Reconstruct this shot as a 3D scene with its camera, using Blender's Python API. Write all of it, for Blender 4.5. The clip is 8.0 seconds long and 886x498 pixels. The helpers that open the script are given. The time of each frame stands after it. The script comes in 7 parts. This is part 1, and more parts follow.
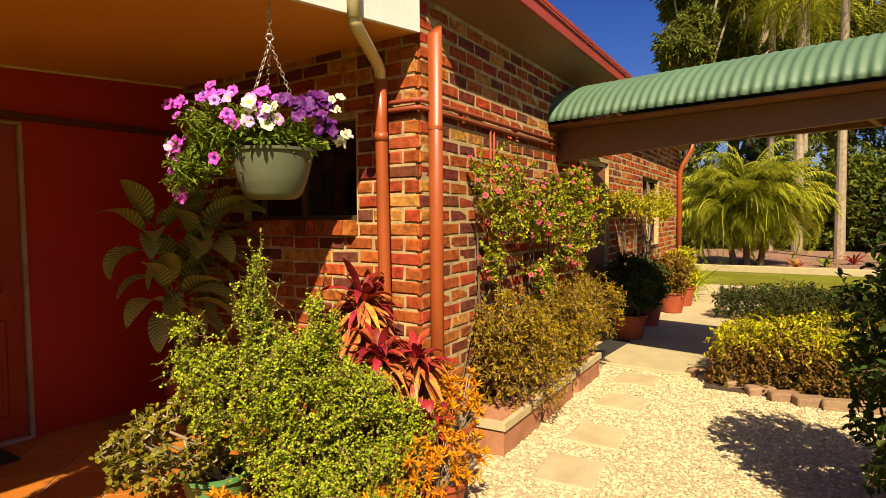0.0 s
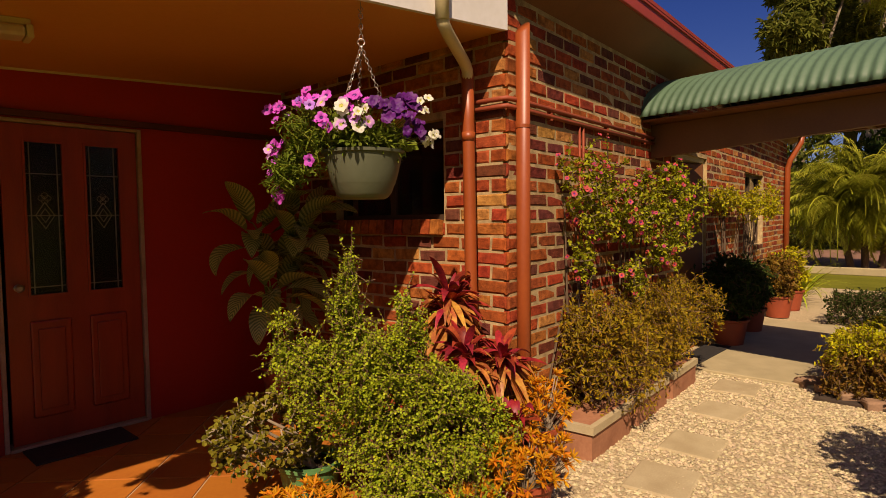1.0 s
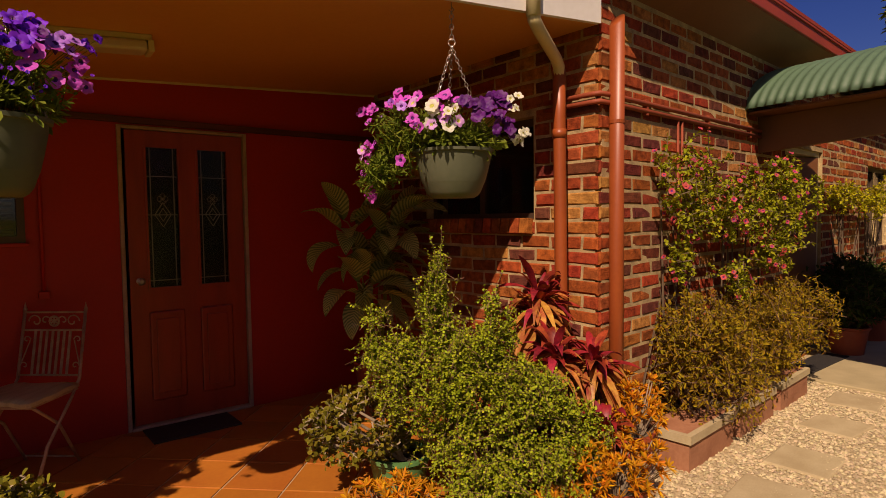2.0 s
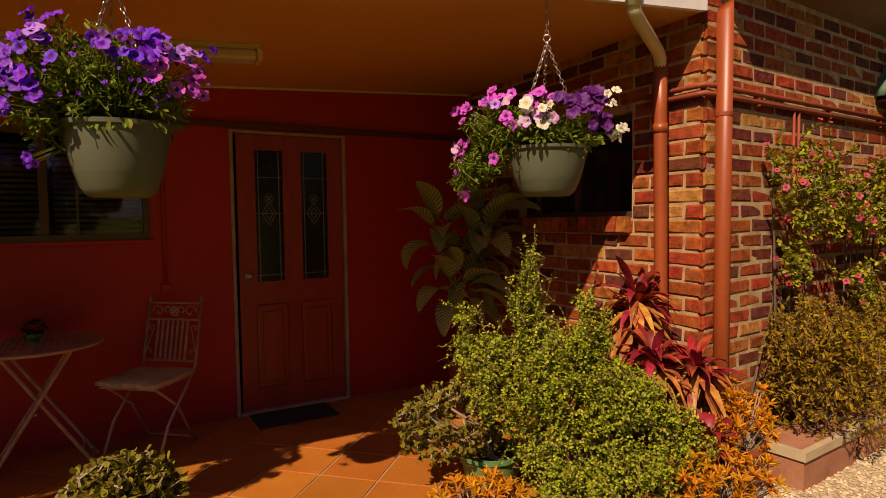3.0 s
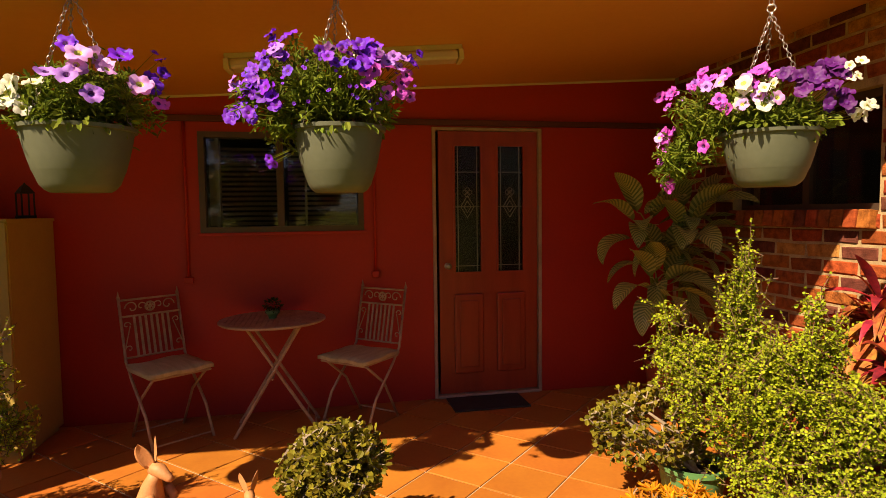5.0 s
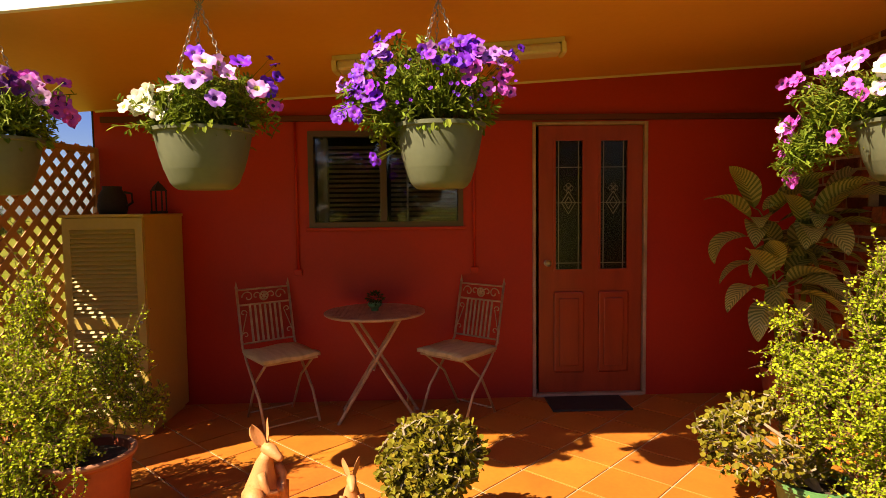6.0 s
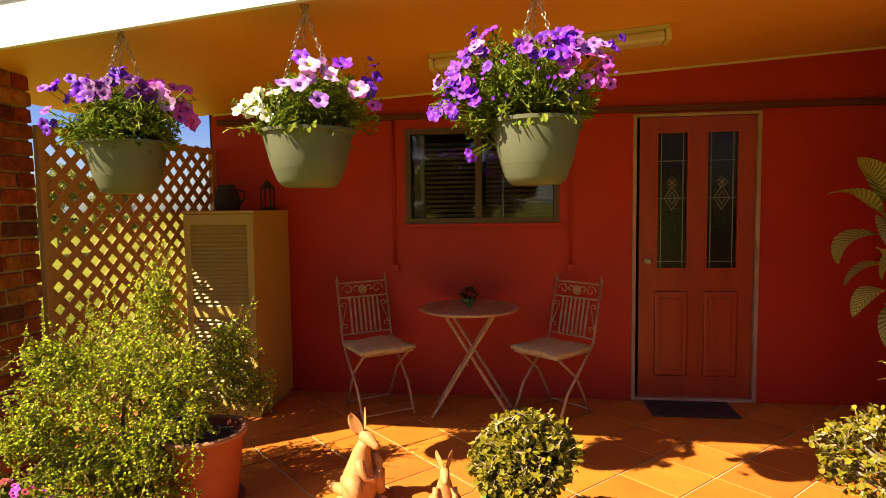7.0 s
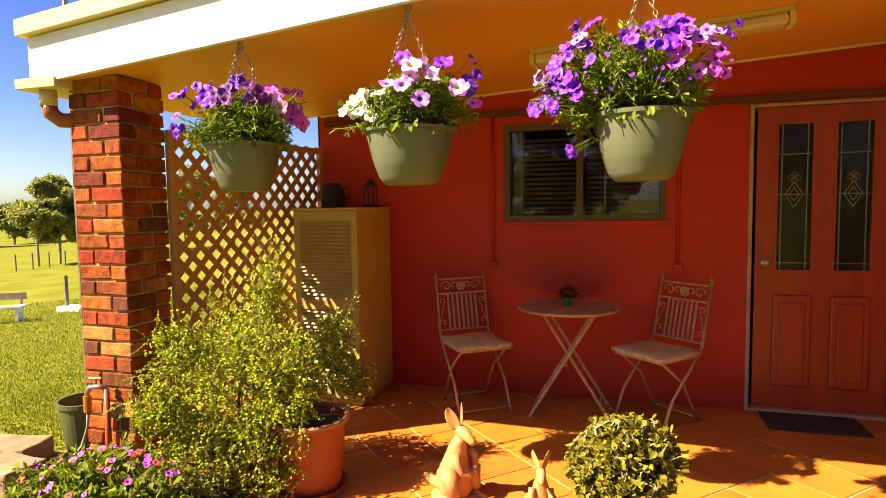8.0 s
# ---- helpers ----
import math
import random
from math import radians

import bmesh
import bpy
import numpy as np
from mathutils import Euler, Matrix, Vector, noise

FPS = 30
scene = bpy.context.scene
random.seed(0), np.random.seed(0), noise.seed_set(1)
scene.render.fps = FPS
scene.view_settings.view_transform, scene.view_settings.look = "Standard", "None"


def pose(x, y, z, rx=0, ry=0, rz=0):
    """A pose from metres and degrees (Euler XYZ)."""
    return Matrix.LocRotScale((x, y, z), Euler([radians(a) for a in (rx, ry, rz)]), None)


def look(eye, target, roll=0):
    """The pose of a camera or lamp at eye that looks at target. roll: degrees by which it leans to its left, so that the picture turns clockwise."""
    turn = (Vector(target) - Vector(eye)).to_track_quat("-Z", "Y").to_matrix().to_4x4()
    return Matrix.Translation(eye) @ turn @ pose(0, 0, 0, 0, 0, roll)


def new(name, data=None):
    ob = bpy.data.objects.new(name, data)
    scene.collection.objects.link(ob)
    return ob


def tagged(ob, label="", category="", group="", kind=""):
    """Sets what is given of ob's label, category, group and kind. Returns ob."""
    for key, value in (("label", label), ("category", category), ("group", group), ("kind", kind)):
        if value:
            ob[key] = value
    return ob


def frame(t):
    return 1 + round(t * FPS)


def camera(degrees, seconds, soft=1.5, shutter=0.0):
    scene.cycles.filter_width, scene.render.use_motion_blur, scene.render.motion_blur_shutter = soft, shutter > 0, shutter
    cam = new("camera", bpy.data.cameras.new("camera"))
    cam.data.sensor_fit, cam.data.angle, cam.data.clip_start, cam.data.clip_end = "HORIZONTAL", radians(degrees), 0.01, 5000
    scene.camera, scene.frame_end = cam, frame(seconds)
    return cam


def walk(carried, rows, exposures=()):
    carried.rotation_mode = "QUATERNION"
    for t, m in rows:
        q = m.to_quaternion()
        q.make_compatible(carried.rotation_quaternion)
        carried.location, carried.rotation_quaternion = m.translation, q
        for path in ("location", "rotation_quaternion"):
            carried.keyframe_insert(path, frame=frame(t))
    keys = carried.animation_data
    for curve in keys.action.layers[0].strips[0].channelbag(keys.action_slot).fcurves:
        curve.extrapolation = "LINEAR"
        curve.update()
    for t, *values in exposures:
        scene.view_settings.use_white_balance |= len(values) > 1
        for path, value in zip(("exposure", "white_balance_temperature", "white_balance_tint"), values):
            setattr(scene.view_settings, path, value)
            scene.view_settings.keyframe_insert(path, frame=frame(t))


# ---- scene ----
cam = camera(73.44, 8.0, soft=0.85)
EYE = (0.0, 0.0, 1.43)
TURNS = [
    (0.0, -56.00, -3.06, 0.51), (0.5, -51.87, -3.07, 0.54), (1.0, -47.66, -3.06, 0.66),
    (1.5, -43.41, -3.07, 0.71), (3.0, -30.17, -3.11, 0.74), (3.5, -25.56, -3.15, 0.73),
    (4.0, -20.91, -3.23, 0.69), (4.5, -16.24, -3.38, 0.74), (6.0, -2.00, -3.80, 0.67),
    (6.5, 2.73, -3.94, 0.72), (7.0, 7.11, -4.05, 0.79), (7.5, 11.88, -4.14, 0.83),
    (8.0, 16.59, -4.19, 0.82)]
walk(cam, [(t, pose(*EYE, 90 + pitch, roll, yaw)) for t, yaw, pitch, roll in TURNS],
     exposures=[(0.0, 0.87, 8600, 10), (0.5, 0.47, 8700, 18), (1.0, 0.06, 8800, 26), (1.5, -0.14, 8800, 32), (3.0, -0.02, 8900, 32),
                (4.5, 0.62, 8900, 25), (6.0, 1.46, 8900, 15), (7.0, 1.7, 8800, 12), (8.0, 2.02, 8700, 8)])

# ---- light: one sun from the front left of the porch, and the sky
SUN_WAY = Vector((0.84, 0.58, -1.0)).normalized()
world = bpy.data.worlds.new("sky")
scene.world = world
world.use_nodes = True
wn = world.node_tree.nodes
sky = wn.new("ShaderNodeTexSky")
sky.sky_type = "NISHITA"
sky.sun_disc = False
sky.dust_density = 4.5
sky.ozone_density = 6.0
sky.altitude = 1500
sky.sun_elevation = math.asin(-SUN_WAY.z)
sky.sun_rotation = math.atan2(-SUN_WAY.x, -SUN_WAY.y)
deep = wn.new("ShaderNodeHueSaturation")
deep.inputs["Saturation"].default_value = 1.3
deep.inputs["Hue"].default_value = 0.525
world.node_tree.links.new(sky.outputs[0], deep.inputs["Color"])
world.node_tree.links.new(deep.outputs[0], wn["Background"].inputs[0])
wn["Background"].inputs[1].default_value = 0.068
sun_data = bpy.data.lights.new("sun", "SUN")
sun_data.energy = 4.8
sun_data.angle = radians(0.53)
sun_data.color = (1.0, 0.93, 0.80)
sun = new("sun", sun_data)
sun.matrix_world = look(-SUN_WAY * 30, (0, 0, 0))

# ---- materials
RNG = np.random.default_rng(7)


def mat(name, base, base2=None, rough=0.6, scale=6.0, fine=60.0, bump=0.15, metal=0.0, spec=0.5, rand=0.0,
        island=0.0, through_light=0.0, coat=0.0, stretch=(1, 1, 1), ramp=None, streak=0.0):
    """Two scales of noise between two colours, fine relief, and if asked a shift per object or per loose piece."""
    m = bpy.data.materials.new(name)
    m.use_nodes = True
    nt = m.node_tree
    n, l = nt.nodes, nt.links
    b = n["Principled BSDF"]
    b.inputs["Roughness"].default_value = rough
    b.inputs["Metallic"].default_value = metal
    b.inputs["Specular IOR Level"].default_value = spec
    b.inputs["Coat Weight"].default_value = coat
    tc, mp = n.new("ShaderNodeTexCoord"), n.new("ShaderNodeMapping")
    mp.inputs["Scale"].default_value = stretch
    vec_in = tc.outputs["Object"]
    if rand or island:
        # shift the grain from piece to piece
        sh = n.new("ShaderNodeVectorMath")
        sh.operation = "MULTIPLY_ADD"
        rs = n.new("ShaderNodeNewGeometry").outputs["Random Per Island"] if island else n.new("ShaderNodeObjectInfo").outputs["Random"]
        l.new(rs, sh.inputs[0])
        sh.inputs[1].default_value = (37.0, 23.0, 51.0)
        l.new(vec_in, sh.inputs[2])
        vec_in = sh.outputs[0]
    l.new(vec_in, mp.inputs["Vector"])

    def noise_node(s, detail=4):
        t = n.new("ShaderNodeTexNoise")
        t.inputs["Scale"].default_value = s
        t.inputs["Detail"].default_value = detail
        l.new(mp.outputs[0], t.inputs["Vector"])
        return t
    big, small = noise_node(scale), noise_node(fine, 3)
    if base2 is None:
        base2 = tuple(c * 0.72 for c in base)
    add = n.new("ShaderNodeMath")
    add.operation = "MULTIPLY_ADD"
    l.new(small.outputs[0], add.inputs[0])
    add.inputs[1].default_value = 0.45
    l.new(big.outputs[0], add.inputs[2])
    rng_node = n.new("ShaderNodeMapRange")
    rng_node.inputs["From Min"].default_value, rng_node.inputs["From Max"].default_value = 0.5, 0.95
    l.new(add.outputs[0], rng_node.inputs["Value"])
    mix = n.new("ShaderNodeMix")
    mix.data_type = "RGBA"
    mix.inputs["A"].default_value = (*base, 1)
    mix.inputs["B"].default_value = (*base2, 1)
    l.new(rng_node.outputs[0], mix.inputs["Factor"])
    out = mix.outputs["Result"]
    if rand or island or ramp:
        if island:
            src = n.new("ShaderNodeNewGeometry").outputs["Random Per Island"]
        else:
            src = n.new("ShaderNodeObjectInfo").outputs["Random"]
        if ramp:
            cr = n.new("ShaderNodeValToRGB")
            cr.color_ramp.interpolation = "CONSTANT"
            e = cr.color_ramp.elements
            while len(e) < len(ramp):
                e.new(0.5)
            for i, c in enumerate(ramp):
                e[i].position = i / len(ramp)
                e[i].color = (*c, 1)
            l.new(src, cr.inputs[0])
            mm = n.new("ShaderNodeMix")
            mm.data_type, mm.blend_type = "RGBA", "MULTIPLY"
            mm.inputs["Factor"].default_value = 1
            l.new(cr.outputs[0], mm.inputs["A"])
            l.new(out, mm.inputs["B"])
            out = mm.outputs["Result"]
        amount = rand or island
        hs = n.new("ShaderNodeHueSaturation")
        vr = n.new("ShaderNodeMapRange")
        vr.inputs["To Min"].default_value, vr.inputs["To Max"].default_value = 1 - amount, 1 + amount
        l.new(src, vr.inputs["Value"])
        l.new(vr.outputs[0], hs.inputs["Value"])
        hr = n.new("ShaderNodeMath")
        hr.operation = "MULTIPLY"
        hr.inputs[1].default_value = 17.3
        l.new(src, hr.inputs[0])
        fr = n.new("ShaderNodeMath")
        fr.operation = "FRACT"
        l.new(hr.outputs[0], fr.inputs[0])
        hh = n.new("ShaderNodeMapRange")
        hh.inputs["To Min"].default_value, hh.inputs["To Max"].default_value = 0.5 - amount * 0.06, 0.5 + amount * 0.06
        l.new(fr.outputs[0], hh.inputs["Value"])
        l.new(hh.outputs[0], hs.inputs["Hue"])
        l.new(out, hs.inputs["Color"])
        out = hs.outputs[0]
    l.new(out, b.inputs["Base Color"])
    if bump:
        bp = n.new("ShaderNodeBump")
        bp.inputs["Strength"].default_value = bump
        bp.inputs["Distance"].default_value = 0.01
        l.new(add.outputs[0], bp.inputs["Height"])
        l.new(bp.outputs[0], b.inputs["Normal"])
    if through_light:
        tr = n.new("ShaderNodeBsdfTranslucent")
        l.new(out, tr.inputs["Color"])
        ms = n.new("ShaderNodeMixShader")
        ms.inputs[0].default_value = through_light
        l.new(b.outputs[0], ms.inputs[1])
        l.new(tr.outputs[0], ms.inputs[2])
        l.new(ms.outputs[0], n["Material Output"].inputs["Surface"])
    return m


def leaf_mat(name, a, b2, amount=0.35, rough=0.5, thru=0.35):
    return mat(name, a, b2, rough=rough, scale=3.0, fine=30, bump=0.05, island=amount, through_light=thru, spec=0.08)


RED_PAINT = mat("red_wall_paint", (0.46, 0.021, 0.008), (0.38, 0.017, 0.007), rough=0.55, scale=1.3, fine=45, bump=0.12)
CEIL_PAINT = mat("ceiling_paint", (0.72, 0.33, 0.10), (0.65, 0.29, 0.08), rough=0.5, scale=0.8, fine=30, bump=0.03)
WHITE_PAINT = mat("white_paint", (0.78, 0.77, 0.74), (0.66, 0.65, 0.60), rough=0.45, scale=2, fine=25, bump=0.05)
CREAM = mat("cream_paint", (0.66, 0.55, 0.30), (0.56, 0.46, 0.24), rough=0.45, scale=3, bump=0.05)
BRICK_RAMP = [(0.46, 0.105, 0.026), (0.52, 0.15, 0.038), (0.22, 0.05, 0.026), (0.42, 0.078, 0.022), (0.48, 0.125, 0.034),
              (0.32, 0.068, 0.024), (0.18, 0.048, 0.032), (0.48, 0.095, 0.026), (0.50, 0.22, 0.06), (0.38, 0.07, 0.022)]
BRICK = mat("brick", (1, 1, 1), (0.42, 0.38, 0.36), rough=0.92, scale=22, fine=130, bump=1.0, ramp=BRICK_RAMP, rand=0.2, spec=0.2)
BRICK_FAR = mat("brick_far", (1, 1, 1), (0.42, 0.38, 0.36), rough=0.92, scale=22, fine=130, bump=1.0, ramp=BRICK_RAMP, island=0.2, spec=0.2)
MORTAR = mat("mortar", (0.55, 0.41, 0.21), (0.28, 0.19, 0.10), rough=0.95, scale=12, fine=120, bump=0.5, spec=0.1)
TILE = mat("terracotta_tile", (0.47, 0.16, 0.027), (0.39, 0.118, 0.022), spec=0.3, rough=0.5, scale=3, fine=40, bump=0.06, rand=0.10)
GROUT = mat("grout", (0.50, 0.38, 0.24), (0.38, 0.28, 0.17), rough=0.9, scale=6, fine=80, bump=0.2)
TERRACOTTA = mat("terracotta", (0.34, 0.065, 0.024), (0.25, 0.045, 0.018), rough=0.65, scale=5, fine=50, bump=0.15)
PIPE_PAINT = mat("terracotta_pipe_paint", (0.35, 0.076, 0.020), (0.28, 0.058, 0.016), rough=0.4, scale=3, fine=40, bump=0.04)
FASCIA_RED = mat("red_fascia", (0.42, 0.06, 0.035), (0.33, 0.045, 0.03), rough=0.4, scale=2, bump=0.04)
FASCIA_BROWN = mat("brown_beam_paint", (0.20, 0.095, 0.035), (0.15, 0.07, 0.026), rough=0.6, scale=2, bump=0.05)
SOFFIT = mat("brown_soffit", (0.21, 0.078, 0.026), (0.16, 0.058, 0.02), rough=0.6, scale=2, bump=0.05)
DARK_TIMBER = mat("dark_timber", (0.10, 0.055, 0.03), (0.06, 0.034, 0.02), rough=0.6, scale=3, fine=40, bump=0.2, stretch=(1, 8, 8))
GREEN_ROOF = mat("green_roof_sheet", (0.085, 0.165, 0.095), (0.065, 0.13, 0.075), rough=0.6, scale=2, fine=25, bump=0.03)
GRAVEL = mat("gravel_bed", (0.58, 0.47, 0.28), (0.36, 0.27, 0.15), rough=0.9, scale=40, fine=160, bump=1.0)
STONE_CHIP = mat("gravel_stone", (0.54, 0.45, 0.28), (0.40, 0.32, 0.18), rough=0.8, scale=20, fine=90, bump=0.2, island=0.35)
PAVER = mat("sandstone_paver", (0.47, 0.39, 0.23), (0.37, 0.29, 0.16), rough=0.85, scale=6, fine=90, bump=0.25, rand=0.08)
CONCRETE = mat("concrete", (0.45, 0.37, 0.21), (0.35, 0.29, 0.16), rough=0.88, scale=4, fine=80, bump=0.25)
LAWN = mat("lawn", (0.19, 0.19, 0.026), (0.11, 0.115, 0.016), rough=1.0, spec=0.03, scale=0.9, fine=26, bump=0.8)
SOIL = mat("soil", (0.07, 0.045, 0.028), (0.04, 0.026, 0.016), rough=0.95, scale=12, fine=90, bump=0.8)
LATTICE_TAN = mat("lattice_timber", (0.48, 0.25, 0.10), (0.40, 0.20, 0.075), rough=0.6, scale=4, fine=50, bump=0.1)
CUPBOARD_TAN = mat("cupboard_paint", (0.46, 0.34, 0.085), (0.40, 0.29, 0.07), rough=0.5, scale=3, fine=40, bump=0.05)
IRON = mat("cream_iron", (0.50, 0.36, 0.22), (0.32, 0.20, 0.12), rough=0.55, scale=14, fine=90, bump=0.15, metal=0.1)
CUSHION = mat("cushion_fabric", (0.58, 0.50, 0.27), (0.40, 0.33, 0.17), rough=0.95, scale=4, fine=120, bump=0.4, stretch=(6, 1, 1))
GREY_POT = mat("sage_plastic_pot", (0.115, 0.125, 0.075), (0.09, 0.10, 0.06), rough=0.5, scale=3, fine=40, bump=0.06)
GREEN_POT = mat("green_glazed_pot", (0.10, 0.26, 0.09), (0.07, 0.19, 0.06), rough=0.3, scale=4, bump=0.05)
STEEL = mat("chain_steel", (0.46, 0.40, 0.34), (0.26, 0.19, 0.14), rough=0.4, scale=20, metal=0.8, bump=0.1)
ALU = mat("bronze_aluminium", (0.11, 0.07, 0.045), (0.085, 0.055, 0.035), rough=0.4, scale=4, metal=0.4, bump=0.02)
LEAD = mat("lead_came", (0.30, 0.27, 0.23), rough=0.4, metal=0.6, bump=0.02)
DOOR_PAINT = mat("door_stain", (0.36, 0.048, 0.018), (0.27, 0.034, 0.014), rough=0.33, scale=2, fine=30, bump=0.12, stretch=(8, 8, 1))
FRAME_PALE = mat("worn_door_frame", (0.46, 0.34, 0.24), (0.30, 0.20, 0.13), rough=0.6, scale=5, bump=0.1)
TRIM_BROWN = mat("dark_brown_trim", (0.12, 0.022, 0.012), (0.08, 0.016, 0.010), rough=0.5, scale=3, bump=0.05)
BLACK = mat("dark_rubber", (0.02, 0.018, 0.016), (0.03, 0.026, 0.022), rough=0.8, scale=20, fine=200, bump=0.4)
BARK = mat("bark", (0.16, 0.105, 0.06), (0.08, 0.05, 0.03), rough=0.9, scale=12, fine=60, bump=0.6, stretch=(1, 1, 0.3))
PALE_BARK = mat("pale_bark", (0.36, 0.29, 0.20), (0.22, 0.16, 0.10), rough=0.85, scale=8, fine=60, bump=0.4)
TWIG = mat("reddish_twig", (0.17, 0.085, 0.045), (0.10, 0.05, 0.03), rough=0.8, scale=10, bump=0.1)
BLIND = mat("blind_slat", (0.27, 0.21, 0.15), (0.20, 0.16, 0.11), rough=0.6, bump=0.02)
# near-black base stands in for the shade inside rooms and cupboard
INNER_SHADE = mat("inner_shade", (0.035, 0.022, 0.016), (0.025, 0.016, 0.012), rough=0.9, bump=0.05)
STATUE = mat("terracotta_statue", (0.58, 0.26, 0.10), (0.46, 0.18, 0.065), rough=0.6, scale=14, fine=90, bump=0.25)
TUBE_COVER = mat("light_diffuser", (0.62, 0.50, 0.34), (0.52, 0.42, 0.28), rough=0.4, scale=3, bump=0.02)
ROCK = mat("border_rock", (0.32, 0.20, 0.11), (0.19, 0.115, 0.065), rough=0.9, scale=6, fine=60, bump=0.5, rand=0.2)
SLEEPER = mat("weathered_sleeper", (0.30, 0.25, 0.19), (0.17, 0.14, 0.10), rough=0.9, scale=5, fine=60, bump=0.6, stretch=(1, 6, 6))
L_PORTU = leaf_mat("small_yellow_green_leaf", (0.38, 0.43, 0.03), (0.23, 0.31, 0.024), thru=0.25)
L_JADE = leaf_mat("jade_leaf", (0.25, 0.20, 0.022), (0.13, 0.125, 0.018), thru=0.25)
L_DARK = leaf_mat("dark_leaf", (0.055, 0.085, 0.018), (0.035, 0.06, 0.012))
L_DIEF_PALE = leaf_mat("dumb_cane_pale_band", (0.52, 0.55, 0.20), (0.44, 0.46, 0.15), amount=0.1)
L_BASKET = leaf_mat("petunia_leaf", (0.21, 0.28, 0.035), (0.11, 0.155, 0.022))
L_MID = leaf_mat("mid_leaf", (0.22, 0.26, 0.028), (0.13, 0.17, 0.02))
L_HEDGE = leaf_mat("golden_hedge_leaf", (0.58, 0.50, 0.03), (0.36, 0.36, 0.022), amount=0.4)
L_HEDGE_BROWN = leaf_mat("brown_hedge_leaf", (0.30, 0.18, 0.03), (0.18, 0.10, 0.022))
L_ORANGE = leaf_mat("orange_succulent_leaf", (0.70, 0.30, 0.025), (0.54, 0.22, 0.02))
L_RED = mat("crimson_leaf", (0.46, 0.05, 0.03), (0.15, 0.014, 0.014), rough=0.42, scale=16, fine=70, bump=0.1, island=0.3, through_light=0.2, spec=0.3)
L_RED_G = mat("bronze_striped_leaf", (0.58, 0.30, 0.06), (0.30, 0.05, 0.025), rough=0.45, scale=16, fine=70, bump=0.1, island=0.3, through_light=0.2, spec=0.3)
L_CLIMB = leaf_mat("crown_of_thorns_leaf", (0.42, 0.41, 0.03), (0.26, 0.30, 0.022), amount=0.4)
L_SHRUB = leaf_mat("bronze_green_shrub_leaf", (0.40, 0.25, 0.022), (0.24, 0.19, 0.018))
TROUGH_CLAY = mat("weathered_clay", (0.42, 0.19, 0.10), (0.30, 0.12, 0.06), rough=0.8, scale=6, fine=50, bump=0.3)
L_DIEF = mat("variegated_leaf", (0.14, 0.21, 0.04), (0.21, 0.28, 0.06), rough=0.35, scale=9, fine=60, bump=0.08, through_light=0.25, island=0.15, stretch=(1, 1, 1))
L_PALM = leaf_mat("palm_leaf", (0.44, 0.43, 0.05), (0.28, 0.31, 0.035), rough=0.4)
L_TREE = leaf_mat("gum_leaf", (0.20, 0.21, 0.035), (0.12, 0.14, 0.024))
L_PADDOCK = leaf_mat("paddock_tree_leaf", (0.36, 0.36, 0.10), (0.24, 0.26, 0.07), thru=0.5)
L_FAR = leaf_mat("far_tree_leaf", (0.17, 0.19, 0.03), (0.10, 0.13, 0.02))
F_PINK = mat("pink_petal", (0.74, 0.12, 0.66), (0.64, 0.07, 0.54), rough=0.6, scale=20, bump=0.05, through_light=0.3, island=0.2)
F_LILAC = mat("lilac_petal", (0.42, 0.12, 0.70), (0.58, 0.30, 0.80), rough=0.6, scale=20, bump=0.05, through_light=0.3, island=0.2)
F_PURPLE = mat("purple_petal", (0.22, 0.014, 0.70), (0.16, 0.010, 0.56), rough=0.6, scale=20, bump=0.05, through_light=0.3, island=0.25)
F_DEEP = mat("deep_purple_petal", (0.15, 0.008, 0.20), (0.09, 0.005, 0.13), rough=0.6, scale=20, bump=0.05, through_light=0.3, island=0.2)
F_PALE_PINK = mat("pale_mauve_petal", (0.80, 0.46, 0.82), (0.72, 0.30, 0.74), rough=0.6, scale=20, bump=0.05, through_light=0.3, island=0.2)
F_WHITE = mat("white_petal", (0.78, 0.76, 0.66), (0.70, 0.70, 0.50), rough=0.6, scale=20, bump=0.05, through_light=0.3, island=0.1)
F_THROAT = mat("dark_flower_throat", (0.12, 0.006, 0.20), (0.08, 0.004, 0.13), rough=0.7, scale=20, bump=0.05)
F_THROAT_PALE = mat("yellow_green_flower_throat", (0.52, 0.50, 0.12), (0.40, 0.40, 0.08), rough=0.7, scale=20, bump=0.05)
F_RED = mat("coral_flower", (0.60, 0.07, 0.07), (0.50, 0.05, 0.08), rough=0.6, scale=20, bump=0.05, through_light=0.3, island=0.25)


def glass_mat(name, tint, rough=0.03):
    m = bpy.data.materials.new(name)
    m.use_nodes = True
    b = m.node_tree.nodes["Principled BSDF"]
    b.inputs["Base Color"].default_value = (*tint, 1)
    b.inputs["Transmission Weight"].default_value = 1.0
    b.inputs["Roughness"].default_value = rough
    b.inputs["IOR"].default_value = 1.45
    return m


GLASS = glass_mat("window_glass", (0.75, 0.78, 0.78))
LEADLIGHT = glass_mat("rippled_leadlight_glass", (0.45, 0.46, 0.46), 0.22)


# ---- mesh helpers
def mesh_object(name, bm, material, parent=None, label="", smooth=False):
    me = bpy.data.meshes.new(name)
    bmesh.ops.recalc_face_normals(bm, faces=bm.faces)
    bm.to_mesh(me)
    bm.free()
    if material:
        me.materials.append(material)
    if smooth:
        me.shade_smooth()
    ob = new(name, me)
    ob.parent = parent
    if label:
        tagged(ob, label)
    return ob


def part(name, bm, material, parent, label="", smooth=False):
    return mesh_object(name, bm, material, parent, label, smooth)


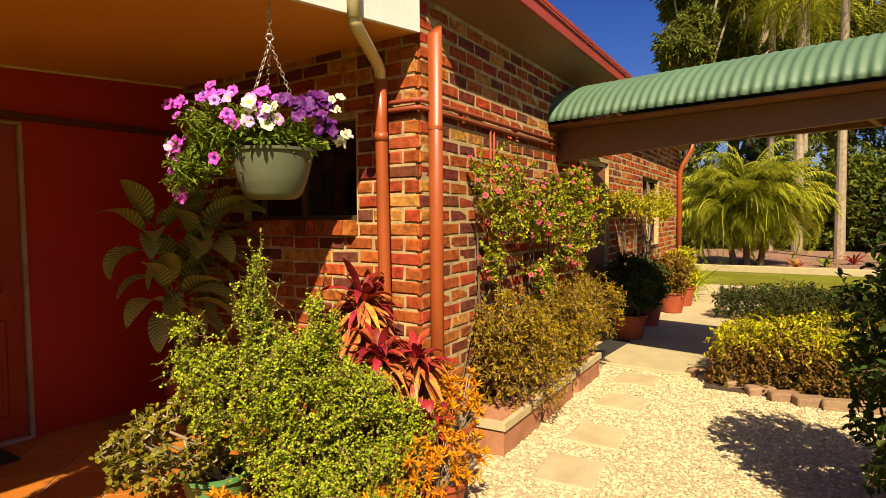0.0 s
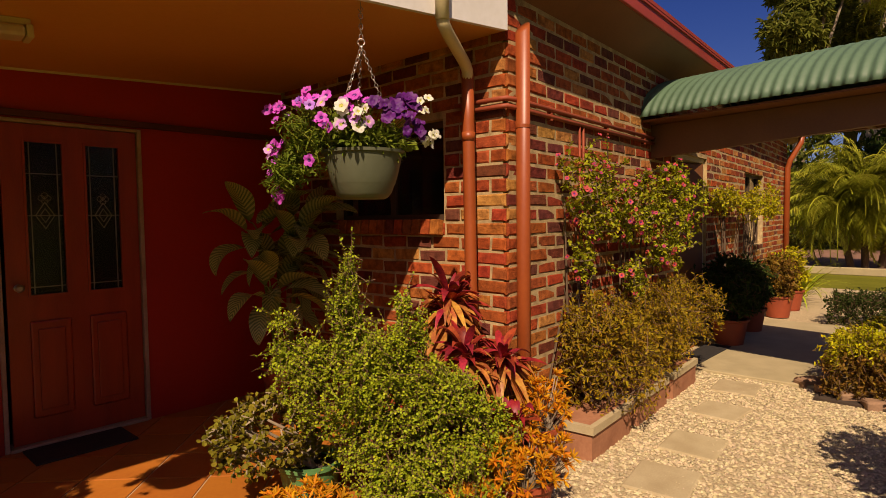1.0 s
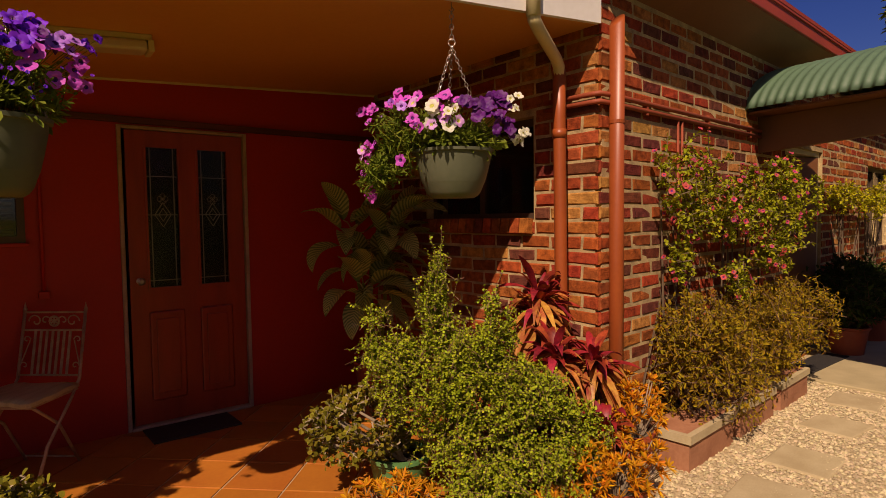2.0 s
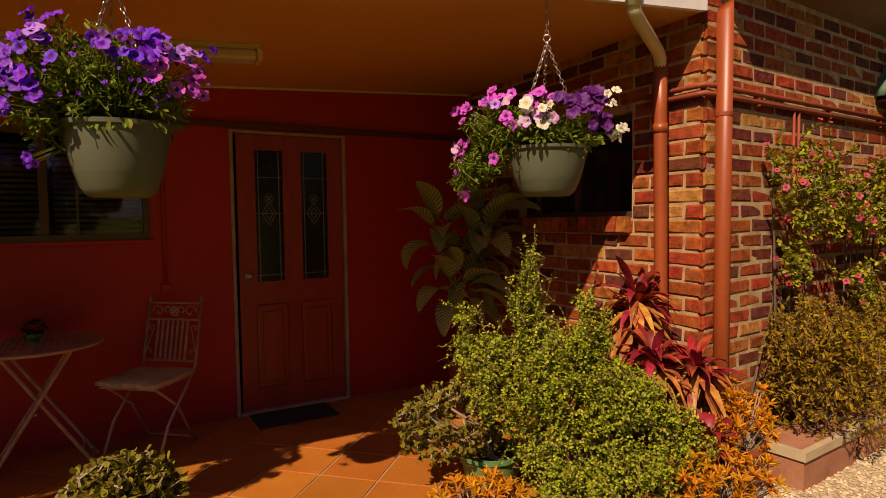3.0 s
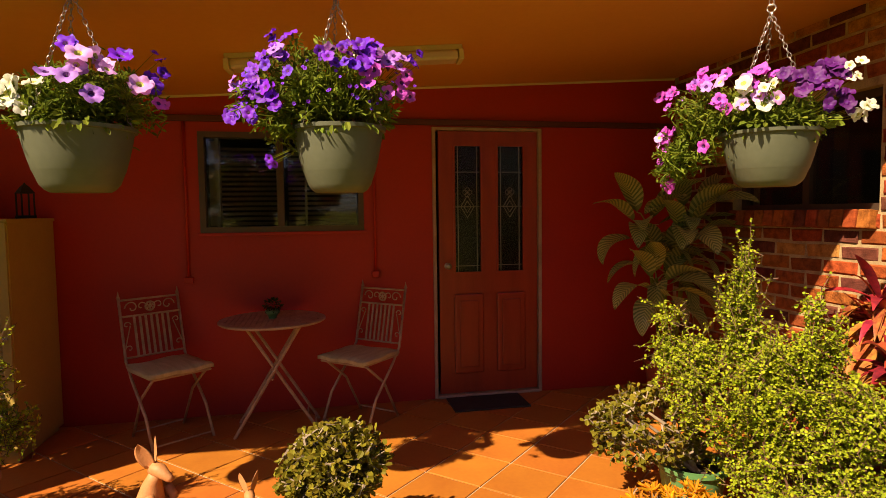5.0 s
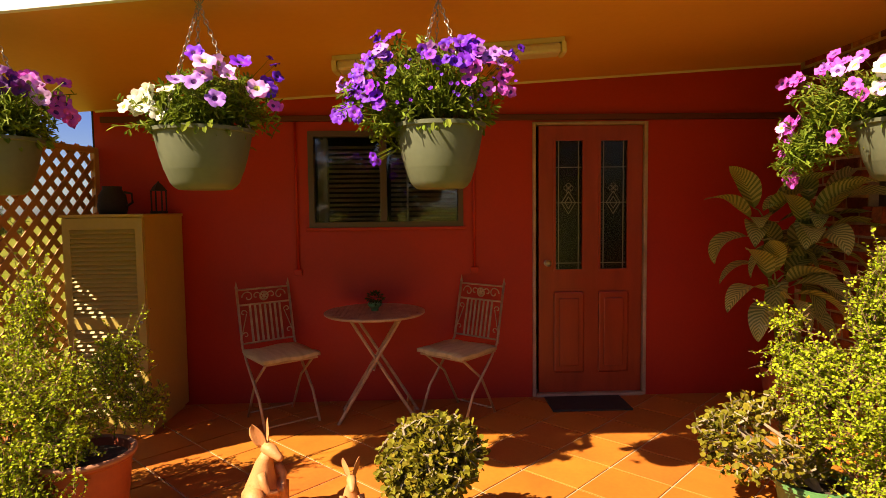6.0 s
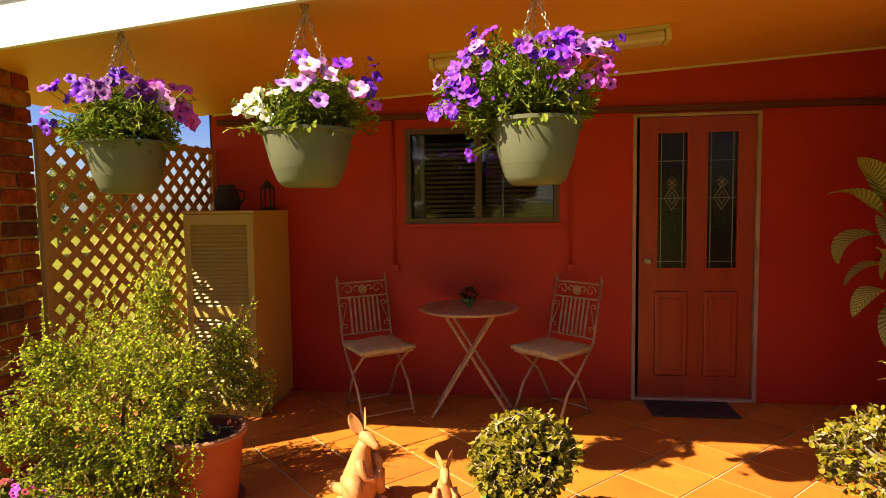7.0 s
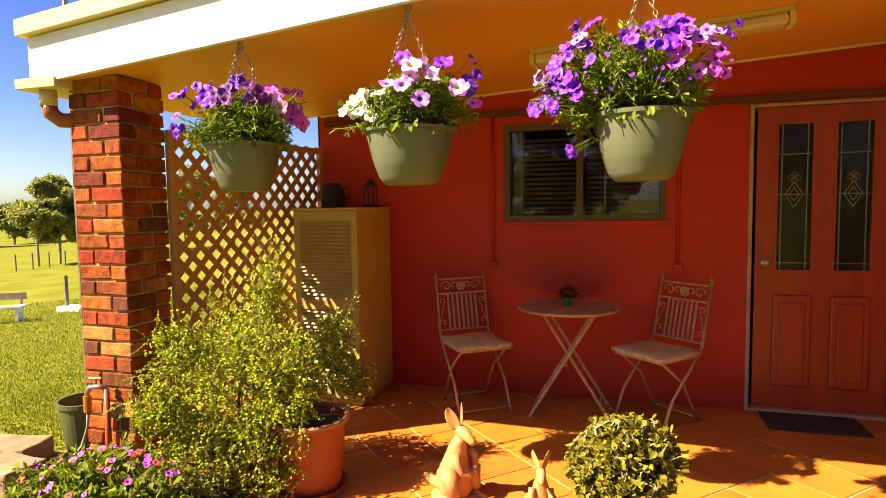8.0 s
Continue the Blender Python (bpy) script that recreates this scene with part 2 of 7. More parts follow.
def thing(name, at, label, category, group="", kind="", turn=0):
    ob = new(name)
    ob.empty_display_size = 0.1
    ob.matrix_basis = pose(*at, 0, 0, turn)
    return tagged(ob, label, category, group, kind)


def box(bm, x0, x1, y0, y1, z0, z1, bevel=0.0, m=None):
    r = bmesh.ops.create_cube(bm, size=1)
    vs = r["verts"]
    bmesh.ops.transform(bm, verts=vs, matrix=Matrix.LocRotScale(((x0 + x1) / 2, (y0 + y1) / 2, (z0 + z1) / 2), None, (x1 - x0, y1 - y0, z1 - z0)))
    if m is not None:
        bmesh.ops.transform(bm, verts=vs, matrix=m)
    if bevel:
        es = list({e for v in vs for e in v.link_edges})
        bmesh.ops.bevel(bm, geom=es, offset=bevel, segments=2, affect="EDGES", profile=0.5)
    return bm


def one_box(*a, bevel=0.0, m=None):
    return box(bmesh.new(), *a, bevel=bevel, m=m)


def tube(bm, pts, radius, sides=8, closed=False, cap=True):
    """A round bar along a line of points; radius may be a list."""
    pts = [Vector(p) for p in pts]
    n = len(pts)
    rad = radius if isinstance(radius, (list, tuple)) else [radius] * n
    rings = []
    up = Vector((0.13, 0.31, 0.94)).normalized()
    for i, p in enumerate(pts):
        if closed:
            d = pts[(i + 1) % n] - pts[i - 1]
        else:
            d = pts[min(i + 1, n - 1)] - pts[max(i - 1, 0)]
        d.normalize()
        a = d.cross(up)
        if a.length < 0.05:
            a = d.cross(Vector((1, 0, 0)))
        a.normalize()
        b = d.cross(a)
        rings.append([bm.verts.new(p + rad[i] * (a * math.cos(k * math.tau / sides) + b * math.sin(k * math.tau / sides))) for k in range(sides)])
    for i in range(n if closed else n - 1):
        r0, r1 = rings[i], rings[(i + 1) % n]
        for k in range(sides):
            bm.faces.new((r0[k], r0[(k + 1) % sides], r1[(k + 1) % sides], r1[k]))
    if cap and not closed:
        bm.faces.new(rings[0][::-1])
        bm.faces.new(rings[-1])
    return bm


def lathe(bm, profile, sides=40, centre=(0, 0, 0), close=False):
    """Turn a profile of (radius, height) round the z axis."""
    c = Vector(centre)
    rings = []
    for r, z in profile:
        rings.append([bm.verts.new(c + Vector((r * math.cos(k * math.tau / sides), r * math.sin(k * math.tau / sides), z))) for k in range(sides)])
    for r0, r1 in zip(rings[:-1], rings[1:]):
        for k in range(sides):
            bm.faces.new((r0[k], r0[(k + 1) % sides], r1[(k + 1) % sides], r1[k]))
    bm.faces.new(rings[0][::-1])
    bm.faces.new(rings[-1])
    return bm


def raw_mesh(name, verts, faces, material, parent=None, label="", smooth=False):
    me = bpy.data.meshes.new(name)
    me.from_pydata(verts, [], faces)
    if material:
        me.materials.append(material)
    if smooth:
        me.shade_smooth()
    ob = new(name, me)
    ob.parent = parent
    if label:
        tagged(ob, label)
    return ob


# ---- foliage helpers
def unit(v):
    return v / np.maximum(np.linalg.norm(v, axis=-1, keepdims=True), 1e-9)


def leaf_geometry(p, d, length, width, rng, fold=0.25, droop=0.15, wide_at=0.5):
    """Folded leaves: at points p, pointing along d; two quads each, six corners."""
    n = len(p)
    d = unit(d)
    side = unit(np.cross(d, unit(rng.normal(size=(n, 3)) * 0.5 + np.array([0, 0, 1.0]))))
    up = np.cross(side, d)
    ln = (length * rng.uniform(0.7, 1.25, n))[:, None]
    wd = (width * rng.uniform(0.75, 1.2, n))[:, None] / 2
    base = p
    tip = p + d * ln - up * ln * droop
    m1 = p + d * ln * wide_at * 0.55 + up * wd * fold
    m2 = p + d * ln * min(wide_at * 1.5, 0.85) + up * wd * fold - up * ln * droop * 0.5
    v = np.stack([base, m1 + side * wd * 0.85, m2 + side * wd * 0.85, tip, m2 - side * wd * 0.85, m1 - side * wd * 0.85], 1).reshape(-1, 3)
    i = np.arange(n)[:, None] * 6
    f = np.concatenate([i + [0, 1, 2, 3], i + [0, 3, 4, 5]]).tolist()
    return v, f


def leaves(name, p, d, length, width, material, parent, rng, label="", **kw):
    v, f = leaf_geometry(np.asarray(p, float), np.asarray(d, float), length, width, rng, **kw)
    return tagged(raw_mesh(name, v, f, material, parent, label, smooth=False), kind="stuff")


def lumpy(rng, n, centre, radii, lumps=9, rough=0.28, low=-0.9, fill=0.55):
    """Points in an uneven ellipsoid, thicker towards its skin, with the outward way at each."""
    u = unit(rng.normal(size=(n * 2, 3)))
    u = u[u[:, 2] > low][:n]
    k = unit(rng.normal(size=(lumps, 3)))
    amp = rng.uniform(-rough, rough, lumps)
    s = 1 + (np.exp(6 * (u @ k.T - 1)) * amp).sum(1)
    r = rng.uniform(fill ** 3, 1, len(u)) ** (1 / 3)
    return np.asarray(centre) + u * np.asarray(radii) * (r * s)[:, None], u


def twigs_mesh(name, segs, material, parent, r=0.004):
    """Thin three-sided twigs from a list of (start, end)."""
    a = np.array([s[0] for s in segs], float)
    b = np.array([s[1] for s in segs], float)
    d = unit(b - a)
    x = unit(np.cross(d, np.array([0.3, 0.2, 0.93])))
    y = np.cross(d, x)
    vs = []
    for q, rr in ((a, r), (b, r * 0.55)):
        for k in range(3):
            vs.append(q + rr * (x * math.cos(k * 2.094) + y * math.sin(k * 2.094)))
    v = np.stack(vs, 1).reshape(-1, 3)
    i = np.arange(len(a))[:, None] * 6
    f = np.concatenate([i + [0, 1, 4, 3], i + [1, 2, 5, 4], i + [2, 0, 3, 5]]).tolist()
    return tagged(raw_mesh(name, v, f, material, parent), kind="stuff")


def sprays(rng, tips, ways, per, reach, spread=0.5):
    """Leaves along short twigs that end at the tips: leaf points, leaf ways and the twigs themselves."""
    n = len(tips)
    way = unit(ways + rng.normal(size=(n, 3)) * spread)
    ln = reach * rng.uniform(0.6, 1.3, n)[:, None]
    start = tips - way * ln
    t = np.linspace(0.1, 1.0, per)[None, :, None]
    p = start[:, None, :] + (tips - start)[:, None, :] * t
    d = way[:, None, :] * 0.6 + unit(rng.normal(size=(n, per, 3)))
    return p.reshape(-1, 3), d.reshape(-1, 3), list(zip(start, tips))


def shrub(name, at, label, category, radii, centre_z, n_tips, per, leaf, material, seed, group="", reach=0.16, spread=0.5,
          stem_mat=None, rough=0.28, low=-0.9, fill=0.5, limbs=9, limb_r=0.012, extra=(), parent=None, base_z=0.0, twig_r=0.003, sprigs=0, sprig_len=0.22, **kw):
    """A shrub of twigs: limbs from its base, short twigs to an uneven skin, and leaves along them."""
    rng = np.random.default_rng(seed)
    host = parent if parent is not None else thing(name, at, label, category, group)
    tips, ways = lumpy(rng, n_tips, (0, 0, centre_z), radii, rough=rough, low=low, fill=fill)
    for (ex, ey, ez, er, en) in extra:
        t2, w2 = lumpy(rng, en, (ex, ey, ez), er, rough=0.3)
        tips, ways = np.concatenate([tips, t2]), np.concatenate([ways, w2 * 0.6 + np.array([0, 0, 0.4])])
    p, d, segs = sprays(rng, tips, ways, per, reach, spread)
    if sprigs:
        hi = np.argsort(-(tips[:, 2] + 0.25 * rng.normal(size=len(tips)) * radii[2]))[:sprigs * 3]
        pick = tips[rng.choice(hi, sprigs, replace=False)]
        way = unit(rng.normal(size=(sprigs, 3)) * np.array([0.45, 0.35, 0.2]) + np.array([0, -0.1, 1.0]))
        ln = sprig_len * rng.uniform(0.4, 1.2, sprigs)[:, None]
        q = (pick - way * 0.08)[:, None, :] + (way * (ln + 0.08))[:, None, :] * np.linspace(0.0, 1.0, 18)[None, :, None]
        qd = unit(rng.normal(size=(sprigs, 18, 3))) + way[:, None, :] * 0.4
        p, d = np.concatenate([p, q.reshape(-1, 3)]), np.concatenate([d, qd.reshape(-1, 3)])
        segs += list(zip(pick - way * 0.08, pick + way * ln))
    leaves("foliage", p, d, leaf[0], leaf[1], material, host, rng, **kw)
    twigs_mesh("twig", segs, stem_mat or TWIG, host, r=twig_r)
    bm = bmesh.new()
    pick = tips[rng.choice(len(tips), min(limbs, len(tips)), replace=False)]
    for q in pick:
        q = Vector(q)
        b0 = Vector((rng.normal() * radii[0] * 0.08, rng.normal() * radii[1] * 0.08, base_z))
        mid = b0.lerp(q, 0.5) + Vector(rng.normal(size=3) * 0.04)
        tube(bm, [b0, mid, b0.lerp(q, 0.92)], [limb_r, limb_r * 0.7, limb_r * 0.3], 6)
    part("limb", bm, stem_mat or BARK, host)
    return host


def flower_mesh(name, p, d, radius, material, parent, rng, cup=0.16, lobes=5, label=""):
    """Open five-lobed blooms that face along d."""
    p, d = np.asarray(p, float), unit(np.asarray(d, float))
    n = len(p)
    x = unit(np.cross(d, unit(rng.normal(size=(n, 3)))))
    y = np.cross(d, x)
    r = (radius * rng.uniform(0.75, 1.15, n))[:, None]
    k = lobes * 4
    folds = rng.uniform(0, math.tau, (n, 1))
    rings = []
    for reach, lift in ((0.30, 0.34), (0.66, 0.85), (1.0, 1.0)):
        for i in range(k):
            a = i * math.tau / k
            notch = (1.0, 0.97, 0.80, 0.97)[i % 4]
            ruffle = (0.05 * np.sin(3 * a + folds) + 0.06 * rng.normal(size=(n, 1))) * reach ** 2
            edge = reach * (1 + (notch - 1) * reach ** 2) + 0.03 * reach * rng.normal(size=(n, 1))
            crease = -0.10 * reach if i % 4 == 2 else 0.0
            rings.append(p + (x * math.cos(a) + y * math.sin(a)) * r * edge + d * r * (cup * lift + crease + 1.6 * ruffle))
    v = np.stack([p - d * r * 0.5] + rings, 1).reshape(-1, 3)
    b = np.arange(n)[:, None] * (3 * k + 1)
    f = []
    for i in range(k):
        j = (i + 1) % k
        f += (b + [0, 1 + i, 1 + j]).tolist()
        for q in (1, 1 + k):
            f += (b + [q + i, q + k + i, q + k + j, q + j]).tolist()
    ob = raw_mesh(name, v, f, material, parent, label, smooth=True)
    ob.data.materials.append(F_THROAT_PALE if material in (F_WHITE, F_PALE_PINK) else F_THROAT)
    ob.data.polygons.foreach_set("material_index", [1 if len(q) == 3 else 0 for q in f])
    return tagged(ob, kind="stuff")
# ---- structure
WALL_Y = 4.42
END_X = 2.84


def ceil_z(x, y):
    return 2.3406 + 0.0619 * x - 0.0062 * y


def front_y(x):
    """The porch roof's front edge."""
    return 2.30 - 0.083 * x


def structure(name, bm, material, label, category, smooth=False):
    return tagged(mesh_object(name, bm, material, None, "", smooth), label, category, "", "structure")


# ground: one sheet to the horizon, gently uneven far off
bm = bmesh.new()
NG = 60
grid_v = {}
for i in range(NG + 1):
    for j in range(NG + 1):
        a, b = (i / NG * 2 - 1), (j / NG * 2 - 1)
        x, y = math.copysign(abs(a) ** 2.6, a) * 900, math.copysign(abs(b) ** 2.6, b) * 900
        rr = math.hypot(x, y)
        rise = 0.0 if rr < 24 else min((rr - 24) * 0.012, 2.2) + 0.5 * noise.noise((x * 0.02, y * 0.02, 0)) * min((rr - 24) / 60, 1)
        if x < 0:
            rise = -0.045 * min(max(-x - 4, 0), 70) + 0.25 * noise.noise((x * 0.03, y * 0.03, 0)) * min(rr / 60, 1)
        grid_v[i, j] = bm.verts.new((x, y, -0.06 + rise))
for i in range(NG):
    for j in range(NG):
        bm.faces.new((grid_v[i, j], grid_v[i + 1, j], grid_v[i + 1, j + 1], grid_v[i, j + 1]))
ground = structure("ground", bm, LAWN, "sunlit green lawn running out to paddocks", "lawn", smooth=True)

# gravel path bed beside the brick wing
structure("path_far", one_box(9.6, 13.5, 1.1, 2.75, -0.2, -0.03), GRAVEL, "gravel path running on past the brick wing", "gravel path")
gravel_path = structure("path", one_box(2.2, 9.6, -2.6, 3.2, -0.2, -0.03), GRAVEL, "path bed of pale crushed gravel beside the brick wall", "gravel path")

# porch slab and its diagonal terracotta tiles are laid further down
floor = structure("floor", one_box(-2.9, END_X, 2.02, WALL_Y, -0.25, -0.006), GROUT, "porch floor of diagonal terracotta tiles with pale grout", "floor")


def wall_with_openings(bm, x0, x1, z0, z1, y0, y1, openings):
    xs = sorted({x0, x1, *[v for o in openings for v in o[:2]]})
    for a, b in zip(xs[:-1], xs[1:]):
        mid = (a + b) / 2
        cuts = sorted((o[2], o[3]) for o in openings if o[0] < mid < o[1])
        z = z0
        for c0, c1 in cuts:
            if c0 > z:
                box(bm, a, b, y0, y1, z, c0)
            z = max(z, c1)
        if z < z1:
            box(bm, a, b, y0, y1, z, z1)
    bmesh.ops.remove_doubles(bm, verts=bm.verts, dist=1e-5)
    return bm


WIN = (-0.832, 0.305, 1.305, 2.012)
DOOR = (0.822, 1.688, 0.0, 2.068)
wall_north = structure("wall_north", wall_with_openings(bmesh.new(), -2.36, END_X, -0.1, 2.62, WALL_Y, WALL_Y + 0.16, [WIN, DOOR]), RED_PAINT,
                       "deep red painted rendered wall of the porch", "wall")
# the rooms behind the red wall, their shade put in as near-black colour
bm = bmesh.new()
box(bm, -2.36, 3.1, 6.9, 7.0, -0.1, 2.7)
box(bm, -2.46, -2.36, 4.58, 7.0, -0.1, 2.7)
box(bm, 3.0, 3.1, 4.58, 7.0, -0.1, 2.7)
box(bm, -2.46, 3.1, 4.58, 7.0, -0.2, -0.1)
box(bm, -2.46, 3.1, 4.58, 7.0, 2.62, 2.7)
structure("wall_inner", bm, INNER_SHADE, "rooms behind the porch, walls coloured near-black for their shade", "wall")

# ceiling, sloping a little along the wall
bm = bmesh.new()
cs = []
for x, y in ((-3.1, front_y(-3.1)), (END_X, front_y(END_X)), (END_X, WALL_Y), (-3.1, WALL_Y)):
    cs.append((bm.verts.new((x, y, ceil_z(x, y))), bm.verts.new((x, y, ceil_z(x, y) + 0.10))))
lo, hi = [c[0] for c in cs], [c[1] for c in cs]
bm.faces.new(lo)
bm.faces.new(hi)
for k in range(4):
    bm.faces.new((lo[k], lo[(k + 1) % 4], hi[(k + 1) % 4], hi[k]))
structure("ceiling", bm, CEIL_PAINT, "cream painted sheet ceiling of the porch", "ceiling")


def sloped_band(bm, x0, x1, off0, off1, dz0, dz1):
    """A band along the porch roof's front edge; off is the distance in front of it."""
    vs = []
    for x in (x0, x1):
        for off, dz in ((off0, dz0), (off1, dz0), (off1, dz1), (off0, dz1)):
            y = front_y(x) - off
            vs.append(bm.verts.new((x, y, ceil_z(x, front_y(x)) + dz)))
    for k in range(4):
        bm.faces.new((vs[k], vs[(k + 1) % 4], vs[4 + (k + 1) % 4], vs[4 + k]))
    bm.faces.new(vs[:4])
    bm.faces.new(vs[4:])


bm = bmesh.new()
sloped_band(bm, -3.1, 2.80, 0.0, 0.03, -0.012, 0.235)
structure("fascia", bm, WHITE_PAINT, "white painted fascia board of the porch roof", "fascia")
bm = bmesh.new()
sloped_band(bm, -3.14, 2.80, -0.15, 0.075, 0.245, 0.33)
structure("roof_capping", bm, CREAM, "cream metal capping over the porch fascia", "roof edge")
bm = bmesh.new()
vs = [bm.verts.new(v) for v in ((-3.1, front_y(-3.1) + 0.16, 2.40), (2.80, front_y(2.8) + 0.16, 2.76), (2.80, 4.9, 2.76), (-3.1, 4.9, 2.40))]
bm.faces.new(vs)
r = bmesh.ops.extrude_face_region(bm, geom=bm.faces[:])
bmesh.ops.translate(bm, verts=[v for v in r["geom"] if isinstance(v, bmesh.types.BMVert)], vec=(0, 0, 0.03))
structure("roof", bm, CREAM, "cream metal sheet roof over the porch", "roof")


# ---- bricks
def brick_data(name, lx, ly, lz, seed):
    """A worn brick with a softened outer face: 12 corners."""
    rng = random.Random(seed)
    j = lambda a: rng.uniform(-a, a)
    c = 0.007
    v = []
    for y, ins in ((ly, 0), (c, 0), (0, c)):
        for sx, sz in ((-1, -1), (1, -1), (1, 1), (-1, 1)):
            v.append((sx * (lx / 2 - ins) + j(0.0045), y + (j(0.004) if y < ly else 0), sz * (lz / 2 - ins) + j(0.0045)))
    f = []
    for r0, r1 in ((0, 4), (4, 8)):
        for k in range(4):
            f.append((r0 + k, r0 + (k + 1) % 4, r1 + (k + 1) % 4, r1 + k))
    f.append((8, 9, 10, 11))
    me = bpy.data.meshes.new(name)
    me.from_pydata(v, [], f)
    me.materials.append(BRICK)
    return me


COURSE = 0.0875
BRICKS = {}


def brick_mesh(lx, k, ly=0.05):
    key = (round(lx, 3), k, ly)
    if key not in BRICKS:
        BRICKS[key] = brick_data("brick", lx, ly, COURSE - 0.0165, hash(key) % 9999)
    return BRICKS[key]


def lay_bricks(host, length, z0, z1, openings, limit, seed, pitch=0.242, proud=0.002, skip_end=0.0, stuff_label=""):
    """Stretcher courses on the face y = 0 of host; the first `limit` metres as single bricks, the rest joined."""
    rng = random.Random(seed)
    far_v, far_f = [], []
    row = 0
    z = z0 + COURSE / 2
    while z + COURSE / 2 <= z1 + 0.02:
        u = -pitch / 2 if row % 2 else 0.0
        while u < length - 0.02:
            a, b = max(u, skip_end), min(u + pitch, length)
            pieces = [(a, b)]
            for o in openings:
                if o[2] - 0.01 < z < o[3] + 0.01:
                    nxt = []
                    for p, q in pieces:
                        if q <= o[0] or p >= o[1]:
                            nxt.append((p, q))
                        else:
                            if p < o[0]:
                                nxt.append((p, o[0]))
                            if q > o[1]:
                                nxt.append((o[1], q))
                    pieces = nxt
            for p, q in pieces:
                w = q - p - 0.016
                if w < 0.03:
                    continue
                w = round(w / 0.004) * 0.004
                me = brick_mesh(w, rng.randrange(4))
                m = pose((p + q) / 2, -proud - rng.uniform(0, 0.004), z + rng.uniform(-0.002, 0.002), 0, rng.uniform(-0.6, 0.6), rng.uniform(-0.5, 0.5))
                if p < limit:
                    ob = new("brick", me)
                    ob.parent = host
                    ob.matrix_basis = m
                else:
                    base = len(far_v)
                    far_v += [tuple(m @ v.co) for v in me.vertices]
                    far_f += [tuple(base + i for i in pl.vertices) for pl in me.polygons]
            u += pitch
        z += COURSE
        row += 1
    if far_v:
        tagged(raw_mesh("bricks", far_v, far_f, BRICK_FAR, host, stuff_label or "red bricks further along the wall"), kind="stuff")


WING = (END_X, 2.08, 0.0)
WING_TURN = 4.0
WING_M = pose(*WING, 0, 0, WING_TURN)
WING_DOOR = (3.12, 4.30, 0.0, 2.06)
WING_WIN = (6.28, 7.58, 0.96, 2.02)
WING_LEN = 9.75
bm = wall_with_openings(bmesh.new(), 0.03, WING_LEN, -0.15, 2.73, 0.0, 0.22, [WING_DOOR, WING_WIN])
wall_wing = structure("wall_east", bm, MORTAR, "red brick outer wall of the wing with pale mortar", "wall")
wall_wing.matrix_basis = WING_M
# end wall of the porch with its window, seen from inside the porch
END_WIN = (0.50, 1.62, 1.405, 2.06)     # u runs back from the corner
bm = wall_with_openings(bmesh.new(), 0.03, 2.5, -0.15, 2.62, 0.004, 0.22, [END_WIN])
wall_end = structure("wall_end", bm, MORTAR, "brick end wall of the porch in half shade", "wall")
END_M = Matrix(((0, 1, 0, END_X), (1, 0, 0, 2.08), (0, 0, 1, 0), (0, 0, 0, 1)))   # u -> +y, inwards -> +x
bm = bmesh.new()
bm.from_mesh(wall_end.data)
bmesh.ops.transform(bm, matrix=END_M, verts=bm.verts)
bmesh.ops.recalc_face_normals(bm, faces=bm.faces)
bm.to_mesh(wall_end.data)
bm.free()

# wing roof: soffit, fascia, sheet
bm = bmesh.new()
vs = []
for u in (-0.02, WING_LEN + 0.4):
    for y, z in ((0.0, 2.73), (-0.287, 2.875), (-0.287, 2.90), (0.0, 2.755)):
        vs.append(bm.verts.new((u, y, z)))
for k in range(4):
    bm.faces.new((vs[k], vs[(k + 1) % 4], vs[4 + (k + 1) % 4], vs[4 + k]))
bm.faces.new(vs[:4])
bm.faces.new(vs[4:])
ob = structure("soffit", bm, SOFFIT, "brown painted soffit under the wing's eaves", "soffit")
ob.matrix_basis = WING_M
bm = bmesh.new()
box(bm, -0.05, WING_LEN + 0.45, -0.312, -0.289, 2.87, 2.985, bevel=0.005)
box(bm, -0.05, WING_LEN + 0.45, -0.324, -0.312, 2.965, 2.985)
ob = structure("gutter", bm, FASCIA_RED, "red metal fascia and gutter of the brick wing", "gutter")
ob.matrix_basis = WING_M
bm = bmesh.new()
vs = [bm.verts.new(v) for v in ((-0.05, -0.327, 2.985), (WING_LEN + 0.45, -0.327, 2.985), (WING_LEN + 0.45, 4.5, 3.85), (-0.05, 4.5, 3.85))]
bm.faces.new(vs)
r = bmesh.ops.extrude_face_region(bm, geom=bm.faces[:])
bmesh.ops.translate(bm, verts=[v for v in r["geom"] if isinstance(v, bmesh.types.BMVert)], vec=(0, 0, 0.03))
ob = structure("roof_wing", bm, FASCIA_RED, "red metal roof of the brick wing", "roof")
ob.matrix_basis = WING_M
bm = bmesh.new()
box(bm, -0.0, 0.0 + 0.2, 0.0, 4.5, 2.62, 3.02)
ob = structure("wall_gable", bm, SOFFIT, "brown boarded gable strip under the wing roof", "wall")
ob.matrix_basis = WING_M
# closing walls of the wing; the shade inside is put into their colour
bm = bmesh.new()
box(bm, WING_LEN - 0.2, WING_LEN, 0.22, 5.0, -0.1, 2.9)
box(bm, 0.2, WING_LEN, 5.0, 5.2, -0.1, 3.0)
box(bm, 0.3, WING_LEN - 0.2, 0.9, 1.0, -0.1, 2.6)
ob = structure("wall_wing_inner", bm, INNER_SHADE, "rooms and back walls of the wing, coloured near-black for shade", "wall")
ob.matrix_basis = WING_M

